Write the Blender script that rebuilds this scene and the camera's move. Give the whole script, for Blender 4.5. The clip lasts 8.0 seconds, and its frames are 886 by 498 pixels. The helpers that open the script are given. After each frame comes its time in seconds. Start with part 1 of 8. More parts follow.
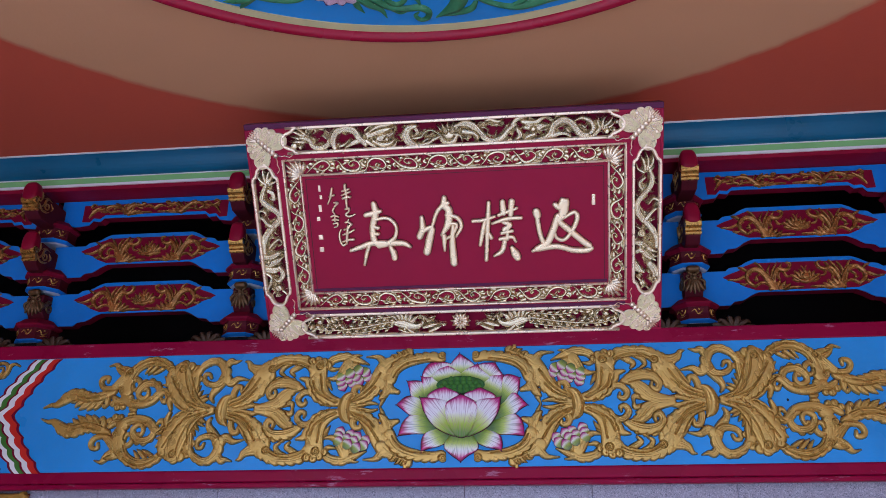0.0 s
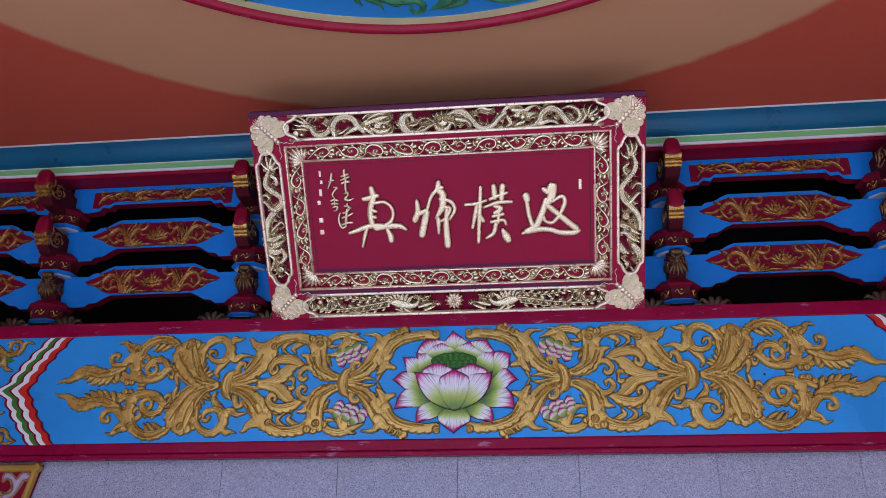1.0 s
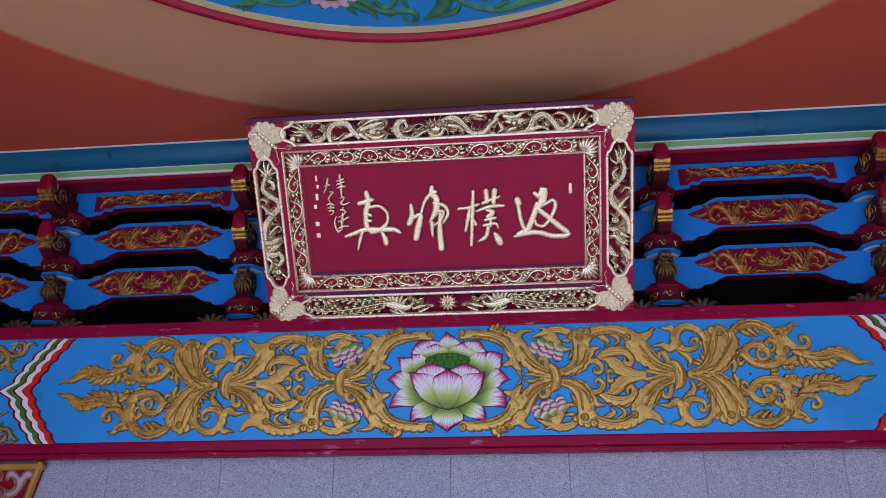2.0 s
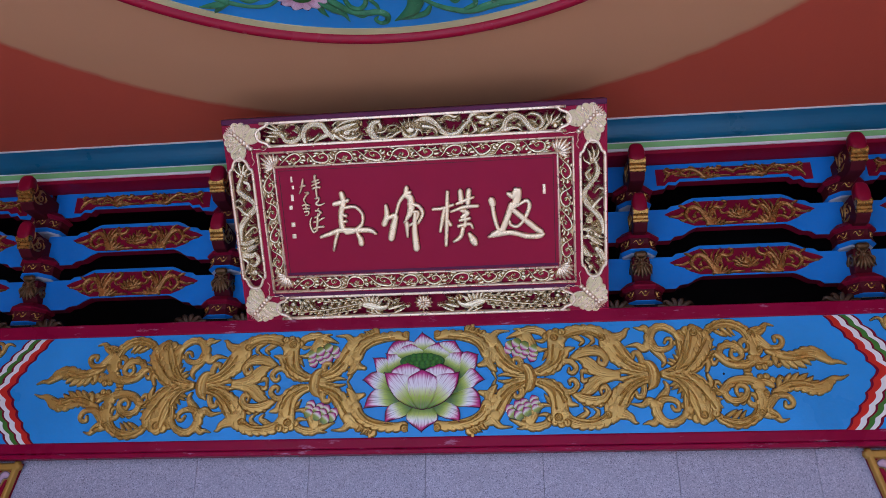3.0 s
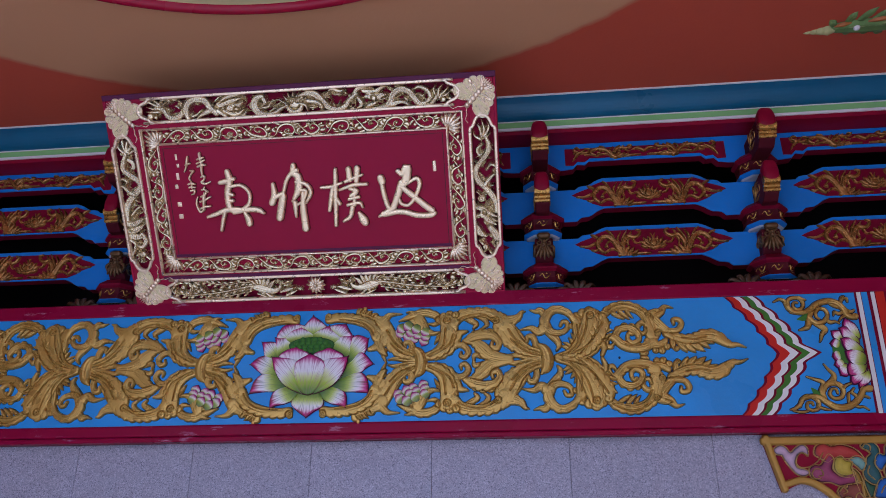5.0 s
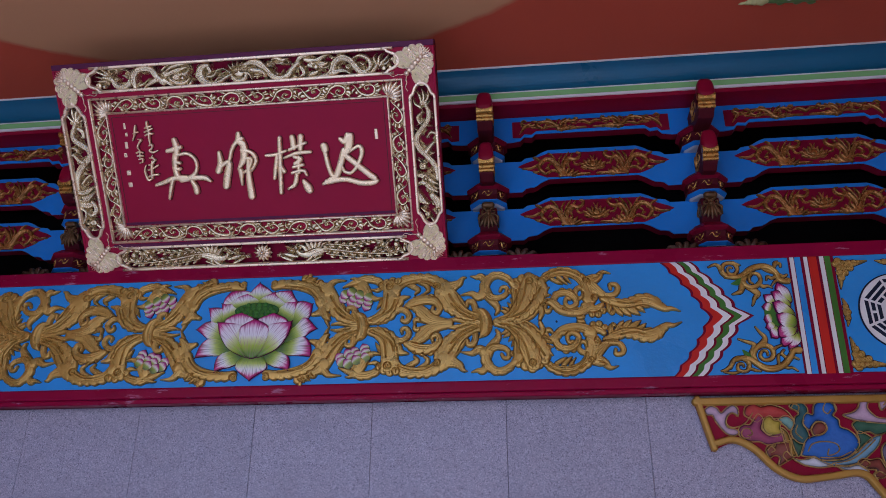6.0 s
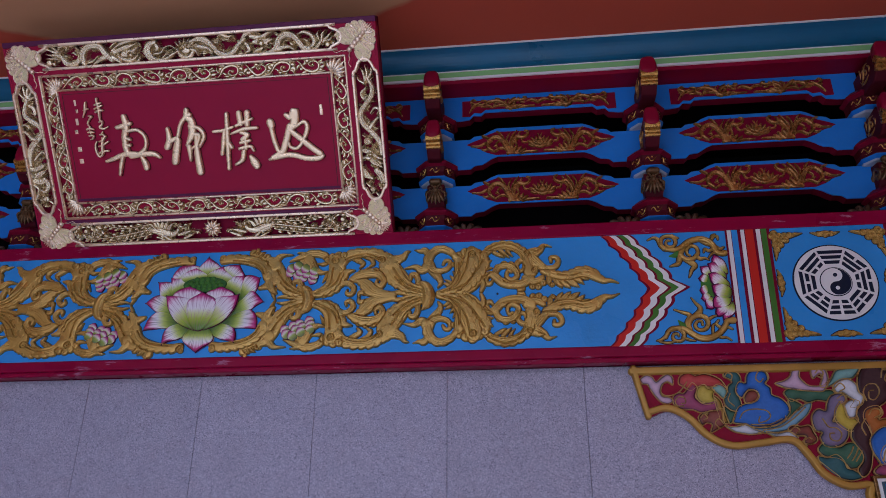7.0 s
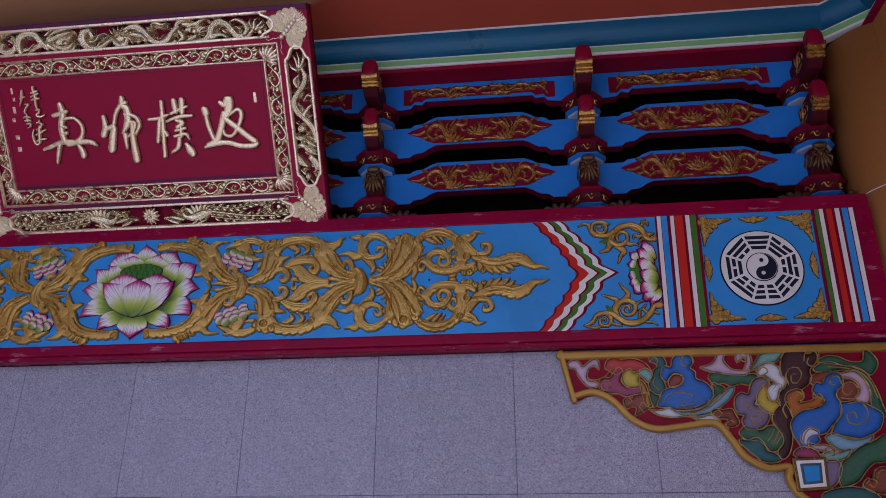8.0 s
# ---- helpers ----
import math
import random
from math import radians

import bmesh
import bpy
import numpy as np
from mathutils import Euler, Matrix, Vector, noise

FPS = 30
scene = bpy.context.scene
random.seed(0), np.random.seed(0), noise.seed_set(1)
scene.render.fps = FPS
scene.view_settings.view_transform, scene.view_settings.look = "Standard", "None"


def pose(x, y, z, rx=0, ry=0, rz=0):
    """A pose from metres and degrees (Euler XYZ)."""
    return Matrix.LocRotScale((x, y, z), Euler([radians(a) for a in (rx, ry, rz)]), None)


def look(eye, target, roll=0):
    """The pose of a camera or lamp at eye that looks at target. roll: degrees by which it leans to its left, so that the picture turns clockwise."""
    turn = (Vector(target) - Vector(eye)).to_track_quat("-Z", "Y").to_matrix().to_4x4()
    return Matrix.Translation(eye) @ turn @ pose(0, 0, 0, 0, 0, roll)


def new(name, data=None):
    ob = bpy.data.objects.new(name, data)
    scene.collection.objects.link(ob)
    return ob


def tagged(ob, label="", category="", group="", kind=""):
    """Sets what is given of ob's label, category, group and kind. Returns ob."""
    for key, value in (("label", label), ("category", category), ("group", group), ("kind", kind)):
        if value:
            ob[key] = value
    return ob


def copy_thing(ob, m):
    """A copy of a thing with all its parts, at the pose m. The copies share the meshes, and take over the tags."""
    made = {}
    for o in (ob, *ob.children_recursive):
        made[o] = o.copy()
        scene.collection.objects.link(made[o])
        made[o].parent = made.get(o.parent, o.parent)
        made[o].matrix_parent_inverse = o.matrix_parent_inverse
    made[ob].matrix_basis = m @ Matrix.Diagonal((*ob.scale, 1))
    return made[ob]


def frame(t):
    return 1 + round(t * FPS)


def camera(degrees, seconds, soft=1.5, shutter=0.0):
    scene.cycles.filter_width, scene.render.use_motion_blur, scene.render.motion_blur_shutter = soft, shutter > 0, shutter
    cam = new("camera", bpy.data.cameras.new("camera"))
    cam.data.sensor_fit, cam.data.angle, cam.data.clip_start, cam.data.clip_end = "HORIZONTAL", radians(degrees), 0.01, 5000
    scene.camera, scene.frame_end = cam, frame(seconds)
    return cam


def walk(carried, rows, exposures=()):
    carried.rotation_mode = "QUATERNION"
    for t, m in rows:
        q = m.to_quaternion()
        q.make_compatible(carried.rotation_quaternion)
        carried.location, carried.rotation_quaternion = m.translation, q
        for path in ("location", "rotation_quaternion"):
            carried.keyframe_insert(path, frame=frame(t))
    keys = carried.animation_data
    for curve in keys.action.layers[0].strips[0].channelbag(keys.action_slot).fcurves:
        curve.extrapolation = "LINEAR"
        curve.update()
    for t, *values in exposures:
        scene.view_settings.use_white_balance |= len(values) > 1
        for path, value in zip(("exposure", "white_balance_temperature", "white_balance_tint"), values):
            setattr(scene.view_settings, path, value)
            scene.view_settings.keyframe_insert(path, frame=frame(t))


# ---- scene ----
cam = camera(61.0, 8.0, 0.75)
PATH = [
    (0, (0.26, -3.31, 1.861), (0.08, -1.471, 2.626), -0.1),
    (0.5, (0.277, -3.365, 1.786), (0.095, -1.527, 2.554), -0.1),
    (1, (0.304, -3.43, 1.715), (0.121, -1.593, 2.483), -0.0),
    (2.5, (0.385, -3.515, 1.692), (0.201, -1.679, 2.462), -0.1),
    (3, (0.467, -3.502, 1.688), (0.281, -1.666, 2.46), -0.1),
    (3.5, (0.587, -3.467, 1.686), (0.397, -1.633, 2.46), -0.0),
    (4, (0.719, -3.406, 1.679), (0.526, -1.573, 2.455), -0.0),
    (4.5, (0.849, -3.336, 1.679), (0.652, -1.503, 2.455), 0.0),
    (6, (1.257, -3.249, 1.46), (1.05, -1.422, 2.248), 0.2),
    (6.5, (1.392, -3.232, 1.392), (1.184, -1.406, 2.18), 0.2),
    (7, (1.521, -3.216, 1.322), (1.311, -1.392, 2.114), 0.2),
    (7.5, (1.662, -3.201, 1.278), (1.454, -1.377, 2.071), 0.2),
    (8, (1.825, -3.177, 1.261), (1.617, -1.352, 2.051), 0.1),
]
STOPS = [(0.0, 0.76, 4850, 10), (3.4, 0.64, 4850, 11), (4.5, 0.53, 4850, 12), (5.6, 0.34, 4900, 14), (8.0, 0.19, 5050, 16)]
walk(cam, [(t, look(eye, target, roll)) for t, eye, target, roll in PATH], STOPS)

# ---- daylight from the open front of the porch ----
world = bpy.data.worlds.new("overcast_sky")
scene.world = world
world.use_nodes = True
sky = world.node_tree.nodes.new("ShaderNodeTexSky")
sky.sky_type, sky.sun_disc = "NISHITA", False
sky.sun_elevation, sky.sun_rotation = radians(42), radians(197)
sky.air_density, sky.dust_density, sky.ozone_density = 1.0, 3.0, 1.0
back = world.node_tree.nodes["Background"]
back.inputs["Strength"].default_value = 0.14
world.node_tree.links.new(sky.outputs["Color"], back.inputs["Color"])
sun = new("sun", bpy.data.lights.new("sun", "SUN"))
sun.data.energy, sun.data.angle, sun.data.color = 4.5, radians(3), (1.0, 0.96, 0.9)
sun.matrix_world = look((-2.8, -9.0, 8.5), (0, 0, 0))


# ---- materials ----
def graph(name):
    m = bpy.data.materials.new(name)
    m.use_nodes = True
    nt = m.node_tree
    return m, nt, nt.nodes["Principled BSDF"]


def node(nt, kind, **values):
    n = nt.nodes.new(kind)
    for key, value in values.items():
        n.inputs[key.replace("_", " ")].default_value = value
    return n


def mixed(nt, fac, a, b, blend="MIX"):
    n = nt.nodes.new("ShaderNodeMix")
    n.data_type, n.blend_type = "RGBA", blend
    for sock, value in ((n.inputs[0], fac), (n.inputs[6], a), (n.inputs[7], b)):
        if isinstance(value, bpy.types.NodeSocket):
            nt.links.new(value, sock)
        elif isinstance(value, (int, float)):
            sock.default_value = value
        else:
            sock.default_value = (*value, 1)
    return n.outputs[2]


def ramp(nt, source, stops):
    n = nt.nodes.new("ShaderNodeValToRGB")
    while len(n.color_ramp.elements) < len(stops):
        n.color_ramp.elements.new(0.5)
    for e, (p, c) in zip(n.color_ramp.elements, stops):
        e.position, e.color = p, (*c, 1) if isinstance(c, tuple) else (c, c, c, 1)
    nt.links.new(source, n.inputs[0])
    return n.outputs[0]


def noisy(nt, coords, scale, detail=3.0, rough=0.55):
    n = node(nt, "ShaderNodeTexNoise", Scale=scale, Detail=detail, Roughness=rough)
    nt.links.new(coords, n.inputs["Vector"])
    return n.outputs["Fac"]


def paint(name, rgb, rough=0.45, var=0.18, grime=0.25, bump=0.05, metal=0.0, coarse=4.0, fine=60.0, chips=None, spec=0.1, grooves=0, cut_dark=(0.06, 0.025, 0.008), strands=True):
    """Brushed paint: broad fading, fine brush grain, dusty grime, optional chips of another colour."""
    m, nt, bsdf = graph(name)
    xyz = nt.nodes.new("ShaderNodeTexCoord").outputs["Object"]
    broad, grain = noisy(nt, xyz, coarse, 4), noisy(nt, xyz, fine, 4)
    dark, light = tuple(c * (1 - var) for c in rgb), tuple(min(1, c * (1 + var) + 0.002) for c in rgb)
    col = mixed(nt, broad, dark, light)
    dust = ramp(nt, grain, [(0.35, 0.0), (0.75, grime)])
    grey = sum(rgb) / 3
    col = mixed(nt, dust, col, tuple(0.7 * c + 0.25 * grey for c in rgb))
    if chips:
        drawn = node(nt, "ShaderNodeMapping", Scale=(0.55, 2.2, 2.2))
        nt.links.new(xyz, drawn.inputs["Vector"])
        spots = noisy(nt, drawn.outputs[0], 12.0, 7, 0.7)
        col = mixed(nt, ramp(nt, spots, [(0.6, 0.0), (0.66, 0.75)]), col, chips)
    nt.links.new(col, bsdf.inputs["Base Color"])
    nt.links.new(ramp(nt, broad, [(0.3, max(0.0, rough - 0.1)), (0.7, min(1.0, rough + 0.12))]), bsdf.inputs["Roughness"])
    bsdf.inputs["Metallic"].default_value = metal
    bsdf.inputs["Specular IOR Level"].default_value = spec
    b = node(nt, "ShaderNodeBump", Strength=bump * 4, Distance=0.004)
    nt.links.new(grain, b.inputs["Height"])
    if grooves:
        # lines cut along each stroke, coloured darker
        sep = nt.nodes.new("ShaderNodeSeparateXYZ")
        nt.links.new(nt.nodes.new("ShaderNodeTexCoord").outputs["UV"], sep.inputs[0])
        wave = node(nt, "ShaderNodeMath")
        wave.operation = "MULTIPLY"
        nt.links.new(sep.outputs[0], wave.inputs[0])
        wave.inputs[1].default_value = math.pi * grooves
        sine = node(nt, "ShaderNodeMath")
        sine.operation = "SINE"
        nt.links.new(wave.outputs[0], sine.inputs[0])
        flat = node(nt, "ShaderNodeMath")
        flat.operation = "ABSOLUTE"
        nt.links.new(sine.outputs[0], flat.inputs[0])
        cut = node(nt, "ShaderNodeBump", Strength=0.7, Distance=0.003)
        nt.links.new(flat.outputs[0], cut.inputs["Height"])
        nt.links.new(b.outputs[0], cut.inputs["Normal"])
        b = cut
    if grooves and strands:
        hair = node(nt, "ShaderNodeMapping", Scale=(16.0, 1.1, 1.0))
        nt.links.new(sep.inputs[0].links[0].from_socket, hair.inputs["Vector"])
        strand = node(nt, "ShaderNodeBump", Strength=0.55, Distance=0.003)
        nt.links.new(noisy(nt, hair.outputs[0], 1.0, 2), strand.inputs["Height"])
        nt.links.new(cut.outputs[0], strand.inputs["Normal"])
        b = strand
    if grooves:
        col = mixed(nt, ramp(nt, flat.outputs[0], [(0.0, 0.8), (0.2, 0.0)]), col, cut_dark)
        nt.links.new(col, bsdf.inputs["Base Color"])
    nt.links.new(b.outputs[0], bsdf.inputs["Normal"])
    return m


def granite(name, light, dark, size=260.0):
    """Polished-flamed granite: mineral grains of three tones, slightly different tile by tile."""
    m, nt, bsdf = graph(name)
    xyz = nt.nodes.new("ShaderNodeTexCoord").outputs["Object"]
    v = node(nt, "ShaderNodeTexVoronoi", Scale=size)
    nt.links.new(xyz, v.inputs["Vector"])
    sep = nt.nodes.new("ShaderNodeSeparateColor")
    nt.links.new(v.outputs["Color"], sep.inputs[0])
    mid = tuple((a + b) / 2 for a, b in zip(light, dark))
    col = ramp(nt, sep.outputs[0], [(0.0, dark), (0.22, mid), (0.6, mid), (1.0, light)])
    cloud = noisy(nt, xyz, 7.0, 4)
    col = mixed(nt, ramp(nt, cloud, [(0.3, 0.0), (0.8, 0.35)]), col, tuple(0.75 * c for c in mid))
    rnd = nt.nodes.new("ShaderNodeObjectInfo").outputs["Random"]
    col = mixed(nt, 0.5, col, ramp(nt, rnd, [(0.0, 0.475), (1.0, 0.525)]), "OVERLAY")
    nt.links.new(col, bsdf.inputs["Base Color"])
    bsdf.inputs["Roughness"].default_value = 0.55
    b = node(nt, "ShaderNodeBump", Strength=0.25, Distance=0.002)
    nt.links.new(sep.outputs[1], b.inputs["Height"])
    nt.links.new(b.outputs[0], bsdf.inputs["Normal"])
    return m


def petal_paint(name, stops, vein=(0.25, 0.05, 0.15)):
    """Petal brushed from base (v = 0) to tip (v = 1), with thin veins."""
    m, nt, bsdf = graph(name)
    uv = nt.nodes.new("ShaderNodeTexCoord").outputs["UV"]
    sep = nt.nodes.new("ShaderNodeSeparateXYZ")
    nt.links.new(uv, sep.inputs[0])
    stretch = node(nt, "ShaderNodeMapping", Scale=(34.0, 1.6, 1.0))
    nt.links.new(uv, stretch.inputs["Vector"])
    streak = noisy(nt, stretch.outputs[0], 1.0, 2)
    jitter = node(nt, "ShaderNodeMath")
    jitter.operation = "MULTIPLY_ADD"
    nt.links.new(streak, jitter.inputs[0])
    jitter.inputs[1].default_value = 0.22
    nt.links.new(sep.outputs[1], jitter.inputs[2])
    shift = node(nt, "ShaderNodeMath")
    shift.operation = "SUBTRACT"
    nt.links.new(jitter.outputs[0], shift.inputs[0])
    shift.inputs[1].default_value = 0.11
    col = ramp(nt, shift.outputs[0], stops)
    col = mixed(nt, ramp(nt, streak, [(0.52, 0.0), (0.6, 0.5)]), col, vein)
    nt.links.new(col, bsdf.inputs["Base Color"])
    bsdf.inputs["Roughness"].default_value = 0.42
    return m


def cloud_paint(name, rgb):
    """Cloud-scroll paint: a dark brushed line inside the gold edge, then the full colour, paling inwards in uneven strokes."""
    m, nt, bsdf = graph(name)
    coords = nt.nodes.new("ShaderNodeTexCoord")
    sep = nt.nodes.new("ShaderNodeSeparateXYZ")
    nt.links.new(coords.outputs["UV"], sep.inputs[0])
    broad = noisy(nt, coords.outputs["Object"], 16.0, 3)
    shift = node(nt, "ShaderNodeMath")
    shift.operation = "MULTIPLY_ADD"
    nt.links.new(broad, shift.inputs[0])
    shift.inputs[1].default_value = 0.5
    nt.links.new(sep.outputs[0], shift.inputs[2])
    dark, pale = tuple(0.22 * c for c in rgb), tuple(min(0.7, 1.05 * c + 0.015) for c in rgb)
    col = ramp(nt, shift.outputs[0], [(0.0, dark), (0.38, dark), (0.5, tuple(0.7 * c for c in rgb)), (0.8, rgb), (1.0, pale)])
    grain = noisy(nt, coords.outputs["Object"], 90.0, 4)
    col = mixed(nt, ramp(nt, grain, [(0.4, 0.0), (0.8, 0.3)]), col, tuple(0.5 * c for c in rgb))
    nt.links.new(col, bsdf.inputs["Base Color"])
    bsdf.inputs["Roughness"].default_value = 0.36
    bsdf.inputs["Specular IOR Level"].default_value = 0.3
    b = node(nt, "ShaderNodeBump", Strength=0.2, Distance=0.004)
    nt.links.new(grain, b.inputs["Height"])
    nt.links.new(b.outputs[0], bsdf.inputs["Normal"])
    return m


def soft_circle(name, inner, outer, radius):
    """Ceiling paint sprayed in a circle round the medallion, fading at its edge into the red of the ceiling."""
    m = paint(name, inner, 0.6, 0.06, 0.06, coarse=1.5)
    nt, bsdf = m.node_tree, m.node_tree.nodes["Principled BSDF"]
    xyz = nt.nodes.new("ShaderNodeTexCoord").outputs["Object"]
    from_middle = nt.nodes.new("ShaderNodeVectorMath")
    from_middle.operation = "DISTANCE"
    flatten = node(nt, "ShaderNodeMapping", Location=(-0.015, -2.62, 0.0), Scale=(1.0, 1.0, 0.0))
    nt.links.new(xyz, flatten.inputs["Vector"])
    nt.links.new(flatten.outputs[0], from_middle.inputs[0])
    from_middle.inputs[1].default_value = (0, 0, 0)
    waver = node(nt, "ShaderNodeMath")
    waver.operation = "MULTIPLY_ADD"
    nt.links.new(noisy(nt, xyz, 9.0, 3), waver.inputs[0])
    waver.inputs[1].default_value = 0.03
    nt.links.new(from_middle.outputs["Value"], waver.inputs[2])
    scaled = node(nt, "ShaderNodeMath")
    scaled.operation = "MULTIPLY"
    nt.links.new(waver.outputs[0], scaled.inputs[0])
    scaled.inputs[1].default_value = 0.25
    edge = (radius + 0.015) * 0.25
    fac = ramp(nt, scaled.outputs[0], [(edge - 0.0028, 0.0), (edge + 0.0028, 1.0)])
    plain = bsdf.inputs["Base Color"].links[0].from_socket
    dull = mixed(nt, ramp(nt, scaled.outputs[0], [(edge - 0.006, 0.0), (edge - 0.001, 0.25), (edge + 0.003, 0.0)]), mixed(nt, fac, plain, outer), (0.30, 0.09, 0.06))
    nt.links.new(dull, bsdf.inputs["Base Color"])
    return m


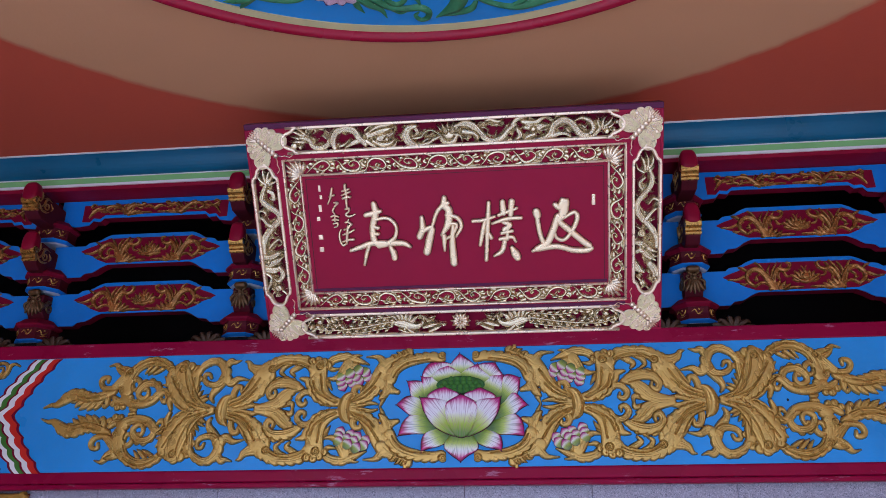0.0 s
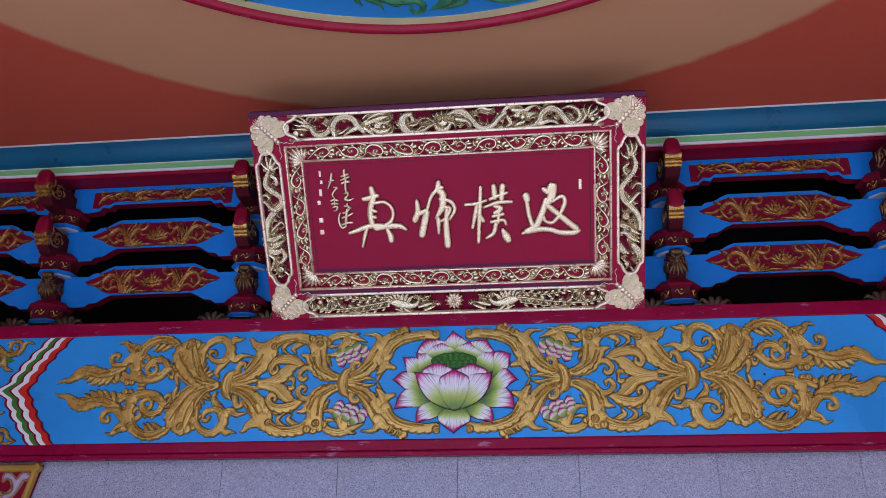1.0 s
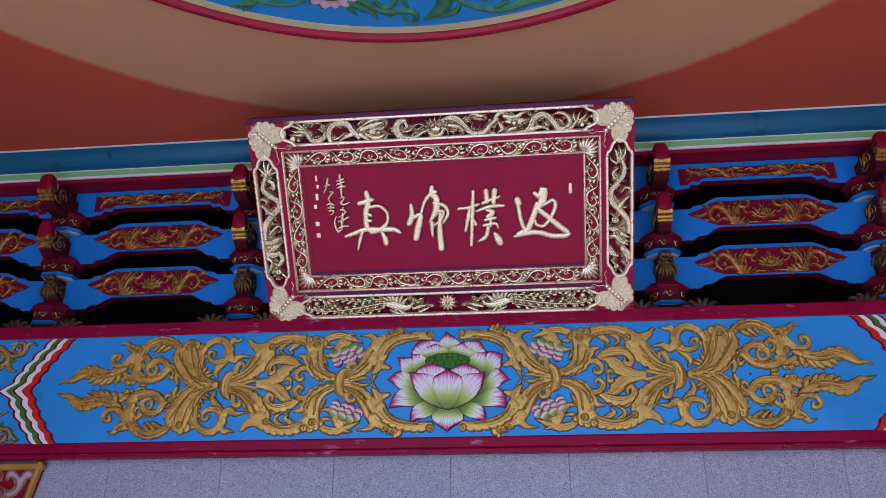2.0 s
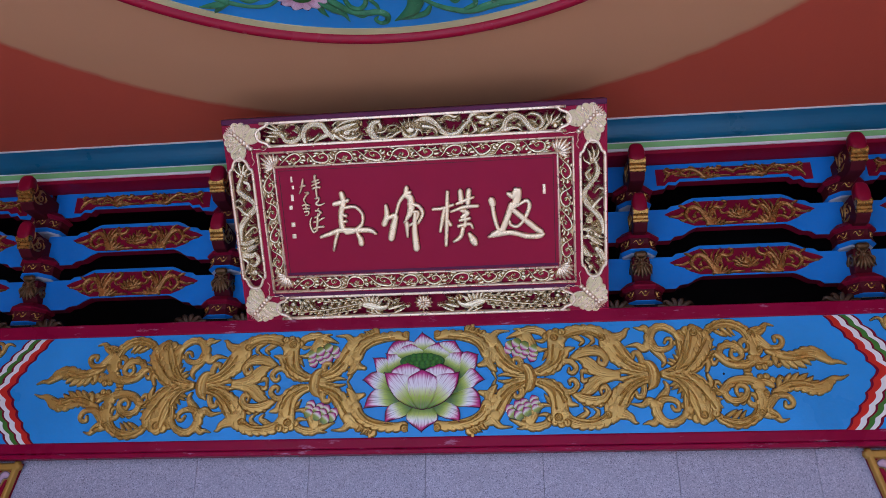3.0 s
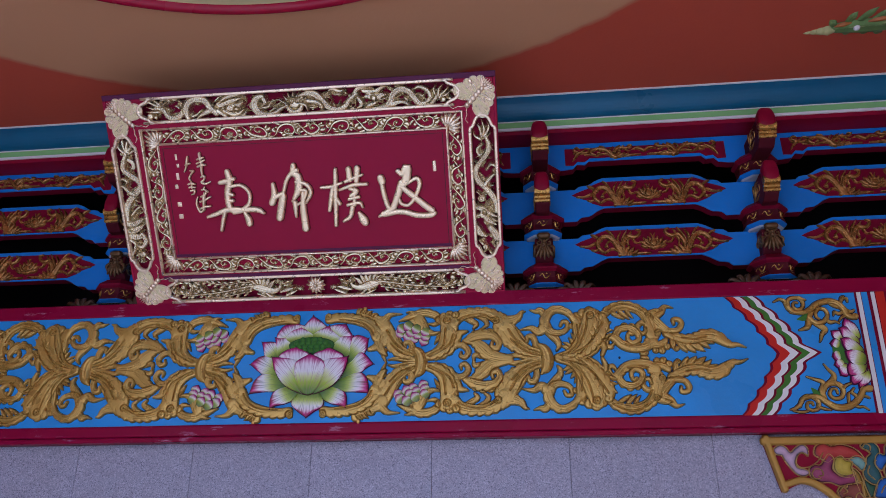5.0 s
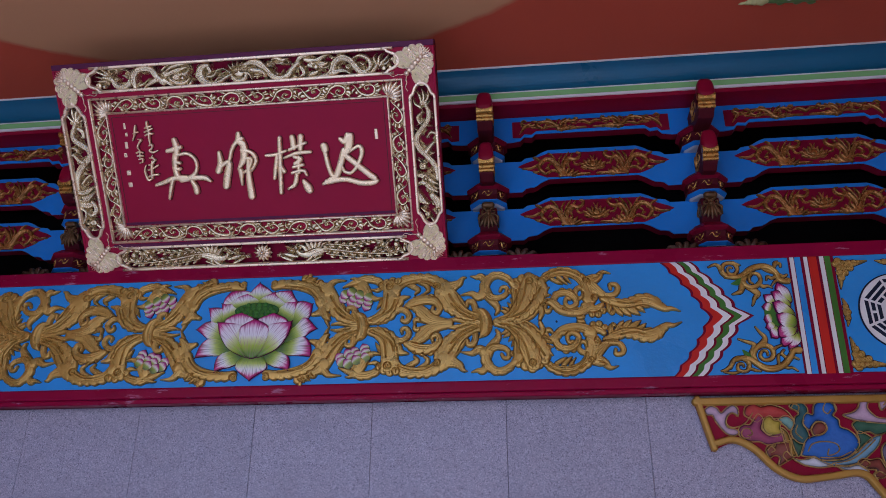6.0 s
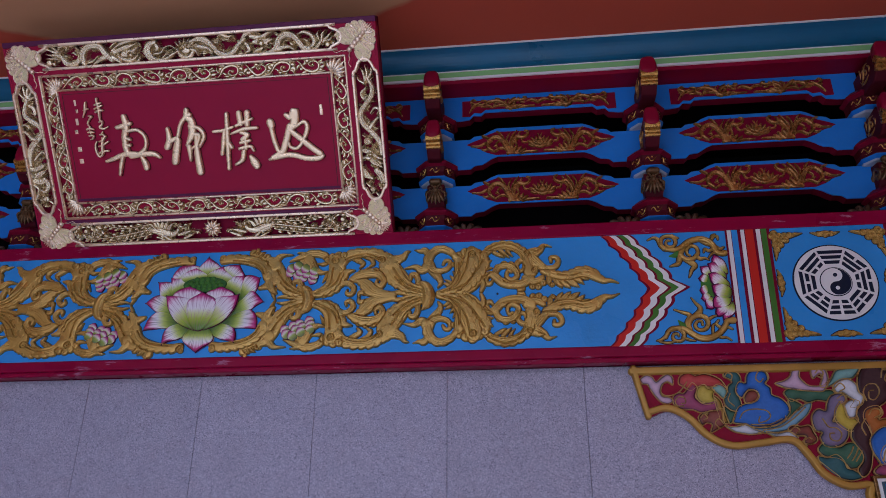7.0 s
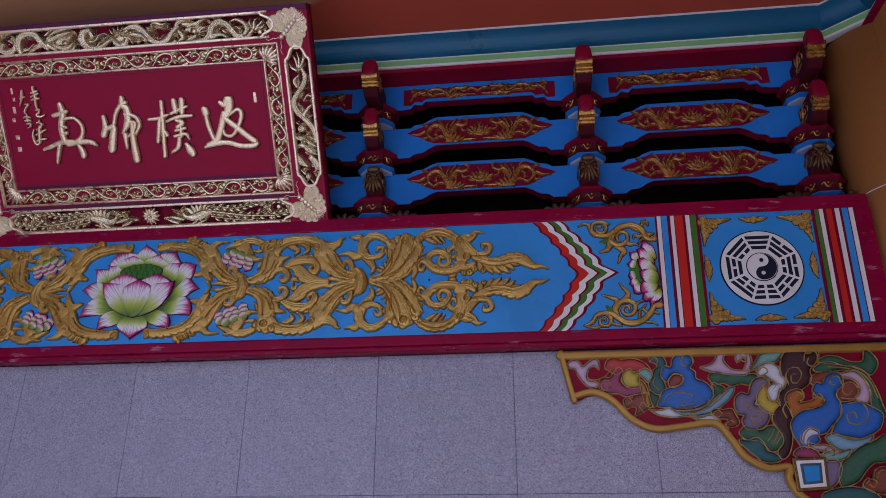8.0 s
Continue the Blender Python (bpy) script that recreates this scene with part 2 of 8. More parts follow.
M = {
    "blue": paint("blue_enamel", (0.052, 0.264, 0.675), 0.33, 0.3, 0.14, coarse=2.6, spec=0.25),
    "board_blue": paint("bracket_blue_enamel", (0.035, 0.185, 0.60), 0.4, 0.2, 0.15),
    "maroon": paint("maroon_enamel", (0.23, 0.001, 0.034), 0.3, 0.25, 0.03, chips=(0.42, 0.18, 0.29), spec=0.07),
    "deep_maroon": paint("deep_maroon_paint", (0.16, 0.003, 0.022), 0.5, 0.25, 0.05, spec=0.06),
    "field": paint("plaque_maroon_lacquer", (0.30, 0.009, 0.044), 0.36, 0.1, 0.02, bump=0.02, spec=0.07),
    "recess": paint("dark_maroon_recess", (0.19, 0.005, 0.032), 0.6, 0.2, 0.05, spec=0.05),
    "fret_old_gold": paint("carved_aged_gold", (0.37, 0.168, 0.036), 0.24, 0.85, 0.35, metal=0.55, bump=0.15, coarse=30.0, spec=0.5, grooves=1, cut_dark=(0.06, 0.018, 0.008), strands=False),
    # plum puts the sky's sheen on maroon lacquer edges into the colour
    "plum": paint("plum_sheen_lacquer", (0.10, 0.016, 0.06), 0.4, 0.2, 0.1, spec=0.12),
    "fret_gold": paint("carved_gold_paint", (0.475, 0.282, 0.055), 0.28, 0.25, 0.1, metal=0.42, bump=0.08, coarse=14.0, spec=0.5, grooves=1, cut_dark=(0.11, 0.06, 0.018), strands=False),
    "gold": paint("ochre_gold_paint", (0.47, 0.285, 0.062), 0.3, 0.25, 0.1, metal=0.5, bump=0.08, coarse=14.0, spec=0.5, grooves=3, cut_dark=(0.10, 0.045, 0.012)),
    "lip_gold": paint("burnished_gold_leaf", (0.44, 0.235, 0.045), 0.26, 0.35, 0.2, metal=0.7, bump=0.12, coarse=40.0, spec=0.5),
    "block_brown": paint("dark_brown_maroon", (0.075, 0.007, 0.014), 0.5, 0.3, 0.1, spec=0.06),
    "character_gilt": paint("pale_raised_gilt", (0.88, 0.68, 0.43), 0.28, 0.1, 0.05, metal=0.5, bump=0.03, coarse=24.0, spec=0.5),
    "stroke_brown": paint("stroke_shade_brown", (0.085, 0.02, 0.02), 0.45, 0.2, 0.1, spec=0.15),
    "beast_green": paint("faded_leaf_green", (0.15, 0.235, 0.07), 0.4, 0.5, 0.2, coarse=24.0, bump=0.15, spec=0.2, chips=(0.48, 0.45, 0.24)),
    "wing_gilt": paint("stippled_gilt", (0.93, 0.74, 0.42), 0.34, 0.2, 0.05, metal=0.35, bump=0.25, coarse=60.0, fine=320.0, spec=0.4),
    "brown_leaf": paint("dark_brown_gilt", (0.06, 0.028, 0.013), 0.4, 0.6, 0.2, metal=0.4, bump=0.25, coarse=30.0, spec=0.4),
    "brown_gold": paint("dark_aged_gold", (0.115, 0.058, 0.02), 0.4, 0.6, 0.3, metal=0.45, bump=0.25, coarse=30.0, spec=0.4),
    "nose_red": paint("dark_crimson_paint", (0.22, 0.002, 0.024), 0.4, 0.2, 0.05, spec=0.1),
    "old_gold": paint("aged_gold_leaf", (0.40, 0.20, 0.035), 0.34, 0.6, 0.3, metal=0.6, bump=0.2, coarse=30.0, spec=0.5, grooves=2, cut_dark=(0.05, 0.018, 0.006)),
    "gilt": paint("pale_gilt", (0.86, 0.66, 0.47), 0.3, 0.18, 0.1, metal=0.7, bump=0.1, coarse=24.0, spec=0.5),
    "fret_gilt": paint("carved_pale_gilt", (0.95, 0.65, 0.43), 0.17, 0.45, 0.26, metal=0.82, bump=0.12, coarse=40.0, fine=150.0, spec=0.5, grooves=1, cut_dark=(0.09, 0.045, 0.015), strands=False),
    "gilt_carving": paint("pale_gilt_carving", (0.84, 0.63, 0.44), 0.22, 0.3, 0.1, metal=0.8, bump=0.14, coarse=40.0, fine=150.0, spec=0.5),
    "ceiling_red": paint("ceiling_red_paint", (0.49, 0.084, 0.042), 0.6, 0.08, 0.06, coarse=1.5),
    "ring_red": paint("crimson_gloss", (0.31, 0.002, 0.027), 0.22, 0.15, 0.04, spec=0.22),
    "teal": paint("teal_gloss", (0.014, 0.105, 0.205), 0.35, 0.2, 0.1, spec=0.3),
    "band_green": paint("pale_green_paint", (0.25, 0.47, 0.17), 0.45, 0.1, 0.1),
    "white": paint("white_paint", (0.74, 0.70, 0.70), 0.45, 0.08, 0.12),
    "edge_white": paint("dusty_white_edge", (0.42, 0.44, 0.50), 0.5, 0.2, 0.2),
    "cream": paint("cream_paint", (0.62, 0.54, 0.28), 0.45, 0.2, 0.1),
    "ochre_wall": paint("ochre_wall_paint", (0.42, 0.19, 0.05), 0.6, 0.12, 0.1, coarse=1.5),
    "red": paint("vermilion_paint", (0.50, 0.022, 0.012), 0.4, 0.1, 0.06),
    "green": paint("leaf_green_paint", (0.065, 0.17, 0.025), 0.4, 0.25, 0.1),
    "ink": paint("blue_black_paint", (0.012, 0.016, 0.035), 0.35, 0.2, 0.05),
    # near black: the unlit space behind the brackets put into the colour
    "void": paint("void_black", (0.008, 0.006, 0.007), 0.8, 0.4, 0.2, spec=0.1),
    "outline": paint("dark_outline_paint", (0.035, 0.012, 0.012), 0.5, 0.2, 0.1),
    "purple_line": paint("plum_outline_paint", (0.075, 0.006, 0.045), 0.45, 0.2, 0.1),
    "seed": paint("pod_green_paint", (0.045, 0.12, 0.03), 0.4, 0.3, 0.1, coarse=30.0),
    "vine": paint("vine_green_paint", (0.06, 0.20, 0.085), 0.36, 0.6, 0.15, coarse=20.0, spec=0.25, chips=(0.30, 0.42, 0.25)),
    "horn": paint("horn_yellow_paint", (0.45, 0.42, 0.18), 0.4, 0.25, 0.1, coarse=20.0),
    "granite": granite("grey_granite", (0.52, 0.48, 0.61), (0.12, 0.112, 0.165), 270.0),
    "paving": granite("paving_granite", (0.62, 0.61, 0.62), (0.34, 0.34, 0.35), 160.0),
    "petal": petal_paint("lotus_petal_paint", [(0.0, (0.04, 0.12, 0.004)), (0.2, (0.13, 0.24, 0.006)), (0.36, (0.36, 0.45, 0.02)), (0.5, (0.62, 0.64, 0.30)), (0.6, (0.78, 0.73, 0.75)), (0.76, (0.77, 0.65, 0.73)), (0.9, (0.50, 0.015, 0.22)), (1.0, (0.40, 0.001, 0.12))]),
    "outer_petal": petal_paint("outer_petal_paint", [(0.0, (0.025, 0.07, 0.004)), (0.3, (0.05, 0.11, 0.004)), (0.44, (0.20, 0.29, 0.01)), (0.54, (0.44, 0.51, 0.08)), (0.63, (0.68, 0.68, 0.45)), (0.69, (0.77, 0.73, 0.74)), (0.78, (0.75, 0.62, 0.70)), (0.9, (0.50, 0.015, 0.22)), (1.0, (0.40, 0.001, 0.12))], (0.05, 0.1, 0.02)),
    "small_petal": petal_paint("small_petal_paint", [(0.0, (0.04, 0.09, 0.005)), (0.42, (0.28, 0.36, 0.02)), (0.62, (0.72, 0.66, 0.56)), (0.86, (0.45, 0.03, 0.22)), (1.0, (0.25, 0.003, 0.1))]),
    "pink_petal": petal_paint("pink_petal_paint", [(0.0, (0.55, 0.2, 0.35)), (0.5, (0.72, 0.45, 0.58)), (1.0, (0.76, 0.62, 0.70))]),
}
CARVED = {
    "lilac": (0.52, 0.35, 0.47), "red": (0.40, 0.035, 0.03), "magenta": (0.26, 0.04, 0.11), "yellow": (0.46, 0.34, 0.035),
    "teal": (0.03, 0.10, 0.11), "blue": (0.03, 0.12, 0.44), "sky": (0.19, 0.34, 0.47), "green": (0.04, 0.11, 0.065),
    "purple": (0.17, 0.13, 0.22), "brown": (0.045, 0.012, 0.016), "orange": (0.36, 0.11, 0.015), "rust": (0.20, 0.045, 0.03), "ochre": (0.36, 0.2, 0.03), "white": (0.60, 0.60, 0.66), "pale": (0.20, 0.36, 0.33),
}
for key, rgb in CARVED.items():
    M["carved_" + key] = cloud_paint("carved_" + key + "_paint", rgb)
M["rim_ochre"] = paint("ochre_rim_paint", (0.40, 0.215, 0.03), 0.38, 0.3, 0.15, metal=0.25, coarse=9.0, spec=0.4)
M["gold_line"] = paint("gold_outline_paint", (0.42, 0.27, 0.08), 0.32, 0.3, 0.1, metal=0.5, coarse=20.0, spec=0.5)


# ---- building helpers ----
def spline(pts, n=6, closed=False):
    """Points along a smooth curve through pts."""
    out, k = [], len(pts)
    for i in range(k if closed else k - 1):
        if closed:
            p0, p1, p2, p3 = pts[i - 1], pts[i], pts[(i + 1) % k], pts[(i + 2) % k]
        else:
            p1, p2 = pts[i], pts[i + 1]
            p0 = pts[i - 1] if i else tuple(2 * a - b for a, b in zip(p1, p2))
            p3 = pts[i + 2] if i + 2 < k else tuple(2 * b - a for a, b in zip(p1, p2))
        for j in range(n):
            t = j / n
            out.append(tuple(0.5 * (2 * b + (c - a) * t + (2 * a - 5 * b + 4 * c - d) * t * t + (3 * b - a - 3 * c + d) * t ** 3)
                             for a, b, c, d in zip(p0, p1, p2, p3)))
    if not closed:
        out.append(tuple(pts[-1]))
    return out


class Relief:
    """Gathers carved strokes in a plane (x, y) that stand out towards +z."""

    def __init__(self, base=0.0, rise=0.45, ridges=0, cap=0.02, grow=0.0):
        self.uv, self.flat, self.caps, self.count, self.uneven = [], 2.6, True, 0, 0.0
        self.v, self.f, self.base, self.rise, self.ridges, self.cap, self.grow = [], [], base, rise, ridges, cap, grow
        self.place, self.profile = lambda x, y: (x, y), None

    def ribbon(self, pts, widths, n=6, k=8, closed=False):
        k = len(self.profile) - 1 if self.profile else k
        path = spline(pts, n, closed)
        wide = [w[0] for w in spline([(w,) for w in widths], n, closed)] if len(widths) == len(pts) else [widths[0]] * len(path)
        if not closed and self.caps:
            for end in (0, -1):
                a, b = (path[0], path[1]) if end == 0 else (path[-1], path[-2])
                d, w = math.hypot(a[0] - b[0], a[1] - b[1]) or 1.0, wide[end]
                if w > 0.005:
                    more = [((a[0] + (a[0] - b[0]) / d * w * q, a[1] + (a[1] - b[1]) / d * w * q), w * r) for q, r in ((0.22, 0.87), (0.38, 0.6), (0.47, 0.3), (0.49, 0.05))]
                    if end == 0:
                        path, wide = [p for p, _ in more[::-1]] + path, [r for _, r in more[::-1]] + wide
                    else:
                        path, wide = path + [p for p, _ in more], wide + [r for _, r in more]
        self.count += 1
        limit = self.cap * (1 + self.uneven * math.sin(self.count * 2.4))
        m, start = len(path), len(self.v)
        ox, oy = self.place(0, 0)
        ax, ay = self.place(1, 0)
        bx, by = self.place(0, 1)
        flip = (ax - ox) * (by - oy) - (bx - ox) * (ay - oy) < 0
        for i, (x, y) in enumerate(path):
            a = path[i - 1] if i or closed else path[0]
            b = path[(i + 1) % m] if i < m - 1 or closed else path[-1]
            dx, dy = b[0] - a[0], b[1] - a[1]
            d = math.hypot(dx, dy) or 1.0
            nx, ny, w = -dy / d, dx / d, (max(wide[i], 0.0012) + self.grow) / 2
            tall = min(limit, w * 2 * self.rise)
            for j in range(k + 1):
                s = 1 - 2 * j / k
                if self.profile:
                    s, dome = self.profile[j]
                else:
                    dome = (1 - abs(s) ** self.flat) ** 0.55 if abs(s) < 1 else 0
                if self.ridges:
                    dome *= 1 - 0.22 * (0.5 - 0.5 * math.cos(2 * math.pi * self.ridges * (s + 1) / 2))
                self.uv.append(((s + 1) / 2, i / n))
                px, py = self.place(x + nx * w * s, y + ny * w * s)
                self.v.append((px, py, self.base + tall * dome - (0.003 if abs(s) == 1 else 0)))
        for i in range(m if closed else m - 1):
            for j in range(k):
                q = [start + i * (k + 1) + j, start + i * (k + 1) + j + 1, start + ((i + 1) % m) * (k + 1) + j + 1, start + ((i + 1) % m) * (k + 1) + j]
                self.f.append(q[::-1] if flip else q)
        return self

    def ring(self, x, y, r):
        """A small round volute cut on top of the carving."""
        if not self.grow:
            self.base += 0.009
            self.curl(x, y, r, 40, 1.4, r * 0.55, r * 0.4)
            self.base -= 0.009
        return self

    def curl(self, x, y, r, start, turns, w0, w1=None):
        """A spiral that winds in to (x, y) from radius r; angles in degrees, turns may be negative."""
        n = max(5, int(abs(turns) * 7))
        pts = [(x + r * (1 - 0.86 * i / n) * math.cos(radians(start + 360 * turns * i / n)), y + r * (1 - 0.86 * i / n) * math.sin(radians(start + 360 * turns * i / n))) for i in range(n + 1)]
        w1 = w0 * 0.5 if w1 is None else w1
        return self.ribbon(pts, [w0 + (w1 - w0) * i / n for i in range(n + 1)], n=3)

    def bead(self, x, y, r, tall=None, k=10):
        start, tall = len(self.v), tall or r
        rings = ((1, -0.002), (0.92, 0.45), (0.62, 0.85))
        for q, h in rings:
            for i in range(k):
                self.uv.append((0.5 + 0.1 * q, i / k))
                px, py = self.place(x + r * q * math.cos(2 * math.pi * i / k), y + r * q * math.sin(2 * math.pi * i / k))
                self.v.append((px, py, self.base + tall * h))
        px, py = self.place(x, y)
        self.v.append((px, py, self.base + tall))
        self.uv.append((0.5, 0.5))
        for a in range(2):
            for i in range(k):
                self.f.append([start + a * k + i, start + a * k + (i + 1) % k, start + (a + 1) * k + (i + 1) % k, start + (a + 1) * k + i])
        for i in range(k):
            self.f.append([start + 2 * k + i, start + 2 * k + (i + 1) % k, start + 3 * k])
        return self

    def make(self, name, material, parent, label=""):
        ob = solid(name, self.v, self.f, material, parent, label, smooth=True)
        layer = ob.data.uv_layers.new(name="UVMap")
        layer.data.foreach_set("uv", [c for p in ob.data.polygons for vi in p.vertices for c in self.uv[vi]])
        return ob


class Fret:
    """Flat fretwork carved from one board: strokes cut over one another in a fine field of heights."""

    def __init__(self, x0, x1, y0, y1, step, cap, edge=0.005, cut=0.0024, depth=0.006):
        self.x, self.y = np.arange(x0, x1, step), np.arange(y0, y1, step)
        shape = (len(self.x), len(self.y))
        self.inside, self.h, self.line = np.full(shape, -1.0), np.zeros(shape), np.zeros(shape)
        self.scales, self.lobes, self.spacing, self.cut_dark = 0.0, 0.0, 4.2, 0.5
        self.step, self.cap, self.edge, self.width, self.depth, self.count = step, cap, edge, cut, depth, 0

    def near(self, path, wide, margin):
        """The part of the field round a path, with the distance to it, the half width there and the side."""
        reach = max(wide) / 2 + margin
        xs, ys = [p[0] for p in path], [p[1] for p in path]
        i0, i1 = np.searchsorted(self.x, (min(xs) - reach, max(xs) + reach))
        j0, j1 = np.searchsorted(self.y, (min(ys) - reach, max(ys) + reach))
        gx, gy = np.meshgrid(self.x[i0:i1], self.y[j0:j1], indexing="ij")
        best, half, side, along = np.full(gx.shape, 9.0), np.zeros(gx.shape), np.zeros(gx.shape), np.zeros(gx.shape)
        run = 0.0
        for (ax, ay), (bx, by), wa, wb in zip(path, path[1:], wide, wide[1:]):
            dx, dy = bx - ax, by - ay
            t = np.clip(((gx - ax) * dx + (gy - ay) * dy) / (dx * dx + dy * dy + 1e-12), 0, 1)
            ox, oy = gx - ax - t * dx, gy - ay - t * dy
            d, w = np.hypot(ox, oy), (wa + (wb - wa) * t) / 2
            closer = d - w < best - half
            best, half, side = np.where(closer, d, best), np.where(closer, w, half), np.where(closer, np.sign(dx * oy - dy * ox), side)
            length = math.hypot(dx, dy)
            along = np.where(closer, run + t * length, along)
            run += length
        return (slice(i0, i1), slice(j0, j1)), best, half, side, along, run

    def ribbon(self, pts, widths, n=5, closed=False, grooves=None, lift=0.0):
        path = spline(pts, n, closed)
        wide = [max(w[0], 0.001) for w in spline([(w,) for w in widths], n, closed)]
        if closed:
            path, wide = path + path[:1], wide + wide[:1]
        at, d, w, side, along, run = self.near(path, wide, 0.012)
        if not d.size:
            return self
        self.count += 1
        (ax, ay), (bx, by), (cx, cy) = pts[0], pts[len(pts) // 2], pts[-1]
        outer = -1 if (bx - ax) * (cy - ay) - (by - ay) * (cx - ax) > 0 else 1
        inner = w - d
        swept = along + 0.9 * np.minimum(d, w)
        wave = np.abs(np.sin(swept * math.pi / (self.lobes or 1.0)))
        leafy = np.clip((w - 0.012) / 0.012, 0, 1) * (side * outer > 0) * (1.0 if self.lobes and not closed and len(pts) > 2 else 0.0)
        inner = inner + leafy * (wave - 0.6) * min(0.007, 0.2 * self.lobes)
        s = np.clip(d / np.maximum(w, 1e-4), 0, 1) * side
        rise = np.sqrt(np.clip(1 - (1 - np.clip(inner / self.edge, 0, 1)) ** 2, 0, 1))
        top = (self.cap * (1 + 0.12 * math.sin(self.count * 2.4)) + lift) * rise * (0.8 + 0.2 * np.sqrt(np.clip(1 - s * s, 0, 1)))
        mean = sum(widths) / len(widths)
        count = int(mean / (self.width * self.spacing)) if grooves is None else len(grooves)
        mark = np.zeros(d.shape)
        for q in range(count):
            c = -1 + 2 * (q + 1) / (count + 1) + 0.1 * math.sin(self.count * 3 + q * 2)
            fade = np.clip((along / run - 0.03) * 12, 0, 1) * np.clip((1.0 - 0.12 * ((q * 7 + self.count) % 4) - along / run) * 9, 0, 1)
            mark = np.maximum(mark, np.clip(1 - np.abs(s - c) * w / (self.width * 0.8), 0, 1) * np.clip((w / self.width - 1.6) / 2, 0, 1) * fade * (0.55 + 0.45 * ((q + self.count) % 2)))
        vein = np.clip(1 - wave * 2.6, 0, 1) * leafy * np.clip((np.abs(s) - 0.35) * 4, 0, 1)
        mark = np.maximum(mark * (1 - 0.8 * leafy * np.clip((np.abs(s) - 0.3) * 4, 0, 1)), vein * 0.5)
        if self.scales and mean > 0.021:
            arc = np.abs(np.sin(math.pi * (along / self.scales + 0.5 * np.abs(np.sin(math.pi * s * w / (self.scales * 0.9))))))
            mark = np.maximum(mark, np.clip(1 - arc * 2.2, 0, 1) * 0.8 * (np.abs(s) < 0.86))
        top = top - self.depth * 0.6 * mark
        over = inner > 0
        # where a stroke springs from another one its root runs into it without an edge
        root = np.ones(d.shape) if closed or len(pts) < 3 else np.clip(along / max(widths[0], 0.001) - 0.35, 0, 1)
        if not closed and len(pts) > 2 and widths[-1] > 0.45 * max(widths):
            root = root * np.clip((run - along) / widths[-1] - 0.35, 0, 1)
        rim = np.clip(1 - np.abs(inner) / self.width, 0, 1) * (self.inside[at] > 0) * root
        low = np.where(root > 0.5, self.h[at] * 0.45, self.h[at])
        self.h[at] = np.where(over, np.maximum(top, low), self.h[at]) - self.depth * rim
        self.line[at] = np.maximum(np.where(over & (root > 0.5), mark * self.cut_dark, np.maximum(self.line[at], 0)), rim)
        self.inside[at] = np.maximum(self.inside[at], inner)
        return self

    def cut(self, pts, w):
        """A line cut into the carving."""
        path = spline(pts, 6)
        at, d, half, side, along, run = self.near(path, [w] * len(path), 0.004)
        mark = np.clip(1 - d / w, 0, 1)
        self.h[at] -= self.depth * mark
        self.line[at] = np.maximum(self.line[at], mark)
        return self

    def knob(self, x, y, r):
        return self.ribbon([(x, y), (x + r * 0.05, y)], [2 * r, 2 * r], grooves=(), lift=-0.2 * self.cap)

    def lobe(self, x, y, r):
        """A rounded leaf end with one short vein."""
        self.knob(x, y, r)
        return self.cut([(x, y + 0.3 * r), (x + 0.1 * r, y - 0.2 * r), (x - 0.1 * r, y - 0.7 * r)], self.width * 0.8)

    bead = knob

    def curl(self, x, y, r, start, turns, w0, w1=None, cutting=False):
        n = max(5, int(abs(turns) * 8))
        pts = [(x + r * (1 - 0.86 * i / n) * math.cos(radians(start + 360 * turns * i / n)), y + r * (1 - 0.86 * i / n) * math.sin(radians(start + 360 * turns * i / n))) for i in range(n + 1)]
        w1 = w0 * 0.5 if w1 is None else w1
        return self.cut(pts, w0) if cutting else self.ribbon(pts, [w0 + (w1 - w0) * i / n for i in range(n + 1)], 3, grooves=())

    def ring(self, x, y, r):
        """A round volute: a raised knob with a spiral cut into it."""
        self.knob(x, y, r * 1.15)
        return self.curl(x, y, r * 0.8, 40, 1.3, self.width, cutting=True)

    def sheet(self, heights, keep, place, base, name, material, parent, label, lines=None):
        nx, ny = heights.shape
        cell = keep[:-1, :-1] | keep[1:, :-1] | keep[:-1, 1:] | keep[1:, 1:]
        i, j = np.nonzero(cell)
        quad = np.stack([i * ny + j, (i + 1) * ny + j, (i + 1) * ny + j + 1, i * ny + j + 1], 1)
        used, quad = np.unique(quad, return_inverse=True)
        quad = quad.reshape(-1, 4)
        gx, gy = np.meshgrid(self.x, self.y, indexing="ij")
        px, py = place(gx.ravel()[used], gy.ravel()[used])
        (ox, oy), (ax, ay), (bx, by) = place(0, 0), place(1, 0), place(0, 1)
        if (ax - ox) * (by - oy) - (bx - ox) * (ay - oy) < 0:
            quad = quad[:, ::-1]
        co = np.stack([px, py, base + heights.ravel()[used]], 1).astype(np.float32)
        me = bpy.data.meshes.new(name)
        me.vertices.add(len(co))
        me.vertices.foreach_set("co", co.ravel())
        me.loops.add(quad.size)
        me.loops.foreach_set("vertex_index", np.ascontiguousarray(quad).ravel().astype(np.int32))
        me.polygons.add(len(quad))
        me.polygons.foreach_set("loop_start", np.arange(0, quad.size, 4, dtype=np.int32))
        me.polygons.foreach_set("use_smooth", np.ones(len(quad), dtype=bool))
        me.update(calc_edges=True)
        if lines is not None:
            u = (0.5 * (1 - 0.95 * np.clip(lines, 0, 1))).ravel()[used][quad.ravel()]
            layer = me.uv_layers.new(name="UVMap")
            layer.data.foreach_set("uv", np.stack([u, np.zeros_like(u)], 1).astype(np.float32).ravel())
        me.materials.append(material)
        ob = new(name, me)
        ob.parent = parent
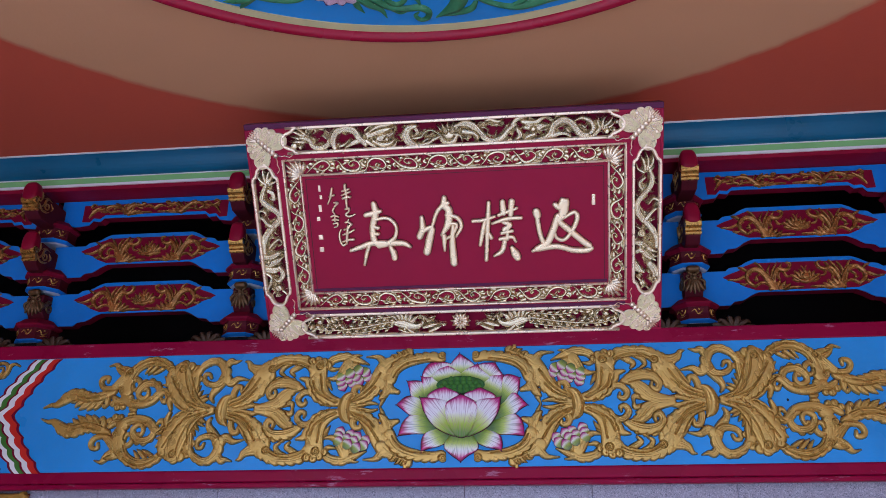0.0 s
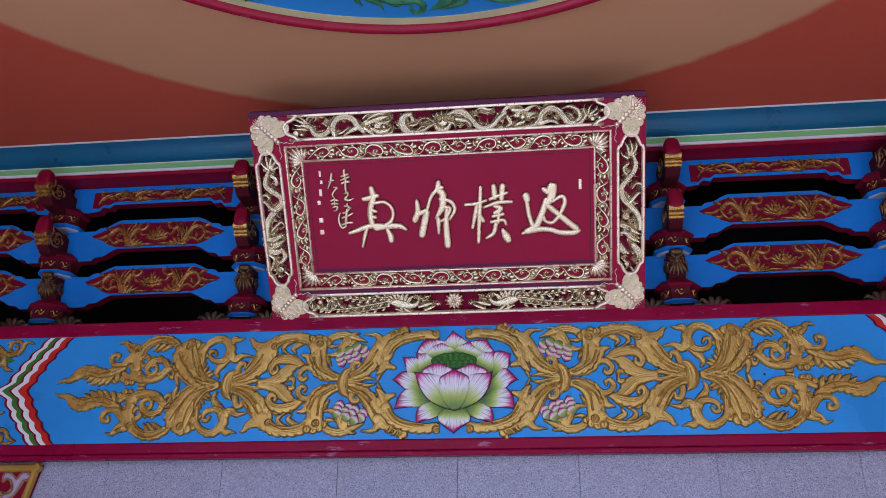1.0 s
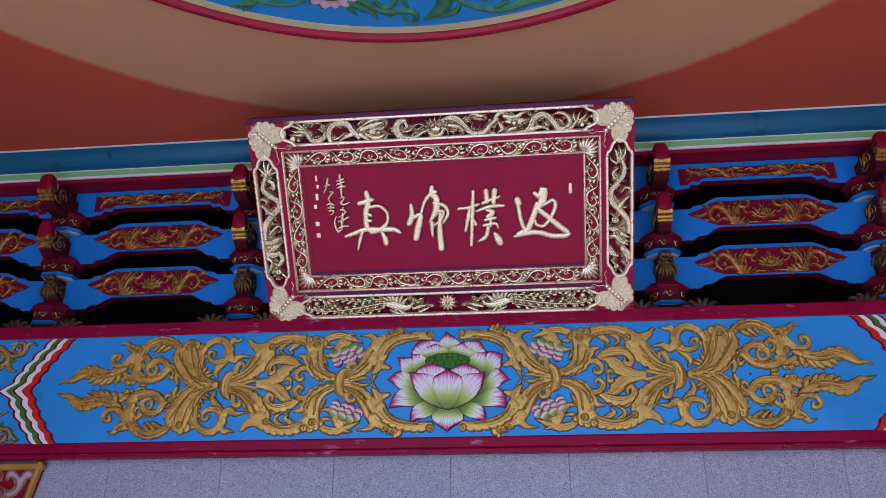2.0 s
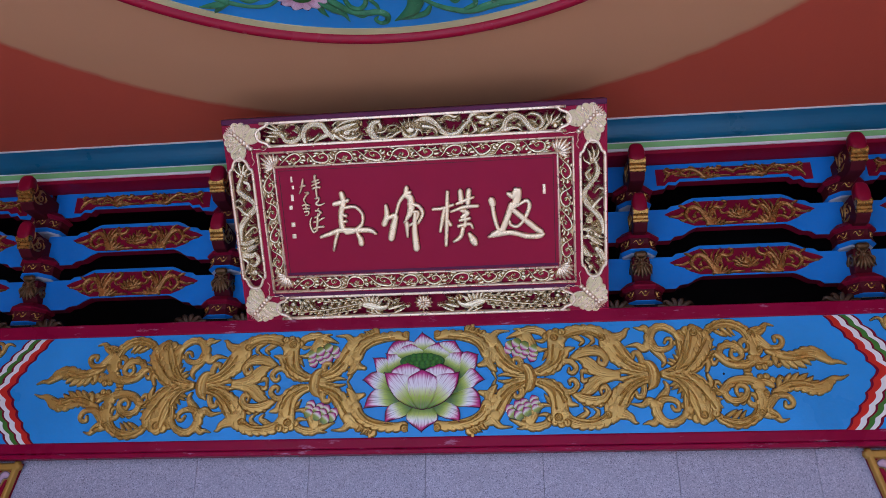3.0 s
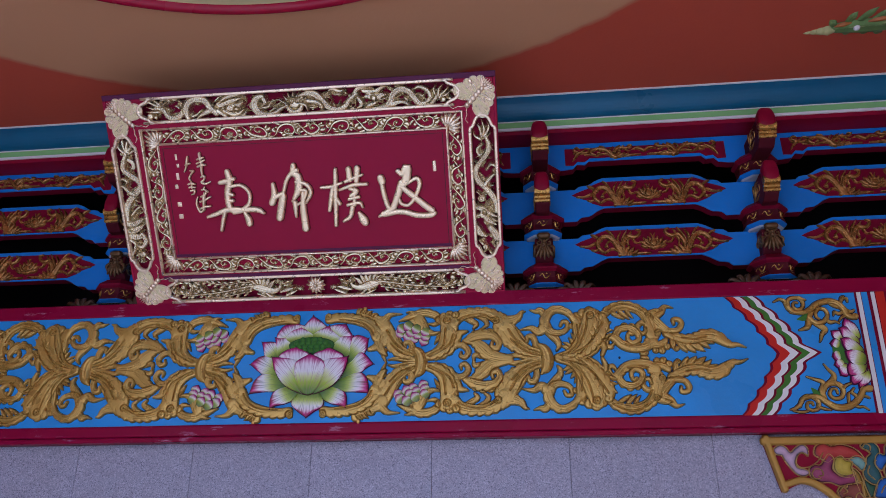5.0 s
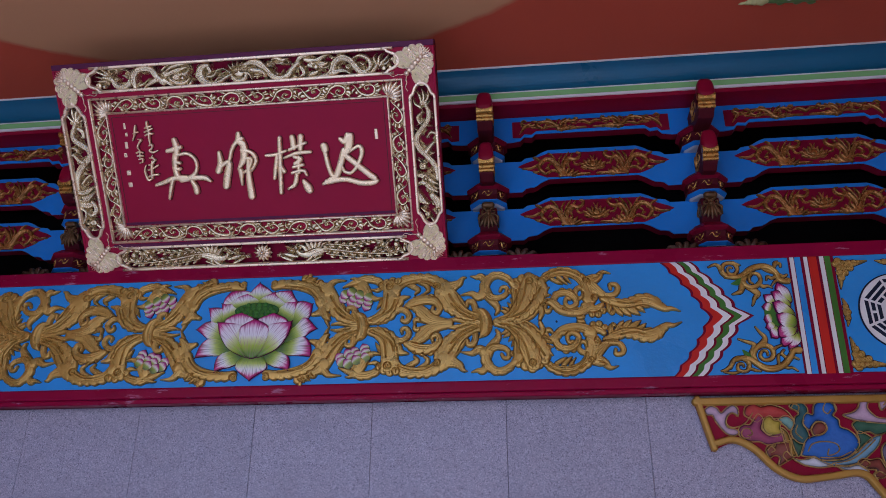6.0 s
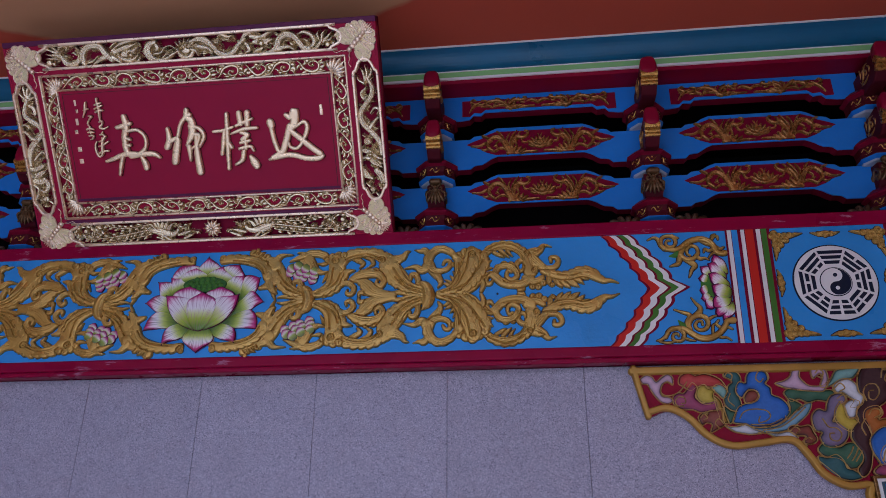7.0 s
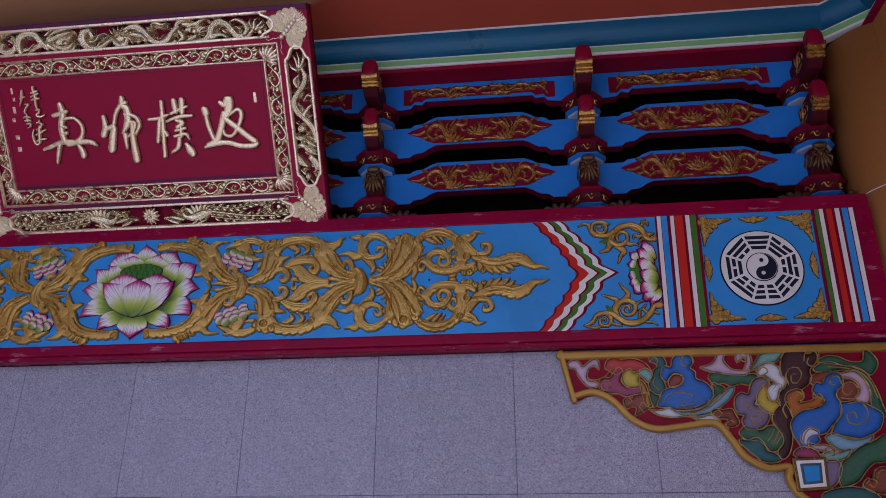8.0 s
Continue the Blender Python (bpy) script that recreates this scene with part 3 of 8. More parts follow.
        if label:
            tagged(ob, label)
        return ob

    def make(self, name, material, parent, label="", place=lambda x, y: (x, y), base=0.0, outline=None, wide=0.005):
        drop = np.clip(self.inside, -0.02, 0) * 2.5
        ob = self.sheet(np.where(self.inside > 0, np.maximum(self.h, 0.001), drop - 0.0002), self.inside > -self.step * 1.2, place, base, name, material, parent, label, self.line)
        if outline:
            flat = np.clip((self.inside + wide) * 1.5, -0.01, 0.0012)
            self.sheet(flat, (self.inside > -wide - self.step * 1.2) & (self.inside < self.step * 2), place, base, "outline", outline, ob, "thin dark line round the carving")
        return ob


def domed(name, outline, side, top, material, parent, label, step=0.0032, round_off=0.012):
    """A low carved swelling inside an outline; u runs from its edge (0) inwards to 1, v along the slope of the swelling."""
    ring = np.array(outline)
    nxt = np.roll(ring, -1, axis=0)
    xs, ys = np.arange(ring[:, 0].min(), ring[:, 0].max() + step, step), np.arange(ring[:, 1].min(), ring[:, 1].max() + step, step)
    gx, gy = np.meshgrid(xs, ys, indexing="ij")
    inside, dist = np.zeros(gx.shape, bool), np.full(gx.shape, 9.0)
    for (ax, ay), (bx, by) in zip(ring, nxt):
        inside ^= ((ay > gy) != (by > gy)) & (gx < (bx - ax) * (gy - ay) / (by - ay + 1e-12) + ax)
        dx, dy = bx - ax, by - ay
        t = np.clip(((gx - ax) * dx + (gy - ay) * dy) / (dx * dx + dy * dy + 1e-12), 0, 1)
        dist = np.minimum(dist, np.hypot(gx - ax - t * dx, gy - ay - t * dy))
    reach = np.clip(dist / round_off, 0, 1)
    height = np.where(inside, top - 0.004 + 0.007 * np.sqrt(1 - (1 - reach) ** 2), -0.012)
    keep = inside | (dist < step)
    cell = keep[:-1, :-1] & keep[1:, :-1] & keep[:-1, 1:] & keep[1:, 1:]
    ny = len(ys)
    i, j = np.nonzero(cell)
    quad = np.stack([i * ny + j, (i + 1) * ny + j, (i + 1) * ny + j + 1, i * ny + j + 1], 1)
    used, quad = np.unique(quad, return_inverse=True)
    quad = quad.reshape(-1, 4)[:, ::side]
    verts = np.stack([side * gx.ravel()[used], gy.ravel()[used], height.ravel()[used]], 1)
    ob = solid(name, verts.tolist(), quad.tolist(), material, parent, label, smooth=True)
    u = np.where(inside, np.clip(dist / 0.03, 0, 1), 0).ravel()[used][quad.ravel()]
    layer = ob.data.uv_layers.new(name="UVMap")
    layer.data.foreach_set("uv", np.stack([u, np.zeros_like(u)], 1).astype(np.float32).ravel())
    return ob


def solid(name, verts, faces, material, parent=None, label="", smooth=False):
    me = bpy.data.meshes.new(name)
    me.from_pydata(verts, [], faces)
    me.materials.append(material)
    if smooth:
        me.polygons.foreach_set("use_smooth", [True] * len(me.polygons))
    me.update()
    ob = new(name, me)
    ob.parent = parent
    if label:
        ob["label"] = label
    return ob


def part(name, bm, material, parent, label="", smooth=False):
    """Links a bmesh as one mesh object under a thing or a part."""
    bmesh.ops.recalc_face_normals(bm, faces=bm.faces)
    me = bpy.data.meshes.new(name)
    bm.to_mesh(me)
    bm.free()
    me.materials.append(material)
    if smooth:
        me.polygons.foreach_set("use_smooth", [True] * len(me.polygons))
    ob = new(name, me)
    ob.parent = parent
    if label:
        ob["label"] = label
    return ob


def box(x0, x1, y0, y1, z0, z1, bevel=0.0, seg=2):
    bm = bmesh.new()
    bmesh.ops.create_cube(bm, size=1)
    for v in bm.verts:
        v.co = ((x0 + x1) / 2 + v.co.x * (x1 - x0), (y0 + y1) / 2 + v.co.y * (y1 - y0), (z0 + z1) / 2 + v.co.z * (z1 - z0))
    if bevel:
        bmesh.ops.bevel(bm, geom=bm.edges[:], offset=bevel, segments=seg, affect="EDGES", profile=0.5)
    return bm


def plate(pts, z0, z1, bevel=0.0, holes=()):
    """A slab with the outline pts in (x, y), from z0 up to z1, its front edge eased."""
    bm = bmesh.new()
    vs = [bm.verts.new((x, y, z0)) for x, y in pts]
    f = bm.faces.new(vs)
    up = bmesh.ops.extrude_face_region(bm, geom=[f])["geom"]
    top = [v for v in up if isinstance(v, bmesh.types.BMVert)]
    for v in top:
        v.co.z = z1
    if bevel:
        edges = [e for e in up if isinstance(e, bmesh.types.BMEdge)]
        bmesh.ops.bevel(bm, geom=edges, offset=bevel, segments=2, affect="EDGES", profile=0.5, clamp_overlap=True)
    return bm


def sweep(profile, x0, x1):
    """A moulding along x with the profile in (y, z), closed."""
    bm = bmesh.new()
    a = [bm.verts.new((x0, y, z)) for y, z in profile]
    b = [bm.verts.new((x1, y, z)) for y, z in profile]
    n = len(profile)
    for i in range(n):
        bm.faces.new((a[i], a[(i + 1) % n], b[(i + 1) % n], b[i]))
    bm.faces.new(a)
    bm.faces.new(b[::-1])
    return bm


def empty(name, m, label="", category="", group="", kind=""):
    ob = new(name)
    ob.matrix_world = m
    ob.empty_display_size = 0.05
    return tagged(ob, label, category, group, kind)


def setting(name, bm, material, label="", category=""):
    return tagged(part(name, bm, material, None, label), label, category, kind="structure")


# ---- the porch: ground, floor, walls, ceiling ----
HALF, CEIL, FRONT = 3.36, 3.835, -5.35
setting("ground", box(-400, 400, -400, 400, -0.5, -0.12), M["paving"], "pale paved forecourt running out to the horizon", "ground")
setting("floor", box(-HALF - 0.42, HALF + 0.42, FRONT - 0.2, 2.0, -0.14, 0.0), M["paving"], "grey granite porch floor", "floor")
setting("wall_back", box(-HALF - 0.42, HALF + 0.42, 0.105, 0.3, 0.0, 2.2), M["void"], "rendered wall behind the granite facing", "wall")
# added wall; its near-black colour stands for the unlit interior
setting("wall_inner", box(-HALF - 0.42, HALF + 0.42, 0.95, 1.1, 0.0, CEIL + 0.2), M["void"], "timber wall deep behind the brackets, near black for the unlit space", "wall")
setting("wall_east", box(HALF + 0.17, HALF + 0.42, FRONT, 0.95, 0.0, CEIL), M["ochre_wall"], "ochre painted side wall", "wall")
setting("wall_west", box(-HALF - 0.42, -HALF - 0.17, FRONT, 0.95, 0.0, CEIL), M["ochre_wall"], "ochre painted side wall", "wall")
setting("ceiling", box(-HALF - 0.42, HALF + 0.42, FRONT - 0.3, 0.95, CEIL, CEIL + 0.2), M["ceiling_red"], "dull red painted porch ceiling", "ceiling")


def column(side):
    """A round ochre column in the corner between the beam and the side wall."""
    bm = bmesh.new()
    bmesh.ops.create_cone(bm, cap_ends=True, segments=64, radius1=0.27, radius2=0.27, depth=3.668, matrix=Matrix.Translation((0, 0, 1.834)))
    root = empty("column", pose(side * 3.635, 0.14, 0), "round ochre painted column in the corner of the porch", "column", "corner columns", "structure")
    part("shaft", bm, M["ochre_wall"], root, smooth=True)
    line = bmesh.new()
    bmesh.ops.create_cone(line, cap_ends=False, segments=64, radius1=0.2715, radius2=0.2715, depth=0.005, matrix=Matrix.Translation((0, 0, 2.836)))
    part("white_line", line, M["white"], root, "thin white line round the column", smooth=True)
    base = bmesh.new()
    bmesh.ops.create_cone(base, cap_ends=True, segments=64, radius1=0.34, radius2=0.3, depth=0.14, matrix=Matrix.Translation((0, 0, 0.07)))
    part("base", base, M["paving"], root)


for side in (1, -1):
    column(side)
    a, b = sorted((side * (HALF + 0.13), side * (HALF + 0.4)))
    setting("side_soffit_east" if side > 0 else "side_soffit_west", box(a, b, FRONT, -0.02, 3.67, 3.6765), M["maroon"], "maroon soffit under the side cornice", "cornice")

# cornice along the back: white bead, teal cove, green band, white bead, maroon soffit
cove = [(-0.062 + 0.071 * (1 - math.cos(radians(a))) , 3.827 - 0.1 * math.sin(radians(a))) for a in range(0, 91, 10)]
cornice = [("cornice_bead_top", [(-0.070, CEIL), (-0.070, 3.8305), (-0.063, 3.8285), (-0.05, CEIL)], "white", "thin white bead under the ceiling"),
           ("cornice_cove", [(-0.06, CEIL - 0.002)] + cove + [(0.05, 3.727), (0.05, CEIL - 0.002)], "teal", "teal painted cove cornice"),
           ("cornice_bead_middle", [(0.003, 3.731), (0.005, 3.724), (0.04, 3.724), (0.04, 3.731)], "white", "thin white bead between teal and green"),
           ("cornice_band", [(0.009, 3.7235), (0.014, 3.692), (0.05, 3.692), (0.05, 3.7235)], "band_green", "pale green painted cornice band"),
           ("cornice_bead_low", [(0.008, 3.6915), (0.008, 3.678), (0.05, 3.678), (0.05, 3.6915)], "white", "white bead under the green band"),
           ("cornice_soffit", [(0.016, 3.6775), (0.02, 3.658), (0.15, 3.658), (0.15, 3.6775)], "nose_red", "maroon soffit board behind the cornice")]
for name, prof, key, label in cornice:
    ob = setting(name, sweep(prof, -HALF, HALF), M[key], label, "cornice")
# added soffit, coloured near black for the unlit gaps
setting("soffit_inner", box(-HALF, HALF, 0.1505, 0.95, 3.66, 3.6775), M["void"], "soffit over the bracket gaps, near black for the unlit space behind", "soffit")
for side in (1, -1):
    end = "_east" if side > 0 else "_west"
    for name, prof, key, label in cornice[:-1]:
        low = [(y, z - 0.002) for y, z in prof]
        a, b = (0, 0.25) if side > 0 else (-0.25, 0)
        ob = setting(name + "_splay" + end, sweep(low, a, b), M[key], label, "cornice")
        ob.matrix_world = Matrix.Translation((side * (HALF - 0.028), 0.014, 0)) @ Matrix.Rotation(radians(-40 * side), 4, "Z")
        low = [(y, z - 0.004) for y, z in prof]
        a, b = (0, 5.2) if side > 0 else (-5.2, 0)
        ob = setting(name + "_side" + end, sweep(low, a, b), M[key], label, "cornice")
        ob.matrix_world = Matrix.Translation((side * (HALF + 0.155), -0.13, 0)) @ Matrix.Rotation(radians(-90 * side), 4, "Z")


# ---- lintel beam with its painted and carved front ----
MID = 2.485
beam = empty("lintel_beam", pose(0, 0, MID, 90, 0, 0), "long maroon lintel beam with a blue front carved with gilded lotus scrolls", "beam")
part("beam_core", box(-HALF, HALF, -0.324, 0.325, -0.3, -0.008), M["maroon"], beam)
part("top_rail", box(-HALF, HALF, 0.265, 0.332, -0.02, 0.006, 0.006), M["maroon"], beam, "scuffed maroon rail")
part("bottom_rail", box(-HALF, HALF, -0.309, -0.257, -0.05, 0.007, 0.010, 3), M["maroon"], beam, "scuffed maroon rail")
part("bottom_lip", box(-HALF, HALF, -0.332, -0.3095, -0.05, 0.011, 0.007, 2), M["maroon"], beam, "scuffed maroon lip under the rail")
part("blue_panel", box(-HALF + 0.02, HALF - 0.02, -0.258, 0.266, -0.0079, 0.0), M["blue"], beam, "sky-blue painted panel")


def scroll_half(g):
    g.ribbon([(1.630, .079), (1.626, .046), (1.638, .026)], [.032, .026, .020])
    g.lobe(1.641, .029, .011)
    g.ribbon([(1.647, .070), (1.669, .036), (1.683, .011)], [.028, .031, .005])
    g.ribbon([(1.673, .066), (1.699, .032), (1.719, .009)], [.029, .032, .005])
    g.ribbon([(1.698, .065), (1.730, .034), (1.759, .013)], [.028, .031, .005])
    g.ribbon([(1.726, .069), (1.758, .046), (1.780, .026)], [.026, .026, .005])
    g.ribbon([(1.750, .074), (1.779, .056), (1.801, .047)], [.023, .020, .005])
    g.ribbon([(1.605, .097), (1.643, .081), (1.680, .069), (1.724, .072), (1.765, .084), (1.808, .080), (1.840, .059), (1.869, .039), (1.899, .038), (1.933, .025)], [.037, .043, .043, .050, .055, .058, .046, .029, .018, .005])
    g.ribbon([(1.532, .173), (1.563, .183), (1.590, .199), (1.606, .219), (1.622, .221), (1.645, .214)], [.035, .043, .035, .023, .014, .005])
    g.ribbon([(1.542, .193), (1.569, .203), (1.592, .205)], [.029, .023, .008])
    g.ribbon([(1.552, .167), (1.575, .140), (1.600, .117), (1.633, .104)], [.043, .043, .035, .018])
    g.ribbon([(1.592, .114), (1.628, .110), (1.657, .114), (1.673, .139), (1.664, .159), (1.640, .160), (1.640, .140)], [.023, .023, .026, .026, .023, .020, .014])
    g.ribbon([(1.443, .206), (1.453, .188), (1.466, .174)], [.020, .014, .005])
    g.ribbon([(1.411, .205), (1.432, .184), (1.450, .169)], [.020, .018, .005])
    g.ribbon([(1.382, .197), (1.406, .182), (1.427, .170)], [.020, .018, .005])
    g.lobe(1.528, .045, .018)
    g.lobe(1.551, .024, .015)
    g.lobe(1.577, .023, .016)
    g.lobe(1.600, .039, .015)
    g.ribbon([(1.507, .029), (1.507, .012), (1.489, .008)], [.020, .023, .018])
    g.ribbon([(1.519, .067), (1.544, .049), (1.570, .048), (1.596, .064)], [.029, .032, .032, .026])
    g.ribbon([(1.332, .188), (1.364, .216), (1.406, .231), (1.451, .229), (1.496, .209), (1.524, .177), (1.536, .139), (1.545, .099)], [.036, .040, .043, .045, .045, .048, .055, .067])
    g.ribbon([(1.526, .151), (1.497, .149), (1.481, .128), (1.488, .102), (1.509, .104), (1.515, .123)], [.026, .026, .023, .023, .018, .011])
    g.ribbon([(1.544, .060), (1.508, .040), (1.461, .036), (1.415, .049), (1.384, .076), (1.363, .090), (1.345, .080), (1.340, .052), (1.358, .043), (1.371, .057)], [.043, .043, .043, .043, .037, .032, .029, .026, .023, .014])
    g.lobe(1.426, .138, .016)
    g.lobe(1.397, .123, .016)
    g.lobe(1.458, .137, .013)
    g.ribbon([(1.384, .076), (1.389, .109), (1.416, .128), (1.452, .126), (1.478, .102), (1.483, .074), (1.456, .059), (1.436, .076), (1.442, .104), (1.457, .098)], [.031, .031, .031, .031, .028, .025, .022, .020, .017, .014])
    g.ring(1.566, .099, .013)
    g.ring(1.532, .185, .011)
    g.cut([(1.348, .208), (1.406, .237), (1.459, .234), (1.506, .206)], .006)
    g.cut([(1.364, .204), (1.412, .216), (1.454, .214), (1.495, .189), (1.515, .151)], .005)
    g.cut([(1.668, .075), (1.719, .067), (1.770, .076)], .005)
    g.cut([(1.423, .052), (1.467, .044), (1.508, .054)], .005)
    g.lobe(1.218, .188, .022)
    g.lobe(1.247, .204, .022)
    g.lobe(1.276, .214, .021)
    g.lobe(1.306, .201, .018)
    g.lobe(1.332, .183, .019)
    g.ribbon([(1.332, .134), (1.348, .142), (1.366, .158)], [.026, .020, .008])
    g.ribbon([(1.321, .115), (1.348, .119), (1.371, .121)], [.026, .020, .005])
    g.ribbon([(1.311, .093), (1.340, .091), (1.363, .096)], [.026, .020, .005])
    g.ribbon([(1.301, .071), (1.327, .070), (1.348, .080)], [.026, .018, .005])
    g.ribbon([(1.129, -.003), (1.215, -.001), (1.275, .024), (1.306, .054), (1.321, .059), (1.329, .039), (1.319, .009)], [.018, .029, .035, .032, .029, .026, .018])
    g.ribbon([(1.196, .036), (1.175, .059), (1.153, .071)], [.023, .018, .005])
    g.ribbon([(1.206, .052), (1.190, .075), (1.177, .090)], [.023, .018, .005])
    g.ribbon([(1.211, .074), (1.198, .097), (1.190, .112)], [.023, .014, .005])
    g.ribbon([(1.186, .028), (1.162, .048), (1.143, .055)], [.023, .018, .005])
    g.ribbon([(1.205, .183), (1.172, .213), (1.132, .226), (1.097, .211), (1.076, .177), (1.070, .137)], [.026, .035, .037, .041, .046, .046])
    g.ribbon([(1.081, .194), (1.059, .221), (1.038, .219), (1.010, .226)], [.032, .032, .020, .005])
    g.ribbon([(1.072, .143), (1.046, .124), (1.019, .139), (.997, .140), (.962, .133)], [.048, .040, .028, .019, .006])
    g.ribbon([(1.089, .125), (1.110, .101), (1.127, .078), (1.133, .055), (1.122, .036)], [.041, .041, .032, .023, .011])
    g.ribbon([(1.082, .159), (1.099, .124), (1.126, .115), (1.158, .122), (1.176, .141), (1.173, .164), (1.154, .165), (1.144, .148)], [.037, .035, .029, .026, .023, .020, .018, .014])
    g.lobe(1.192, .146, .013)
    g.ribbon([(1.207, .030), (1.222, .079), (1.221, .130), (1.216, .165), (1.199, .183)], [.029, .043, .050, .043, .029])
    g.ribbon([(1.123, .000), (1.202, .011), (1.259, .044), (1.300, .093), (1.327, .131), (1.340, .165)], [.026, .043, .058, .064, .058, .041])
    g.ribbon([(1.123, .005), (1.188, .022), (1.232, .068), (1.258, .117), (1.279, .165), (1.284, .196)], [.029, .046, .064, .075, .081, .064])
    g.ring(1.279, .191, .014)
    g.ribbon([(.893, .173), (.931, .180), (.957, .194), (.973, .216), (.989, .221)], [.061, .048, .033, .019, .006])
    g.ribbon([(.921, .161), (.949, .125), (.972, .090), (.992, .061)], [.028, .028, .028, .015])
    g.ribbon([(1.081, -.001), (1.044, .000), (.997, .008), (.951, .018), (.911, .016)], [.026, .029, .029, .026, .018])
    g.ribbon([(1.028, .031), (1.029, .071), (1.017, .099), (.996, .100), (.994, .080)], [.026, .029, .029, .023, .014])
    g.ribbon([(1.081, .018), (1.030, .026), (.985, .041), (.941, .071), (.910, .110), (.889, .151), (.879, .180)], [.043, .043, .055, .075, .092, .092, .075])
    g.ribbon([(.805, .018), (.778, .022), (.756, .022), (.752, .003)], [.032, .026, .023, .014])
    g.ribbon([(.733, .083), (.755, .082), (.789, .055), (.820, .026), (.864, .010), (.917, .008)], [.019, .036, .061, .061, .048, .028])
    g.lobe(.709, .084, .011)
    g.lobe(.758, .122, .017)
    g.lobe(.790, .132, .017)
    g.lobe(.825, .130, .017)
    g.ribbon([(.714, .086), (.740, .102), (.777, .115), (.815, .116), (.848, .104), (.866, .077), (.856, .052), (.834, .062), (.836, .081)], [.028, .040, .048, .045, .036, .031, .028, .021, .015])
    g.ribbon([(.706, .205), (.740, .186), (.766, .168), (.753, .148)], [.024, .028, .024, .011])
    g.ribbon([(.771, .208), (.803, .189), (.815, .165), (.797, .149)], [.024, .024, .021, .011])
    g.ribbon([(.664, .172), (.684, .203), (.724, .219), (.771, .223), (.820, .218), (.862, .195), (.894, .162)], [.045, .052, .052, .048, .052, .061, .073])
    g.ring(.855, .181, .014)
    g.ribbon([(.548, .019), (.602, .029), (.645, .058), (.670, .091), (.689, .125), (.724, .135)], [.028, .043, .052, .043, .033, .011])
    g.ribbon([(.661, .069), (.693, .073), (.716, .061), (.728, .038), (.713, .016), (.694, .022), (.696, .039)], [.028, .028, .028, .028, .024, .019, .011])
    g.ribbon([(.619, .122), (.593, .106), (.576, .081)], [.028, .021, .006])
    g.ribbon([(.626, .096), (.601, .074), (.577, .058)], [.028, .021, .006])
    g.ribbon([(.628, .145), (.607, .128), (.586, .115)], [.024, .015, .006])
    g.ribbon([(.607, .198), (.572, .220), (.529, .231), (.488, .224), (.456, .211), (.410, .192)], [.031, .036, .040, .036, .028, .006])
    g.ribbon([(.488, .221), (.465, .234), (.445, .235)], [.029, .015, .006])
    g.ribbon([(.497, .185), (.469, .186), (.435, .170)], [.043, .028, .008])
    g.ribbon([(.505, .197), (.521, .167), (.540, .143), (.569, .130), (.598, .134)], [.051, .051, .035, .022, .009])
    g.ribbon([(.578, .211), (.594, .190), (.576, .173), (.545, .177)], [.028, .024, .021, .008])
    g.lobe(.596, .193, .017)
    g.lobe(.617, .209, .019)
    g.lobe(.644, .217, .019)
    g.lobe(.672, .215, .017)
    g.ribbon([(.534, .023), (.582, .035), (.618, .065), (.636, .107), (.641, .150), (.633, .185)], [.033, .052, .064, .073, .079, .067])
    g.ring(.633, .188, .014)
    g.ribbon([(.335, .192), (.355, .215), (.376, .226), (.421, .227)], [.043, .032, .020, .006])
    g.ribbon([(.366, .162), (.402, .111), (.437, .069)], [.031, .028, .011])
    g.ribbon([(.498, .007), (.454, .009), (.398, .017), (.366, .012)], [.026, .023, .018, .008])
    g.ribbon([(.451, .040), (.473, .062), (.465, .088), (.440, .089), (.439, .069)], [.028, .031, .028, .021, .015])
    g.ribbon([(.316, .111), (.302, .083), (.288, .064)], [.025, .019, .006])
    g.ribbon([(.344, .056), (.341, .033), (.356, -.002)], [.028, .021, .006])
    g.ribbon([(.319, .178), (.319, .135), (.318, .091), (.333, .056), (.355, .035)], [.058, .046, .043, .035, .012])
    g.ribbon([(.496, .027), (.451, .034), (.407, .059), (.375, .100), (.351, .145), (.330, .184)], [.040, .045, .061, .073, .079, .073])
    g.ribbon([(.342, .174), (.305, .203), (.264, .222), (.228, .239)], [.057, .051, .047, .044])
    g.cut([(1.136, .008), (1.206, .041), (1.248, .109), (1.266, .180)], .005)
    g.cut([(1.136, .005), (1.241, .040), (1.300, .107), (1.332, .160)], .005)
    g.cut([(1.175, .020), (1.219, .074), (1.218, .148)], .005)
    g.cut([(1.044, .025), (.962, .068), (.911, .138)], .005)
    g.cut([(1.044, .014), (.977, .039), (.921, .092)], .006)
    g.cut([(.548, .025), (.612, .065), (.627, .150)], .005)
    g.cut([(.556, .022), (.639, .070), (.663, .120)], .006)
    g.cut([(.479, .030), (.405, .079), (.356, .148)], .006)
    g.cut([(.493, .021), (.423, .044), (.377, .086)], .006)
    g.cut([(.685, .189), (.733, .207), (.793, .210), (.849, .184)], .006)
    g.ribbon([(.332, .095), (.303, .074), (.275, .064)], [.051, .034, .020])
    g.ribbon([(.273, .202), (.289, .229), (.307, .234)], [.021, .015, .003])
    g.ribbon([(.252, .212), (.266, .238), (.284, .247)], [.021, .015, .003])
    g.ribbon([(.232, .219), (.240, .243), (.256, .254)], [.021, .015, .003])
    g.ribbon([(.307, .120), (.290, .164), (.249, .194), (.185, .213), (.121, .219), (.080, .213)], [.046, .051, .051, .049, .046, .043])
    g.ring(.075, .225, .015)
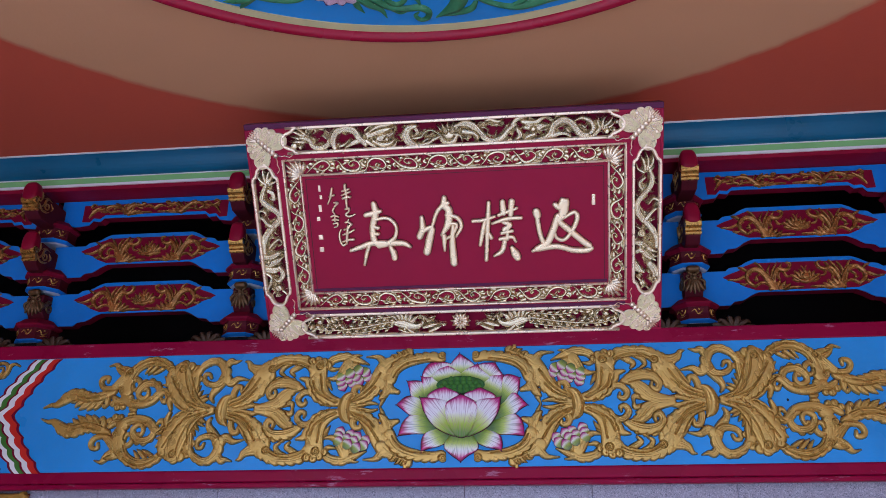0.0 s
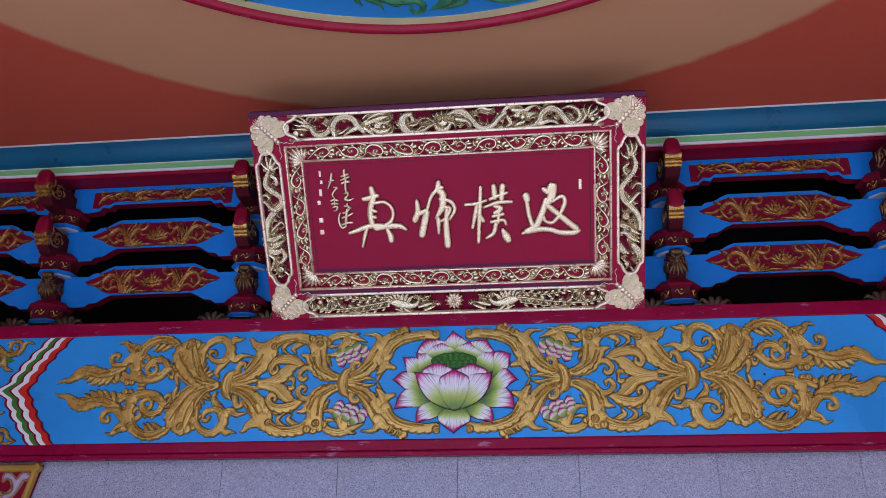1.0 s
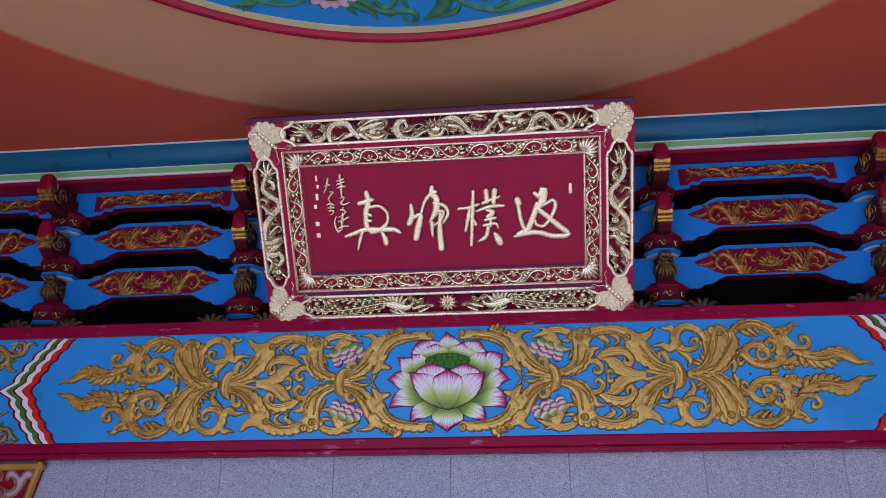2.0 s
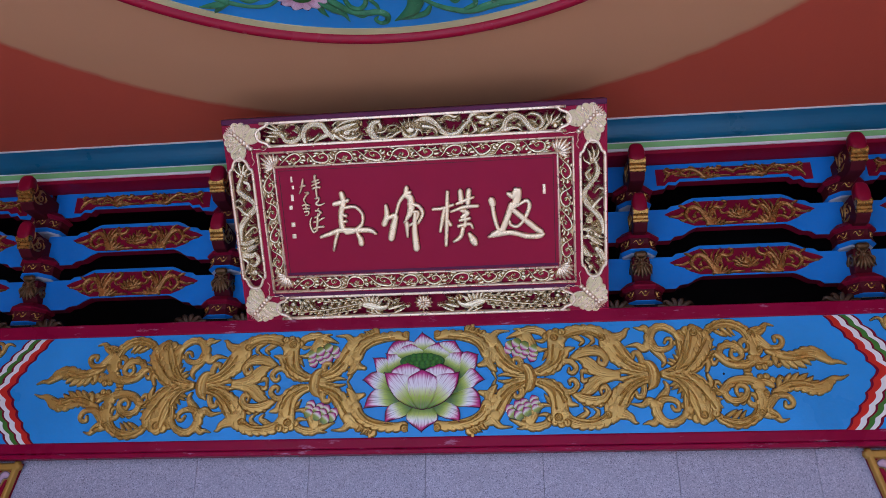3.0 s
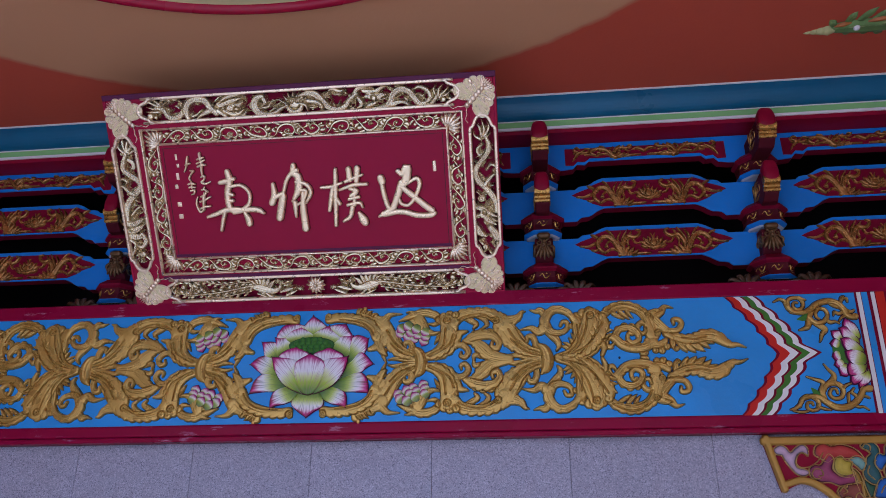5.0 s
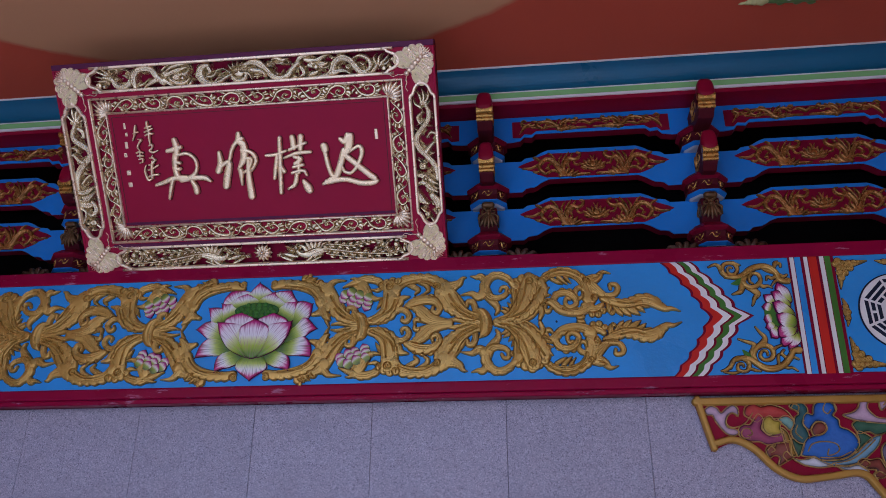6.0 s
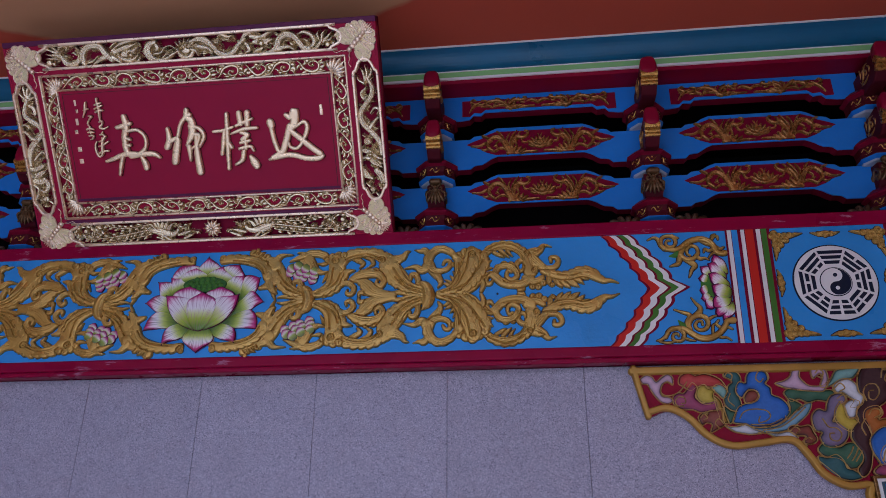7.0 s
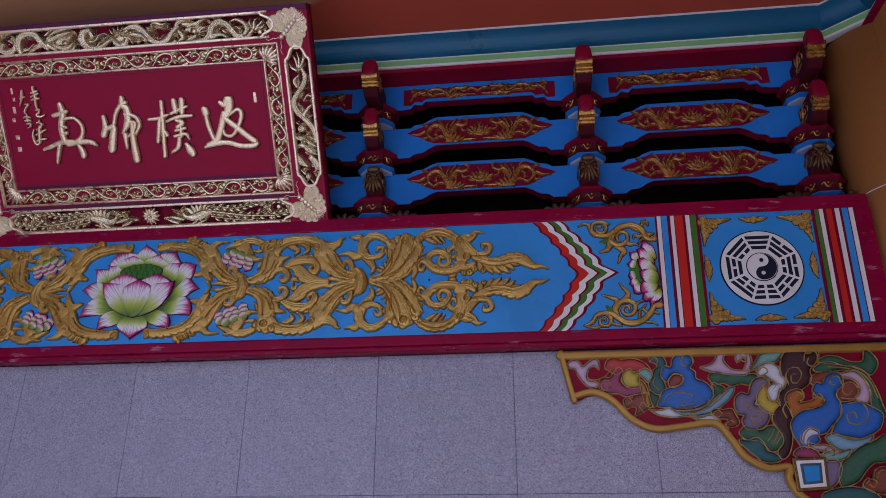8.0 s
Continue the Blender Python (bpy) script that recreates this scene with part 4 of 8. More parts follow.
    g.cut([(.294, .130), (.272, .163), (.224, .193), (.134, .206)], .005)


def mirrored(sx, sy, dx=0.0, dy=0.0):
    return lambda x, y: (dx + sx * x, dy + sy * y)


fret = Fret(0.06, 1.96, -0.02, 0.275, 0.0017, 0.015, 0.006, 0.002, 0.008)
fret.lobes, fret.spacing = 0.034, 5.0
scroll_half(fret)
for sx in (1, -1):
    for sy in (1, -1):
        # the ink line round each scroll stands in for its thin dark shadow
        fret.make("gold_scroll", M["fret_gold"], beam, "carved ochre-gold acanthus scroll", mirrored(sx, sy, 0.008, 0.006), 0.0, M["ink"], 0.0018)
    for kx in (0.515, 1.078):
        g = Relief(0.009, 0.5, 3, 0.015)
        g.place = mirrored(sx, 1, 0.008, 0.006)
        g.ribbon([(kx - 0.047, 0.064), (kx - 0.014, 0.043), (kx, 0.0), (kx - 0.007, -0.042), (kx - 0.028, -0.07)], [0.012, 0.046, 0.06, 0.052, 0.012], 8, 12)
        g.make("scroll_tie", M["fret_gold"], beam, "carved gold band tying two scrolls")


part("nail_hole", plate([(1.400 + 0.005 * math.cos(a / 5 * math.pi), 0.001 + 0.006 * math.sin(a / 5 * math.pi)) for a in range(10)], 0.0, 0.0012), M["ink"], beam, "small dark nail hole in the blue panel")


def petal(parent, bx, by, tx, ty, width, base, lift, material, bend=0.0, n=12, k=8, edge=0.0045, foot=0.3, peak=0.5):
    """A carved petal from its base to its pointed tip, with a dark painted edge."""
    ux, uy = tx - bx, ty - by
    length = math.hypot(ux, uy)
    ux, uy = ux / length, uy / length
    v, f, uvs, rim = [], [], [], []
    for i in range(n + 1):
        t = i / n
        if t < peak:
            half = width / 2 * (foot + (1 - foot) * math.sin(math.pi / 2 * t / peak))
        else:
            q = (t - peak) / (1 - peak)
            half = width / 2 * (1 - q ** 1.7) ** 0.8
        half = max(half, 0.0008)
        side = bend * math.sin(math.pi * t) * length
        for j in range(k + 1):
            s = 2 * j / k - 1
            a, b = t * length, s * half + side
            h = base + lift * (0.4 + 0.6 * t) * (1 - 0.6 * s * s)
            if abs(s) == 1 or i == n:
                h = base
            v.append((bx + ux * a - uy * b, by + uy * a + ux * b, h))
            uvs.append((j / k, min(1.0, t + 0.17 * abs(s) ** 3 * t)))
        rim.append((t * length, half + edge * min(1.0, 0.1 + 1.8 * t), side))
    for i in range(n):
        for j in range(k):
            f.append((i * (k + 1) + j, (i + 1) * (k + 1) + j, (i + 1) * (k + 1) + j + 1, i * (k + 1) + j + 1))
    ob = solid("petal", v, [q[::-1] for q in f], material, parent, smooth=True)
    layer = ob.data.uv_layers.new(name="UVMap")
    layer.data.foreach_set("uv", [c for p in ob.data.polygons for vi in p.vertices for c in uvs[vi]])
    line = [(a, side + h) for a, h, side in rim[:-1]] + [(length + edge * 1.6, rim[-1][2])] + [(a, side - h) for a, h, side in rim[-2::-1]]
    part("petal_edge", plate([(bx + ux * a - uy * b, by + uy * a + ux * b) for a, b in line], 0.0, base + 0.0002), M["purple_line"], parent)
    return ob


def outlined_petal(parent, base, tip, outline, z, material, grow=0.007, wide=0.003):
    """A carved lotus petal inside an outline: v runs from its hidden base to its tip and rises towards the edge, u across."""
    near = min(range(len(outline)), key=lambda i: math.hypot(outline[i][0] - tip[0], outline[i][1] - tip[1]))
    sharp = outline[:near] + [outline[near]] * 2 + outline[near + 1:]
    rim = spline(sharp, 5, True)
    wind = 1 if sum(a[0] * b[1] - b[0] * a[1] for a, b in zip(rim, rim[1:] + rim[:1])) > 0 else -1
    full = []
    for i, (x, y) in enumerate(rim):
        (ax, ay), (bx, by) = rim[i - 1], rim[(i + 1) % len(rim)]
        d = math.hypot(bx - ax, by - ay) or 1.0
        away = grow * min(1.0, math.hypot(x - tip[0], y - tip[1]) / 0.05)
        full.append((x + wind * (by - ay) / d * away, y - wind * (bx - ax) / d * away))
    rim = full
    ob = domed("petal", rim, 1, z + 0.004, material, parent, "", 0.0026, 0.02)
    dx, dy = tip[0] - base[0], tip[1] - base[1]
    length = dx * dx + dy * dy
    me = ob.data
    co = np.empty(len(me.vertices) * 3, np.float32)
    me.vertices.foreach_get("co", co)
    co = co.reshape(-1, 3)
    v = ((co[:, 0] - base[0]) * dx + (co[:, 1] - base[1]) * dy) / length
    u = ((co[:, 1] - base[1]) * dx - (co[:, 0] - base[0]) * dy) / length
    u = 0.5 + u / np.maximum(0.35, v + 0.15)
    loops = np.empty(len(me.loops), np.int32)
    me.loops.foreach_get("vertex_index", loops)
    old = np.empty(len(loops) * 2, np.float32)
    me.uv_layers[0].data.foreach_get("uv", old)
    edge = np.clip(1 - old.reshape(-1, 2)[:, 0] * 3.2, 0, 1)
    v = np.clip(v[loops] + 0.2 * edge * np.clip(v[loops] * 2 - 0.7, 0, 1), 0, 1)
    me.uv_layers[0].data.foreach_set("uv", np.stack([u[loops], v], 1).astype(np.float32).ravel())
    line = Relief(z - 0.002, 1.0, 0, 0.005)
    line.ribbon(rim, [wide] * len(rim), 1, 4, closed=True)
    line.make("petal_edge", M["purple_line"], ob)
    return ob


# the large lotus in the middle of the beam
cx = 0.012
lotus = part("lotus", plate([(cx + 0.15 * math.cos(a / 12 * math.pi), -0.01 + 0.1 * math.sin(a / 12 * math.pi)) for a in range(24)], 0, 0.0025), M["green"], beam, "carved lotus with white petals tipped magenta")
outlined_petal(lotus, (.009, .073), (.010, .239), [(-.036, .163), (-.023, .188), (.010, .239), (.053, .199), (.080, .167), (.072, .127), (.009, .118), (-.049, .130)], .003, M["outer_petal"])
outlined_petal(lotus, (-.049, .074), (-.112, .200), [(-.150, .132), (-.133, .183), (-.112, .200), (-.061, .194), (-.023, .175), (-.036, .119), (-.099, .075)], .0045, M["outer_petal"])
outlined_petal(lotus, (.089, .071), (.169, .193), [(.190, .124), (.183, .157), (.169, .193), (.116, .184), (.091, .172), (.065, .134), (.126, .070)], .0045, M["outer_petal"])
outlined_petal(lotus, (-.024, .073), (-.041, .188), [(-.112, .120), (-.087, .163), (-.041, .188), (-.010, .161), (.015, .135), (-.024, .098), (-.074, .087)], .0065, M["outer_petal"])
outlined_petal(lotus, (.056, .071), (.091, .187), [(.017, .135), (.053, .167), (.091, .187), (.120, .150), (.147, .119), (.101, .083), (.052, .096)], .0065, M["outer_petal"])
outlined_petal(lotus, (-.112, -.012), (-.226, .118), [(-.226, .118), (-.163, .107), (-.132, .063), (-.112, .013), (-.149, .001), (-.192, .032), (-.208, .077)], .0045, M["outer_petal"])
outlined_petal(lotus, (.149, -.017), (.277, .122), [(.277, .122), (.220, .131), (.189, .094), (.162, .032), (.173, -.005), (.228, .018), (.262, .067)], .0045, M["outer_petal"])
outlined_petal(lotus, (-.099, .005), (-.163, .137), [(-.163, .137), (-.112, .131), (-.074, .114), (-.089, .074), (-.106, .030), (-.144, .045), (-.150, .088)], .0065, M["outer_petal"])
outlined_petal(lotus, (.129, .000), (.205, .136), [(.205, .136), (.158, .132), (.114, .107), (.126, .057), (.149, .010), (.187, .038), (.196, .093)], .0065, M["outer_petal"])
outlined_petal(lotus, (-.062, -.070), (-.272, .013), [(-.272, .013), (-.225, .042), (-.179, .039), (-.144, .010), (-.086, -.037), (-.111, -.061), (-.186, -.043), (-.229, -.013)], .007, M["outer_petal"])
outlined_petal(lotus, (.123, -.073), (.306, .001), [(.306, .001), (.268, .034), (.242, .052), (.206, .013), (.148, -.042), (.172, -.062), (.234, -.039), (.266, -.015)], .007, M["outer_petal"])
outlined_petal(lotus, (-.037, -.090), (-.261, -.122), [(-.261, -.122), (-.235, -.067), (-.203, -.041), (-.160, -.044), (-.093, -.070), (-.061, -.094), (-.135, -.108), (-.202, -.109)], .010, M["outer_petal"])
outlined_petal(lotus, (.086, -.097), (.286, -.131), [(.286, -.131), (.280, -.093), (.265, -.057), (.234, -.044), (.167, -.067), (.110, -.093), (.158, -.115), (.231, -.119)], .010, M["outer_petal"])
outlined_petal(lotus, (.013, -.101), (-.159, -.194), [(-.159, -.194), (-.154, -.151), (-.135, -.118), (-.086, -.102), (.005, -.101), (-.029, -.136), (-.086, -.164), (-.127, -.173)], .013, M["outer_petal"])
outlined_petal(lotus, (.030, -.101), (.187, -.194), [(.187, -.194), (.186, -.159), (.170, -.127), (.122, -.108), (.030, -.101), (.068, -.140), (.116, -.167), (.152, -.177)], .013, M["outer_petal"])
outlined_petal(lotus, (.016, -.073), (.011, -.236), [(-.053, -.172), (-.036, -.137), (-.009, -.091), (.040, -.092), (.068, -.138), (.080, -.179), (.043, -.204), (.011, -.236), (-.025, -.203)], .0165, M["outer_petal"])
outlined_petal(lotus, (-.043, -.065), (-.055, .085), [(-.127, .037), (-.097, .066), (-.055, .085), (-.022, .065), (.007, .039), (-.010, -.010), (-.085, -.008)], .022, M["petal"])
outlined_petal(lotus, (.085, -.068), (.100, .079), [(.032, .039), (.065, .060), (.100, .079), (.131, .059), (.163, .031), (.125, -.013), (.051, -.011)], .022, M["petal"])
outlined_petal(lotus, (.006, -.146), (-.164, .039), [(-.164, .039), (-.117, .031), (-.077, .025), (-.042, .010), (-.015, -.042), (.006, -.122), (-.035, -.117), (-.097, -.082), (-.136, -.028)], .026, M["petal"])
outlined_petal(lotus, (.025, -.146), (.190, .034), [(.190, .034), (.151, .025), (.106, .021), (.081, .007), (.049, -.043), (.030, -.122), (.069, -.118), (.128, -.086), (.169, -.029)], .026, M["petal"])
outlined_petal(lotus, (.013, -.156), (.016, .049), [(-.047, -.001), (-.022, .023), (.016, .049), (.052, .026), (.081, -.001), (.073, -.057), (.053, -.109), (.016, -.132), (-.020, -.108), (-.042, -.055)], .031, M["petal"])
px, py = 0.014, 0.094
pod = part("seed_pod", plate([(px + 0.108 * math.cos(a / 16 * math.pi), py + 0.039 * math.sin(a / 16 * math.pi)) for a in range(32)], 0, 0.0205, 0.006), M["seed"], lotus, "dark green seed pod")
g = Relief(0.0195)
for row, (y, count) in enumerate(((0.026, 4), (0.010, 6), (-0.007, 7), (-0.023, 5))):
    for i in range(count):
        g.bead(px + (i - (count - 1) / 2) * 0.0275, py + y, 0.0122, 0.006)
g.make("seeds", M["green"], lotus)

# small gold pegs that hold the middle scroll
for u, v in ((0.258, 0.262), (-0.229, -0.251), (0.248, -0.256)):
    part("gold_peg", box(u - 0.008, u + 0.008, v - 0.009, v + 0.009, 0.0, 0.016, 0.003), M["lip_gold"], beam, "small gold peg on the rail")

# four small pink lotus heads among the scrolls
for sx in (1, -1):
    for sy in (1, -1):
        hx, hy = 0.008 + sx * 0.487, sy * 0.147
        head = part("small_lotus", plate([(hx + 0.06 * math.cos(a / 8 * math.pi), hy + 0.03 * math.sin(a / 8 * math.pi)) for a in range(16)], 0.001, 0.005), M["green"], beam, "small carved pink and green lotus head")
        for row, count in enumerate((4, 4, 3)):
            for i in range(count):
                u = (i - (count - 1) / 2) * 0.036 + 0.005 * math.sin(5.1 * row + 2.3 * i)
                fan, back = 0.25 * u / 0.08, 0.012 - 0.023 * row - 1.2 * u * u
                dx, dy = -0.55 * sx + fan * 0.9 * sx, -sy * (0.8 + 0.3 * fan)
                bx, by = hx + sx * 0.94 * u - 0.55 * sx * back, hy - sy * (0.34 * u + 0.8 * back)
                petal(head, bx, by, bx + dx * 0.05, by + dy * 0.05, 0.045, 0.007 + 0.0035 * row + 0.0012 * (i % 2), 0.006, M["small_petal"], n=8, k=6, edge=0.0012, foot=0.5)

# chevron ends, stripes, side lotus and the disc panels, mirrored at both ends
def chevron(offset, n=84):
    """The scalloped chevron line, from bottom to top, shifted outwards by offset."""
    pts = []
    for i in range(n + 1):
        s = -1 + 2 * i / n
        a = abs(s)
        x = 2.075 - 0.185 * a ** 0.85 + 0.02 * math.sin(math.pi * min(1, a * 1.05)) + 0.014 * abs(math.sin((a * 4.6 + 0.25) * math.pi)) - 0.008 + 0.03 * max(0, 0.12 - a) / 0.12 * (offset / 0.13)
        pts.append((x + offset * (1 - 0.1 * a), s * 0.2615))
    return pts


def end_scroll_high(g):
    g.ribbon([(2.088, .233), (2.115, .244), (2.134, .234), (2.146, .202), (2.165, .185)], [.005, .011, .016, .021, .021])
    g.ribbon([(2.146, .202), (2.150, .236), (2.171, .249), (2.199, .245), (2.211, .222), (2.202, .200), (2.181, .195), (2.167, .210), (2.174, .227), (2.187, .226)], [.015, .015, .015, .015, .015, .013, .013, .010, .010, .008])
    g.ribbon([(2.197, .251), (2.216, .239), (2.226, .238)], [.011, .011, .003])
    g.ribbon([(2.246, .192), (2.228, .165), (2.220, .135), (2.210, .113), (2.192, .106), (2.174, .101)], [.020, .023, .025, .020, .013, .005])
    g.ribbon([(2.240, .137), (2.270, .113), (2.281, .099), (2.264, .078), (2.257, .059), (2.250, .046)], [.023, .025, .023, .015, .010, .004])
    g.ribbon([(2.227, .154), (2.240, .137), (2.264, .130), (2.291, .143), (2.303, .167), (2.296, .190), (2.274, .196), (2.257, .180), (2.255, .158), (2.266, .149)], [.020, .020, .020, .018, .015, .015, .013, .013, .010, .008])
    g.ribbon([(2.291, .148), (2.309, .133), (2.329, .135), (2.346, .126)], [.015, .015, .010, .004])
    g.ribbon([(2.363, .215), (2.378, .236), (2.396, .238), (2.397, .224)], [.015, .013, .010, .008])
    g.ribbon([(2.369, .223), (2.374, .242), (2.388, .250)], [.010, .010, .004])
    g.ribbon([(2.374, .180), (2.351, .170), (2.334, .179), (2.328, .163)], [.013, .013, .010, .005])
    g.ribbon([(2.356, .198), (2.337, .205), (2.321, .214)], [.012, .010, .005])
    g.ribbon([(2.382, .163), (2.361, .153), (2.347, .137)], [.013, .010, .005])
    g.ribbon([(2.387, .185), (2.401, .176), (2.417, .184)], [.013, .013, .008])
    g.ribbon([(2.155, .185), (2.202, .180), (2.236, .193), (2.263, .214), (2.295, .226), (2.327, .228), (2.356, .215), (2.375, .189), (2.382, .163), (2.401, .154), (2.416, .156)], [.015, .020, .023, .025, .025, .025, .025, .025, .023, .023, .028])


def end_scroll_low(g):
    g.ribbon([(2.081, .240), (2.101, .235), (2.119, .221), (2.133, .206)], [.005, .012, .014, .014])
    g.ribbon([(2.091, .245), (2.124, .251), (2.150, .247)], [.005, .010, .007])
    g.ribbon([(2.119, .226), (2.133, .200), (2.156, .186), (2.182, .192), (2.197, .213), (2.189, .238), (2.167, .245), (2.149, .234), (2.153, .214), (2.170, .212), (2.174, .222)], [.014, .017, .017, .017, .017, .014, .012, .012, .010, .010, .007])
    g.ribbon([(2.190, .228), (2.215, .239), (2.241, .245)], [.010, .010, .004])
    g.ribbon([(2.224, .198), (2.218, .167), (2.230, .142), (2.227, .126), (2.200, .115), (2.169, .103)], [.021, .024, .021, .017, .012, .005])
    g.ribbon([(2.245, .140), (2.271, .120), (2.279, .097), (2.262, .075), (2.247, .051)], [.021, .024, .017, .010, .004])
    g.ribbon([(2.223, .167), (2.240, .142), (2.270, .133), (2.297, .144), (2.304, .170), (2.290, .193), (2.263, .197), (2.248, .179), (2.260, .158), (2.277, .159), (2.280, .175)], [.020, .020, .020, .020, .018, .015, .013, .013, .010, .010, .008])
    g.ribbon([(2.301, .155), (2.327, .140), (2.354, .133)], [.014, .010, .004])
    g.ribbon([(2.329, .217), (2.349, .233), (2.372, .234), (2.390, .247)], [.012, .010, .007, .004])
    g.ribbon([(2.350, .187), (2.337, .171), (2.349, .156)], [.012, .010, .007])
    g.ribbon([(2.374, .183), (2.401, .197)], [.012, .007])
    g.ribbon([(2.318, .212), (2.322, .181), (2.333, .171)], [.010, .010, .005])
    g.ribbon([(2.375, .173), (2.383, .147), (2.394, .135)], [.012, .014, .010])
    g.ribbon([(2.133, .198), (2.173, .186), (2.206, .193), (2.232, .214), (2.264, .233), (2.304, .234), (2.341, .217), (2.369, .188), (2.386, .163), (2.410, .158)], [.014, .019, .021, .024, .026, .026, .024, .024, .021, .028])


def strip(a, b, z0, z1):
    return plate(a + b[::-1], z0, z1, 0.0)


for sx in (1, -1):
    end = mirrored(sx, 1)
    bands = ((-0.011, 0.0, "deep_maroon"), (0.0, 0.033, "red"), (0.033, 0.062, "white"), (0.062, 0.074, "deep_maroon"), (0.074, 0.1, "green"), (0.1, 0.125, "white"), (0.125, 0.14, "deep_maroon"))
    for a, b, key in bands:
        raised = 0.0045 if key == "deep_maroon" else 0.006
        part("chevron_band", strip([end(*p) for p in chevron(a)], [end(*p) for p in chevron(b)], 0.0005, raised), M[key], beam)
    for a, b, key in ((2.424, 2.617, "deep_maroon"), (2.432, 2.449, "white"), (2.452, 2.477, "blue"), (2.491, 2.507, "white"), (2.511, 2.546, "red"), (2.558, 2.576, "white"), (2.579, 2.603, "green"),
                      (3.103, 3.284, "deep_maroon"), (3.117, 3.133, "green"), (3.136, 3.153, "white"), (3.167, 3.19, "red"), (3.203, 3.222, "white"), (3.233, 3.257, "blue"), (3.262, 3.28, "white"), (3.284, 3.355, "maroon")):
        tilt = 0.008
        pts = [end(a - tilt, -0.262), end(b - tilt, -0.262), end(b + tilt, 0.264), end(a + tilt, 0.264)]
        part("stripe", plate(pts, 0.0005, 0.0045 if "maroon" in key else 0.006), M[key], beam)
    # half lotus against the stripes
    half = part("half_lotus", plate([end(2.334 + 0.04 * math.cos(a / 8 * math.pi), 0.007 + 0.06 * math.sin(a / 8 * math.pi)) for a in range(16)], 0.001, 0.008), M["green"], beam, "half lotus with magenta-tipped petals")
    for base, outline, z in (((2.347, 0.033), [(2.305, 0.092), (2.330, 0.094), (2.352, 0.077), (2.343, 0.044), (2.320, 0.051), (2.307, 0.068)], 0.004),
                             ((2.333, 0.015), [(2.291, 0.039), (2.311, 0.057), (2.329, 0.045), (2.321, 0.018), (2.301, 0.019)], 0.005),
                             ((2.333, -0.004), [(2.290, -0.018), (2.300, 0.003), (2.319, 0.002), (2.320, -0.030), (2.300, -0.037)], 0.005),
                             ((2.340, -0.025), [(2.291, -0.055), (2.306, -0.029), (2.329, -0.038), (2.330, -0.067), (2.306, -0.071)], 0.004),
                             ((2.348, -0.041), [(2.307, -0.100), (2.306, -0.066), (2.332, -0.051), (2.348, -0.078), (2.331, -0.104)], 0.006),
                             ((2.409, 0.020), [(2.368, 0.145), (2.393, 0.130), (2.410, 0.107), (2.416, 0.058), (2.389, 0.059), (2.368, 0.090), (2.357, 0.120)], 0.008),
                             ((2.413, -0.060), [(2.370, -0.155), (2.371, -0.131), (2.394, -0.096), (2.418, -0.076), (2.423, -0.118), (2.398, -0.143)], 0.008),
                             ((2.402, 0.004), [(2.338, 0.102), (2.361, 0.109), (2.383, 0.086), (2.407, 0.042), (2.389, 0.021), (2.358, 0.041), (2.342, 0.072)], 0.011),
                             ((2.413, -0.060), [(2.340, -0.125), (2.351, -0.094), (2.383, -0.074), (2.413, -0.065), (2.406, -0.101), (2.376, -0.131), (2.350, -0.141)], 0.011),
                             ((2.418, -0.026), [(2.335, 0.053), (2.360, 0.060), (2.387, 0.043), (2.414, 0.004), (2.403, -0.022), (2.361, -0.010), (2.340, 0.018)], 0.015),
                             ((2.419, -0.049), [(2.335, -0.070), (2.352, -0.047), (2.382, -0.043), (2.414, -0.052), (2.400, -0.091), (2.360, -0.105), (2.336, -0.099)], 0.015),
                             ((2.425, -0.042), [(2.340, -0.004), (2.358, 0.003), (2.387, 0.002), (2.416, -0.020), (2.408, -0.060), (2.365, -0.061), (2.344, -0.036)], 0.019)):
        outlined_petal(half, end(*base), end(*outline[0]), [end(*p) for p in outline], z, M["petal"], 0.0004, 0.0065)
    for sy in (1, -1):
        g = Fret(2.06, 2.445, 0.02, 0.262, 0.0017, 0.012, 0.005, 0.0018, 0.006)
        (end_scroll_high if sy > 0 else end_scroll_low)(g)
        g.make("gold_scroll", M["fret_gold"], beam, "thin carved gold scroll", mirrored(sx, sy), 0.0, M["outline"], 0.003)
        leaf = Relief(0.0, 0.4, 1, 0.008)
        leaf.place = mirrored(sx, sy)
        leaf.ribbon([(2.221, 0.171), (2.202, 0.155), (2.177, 0.151)] if sy > 0 else [(2.214, 0.183), (2.196, 0.172), (2.181, 0.153)], [0.02, 0.028, 0.008])
        leaf.make("leaf", M["green"], beam)
    # gold cloud corners of the disc panel, with a spray between each two
    g = Fret(-0.02, 0.16, -0.02, 0.16, 0.0019, 0.014)
    g.ribbon([(0.0, 0.014), (0.05, 0.016), (0.1, 0.010), (0.135, 0.004)], [0.03, 0.03, 0.018, 0.002])
    g.ribbon([(0.014, 0.0), (0.016, 0.05), (0.010, 0.095), (0.004, 0.13)], [0.03, 0.03, 0.018, 0.002])
    for i in range(4):
        for j in range(4 - i):
            g.ring(0.012 + 0.022 * i + 0.003 * (j % 2), 0.012 + 0.022 * j, 0.0125)
    for qx, qy in ((2.628, 0.24), (3.098, 0.24), (2.622, -0.238), (3.09, -0.238)):
        dx, dy = (1 if qx < 2.86 else -1), (-1 if qy > 0 else 1)
        g.make("gold_corner", M["fret_gold"], beam, "carved gold cloud corner", mirrored(sx * dx, dy, sx * qx, qy), 0.0, M["outline"], 0.003)
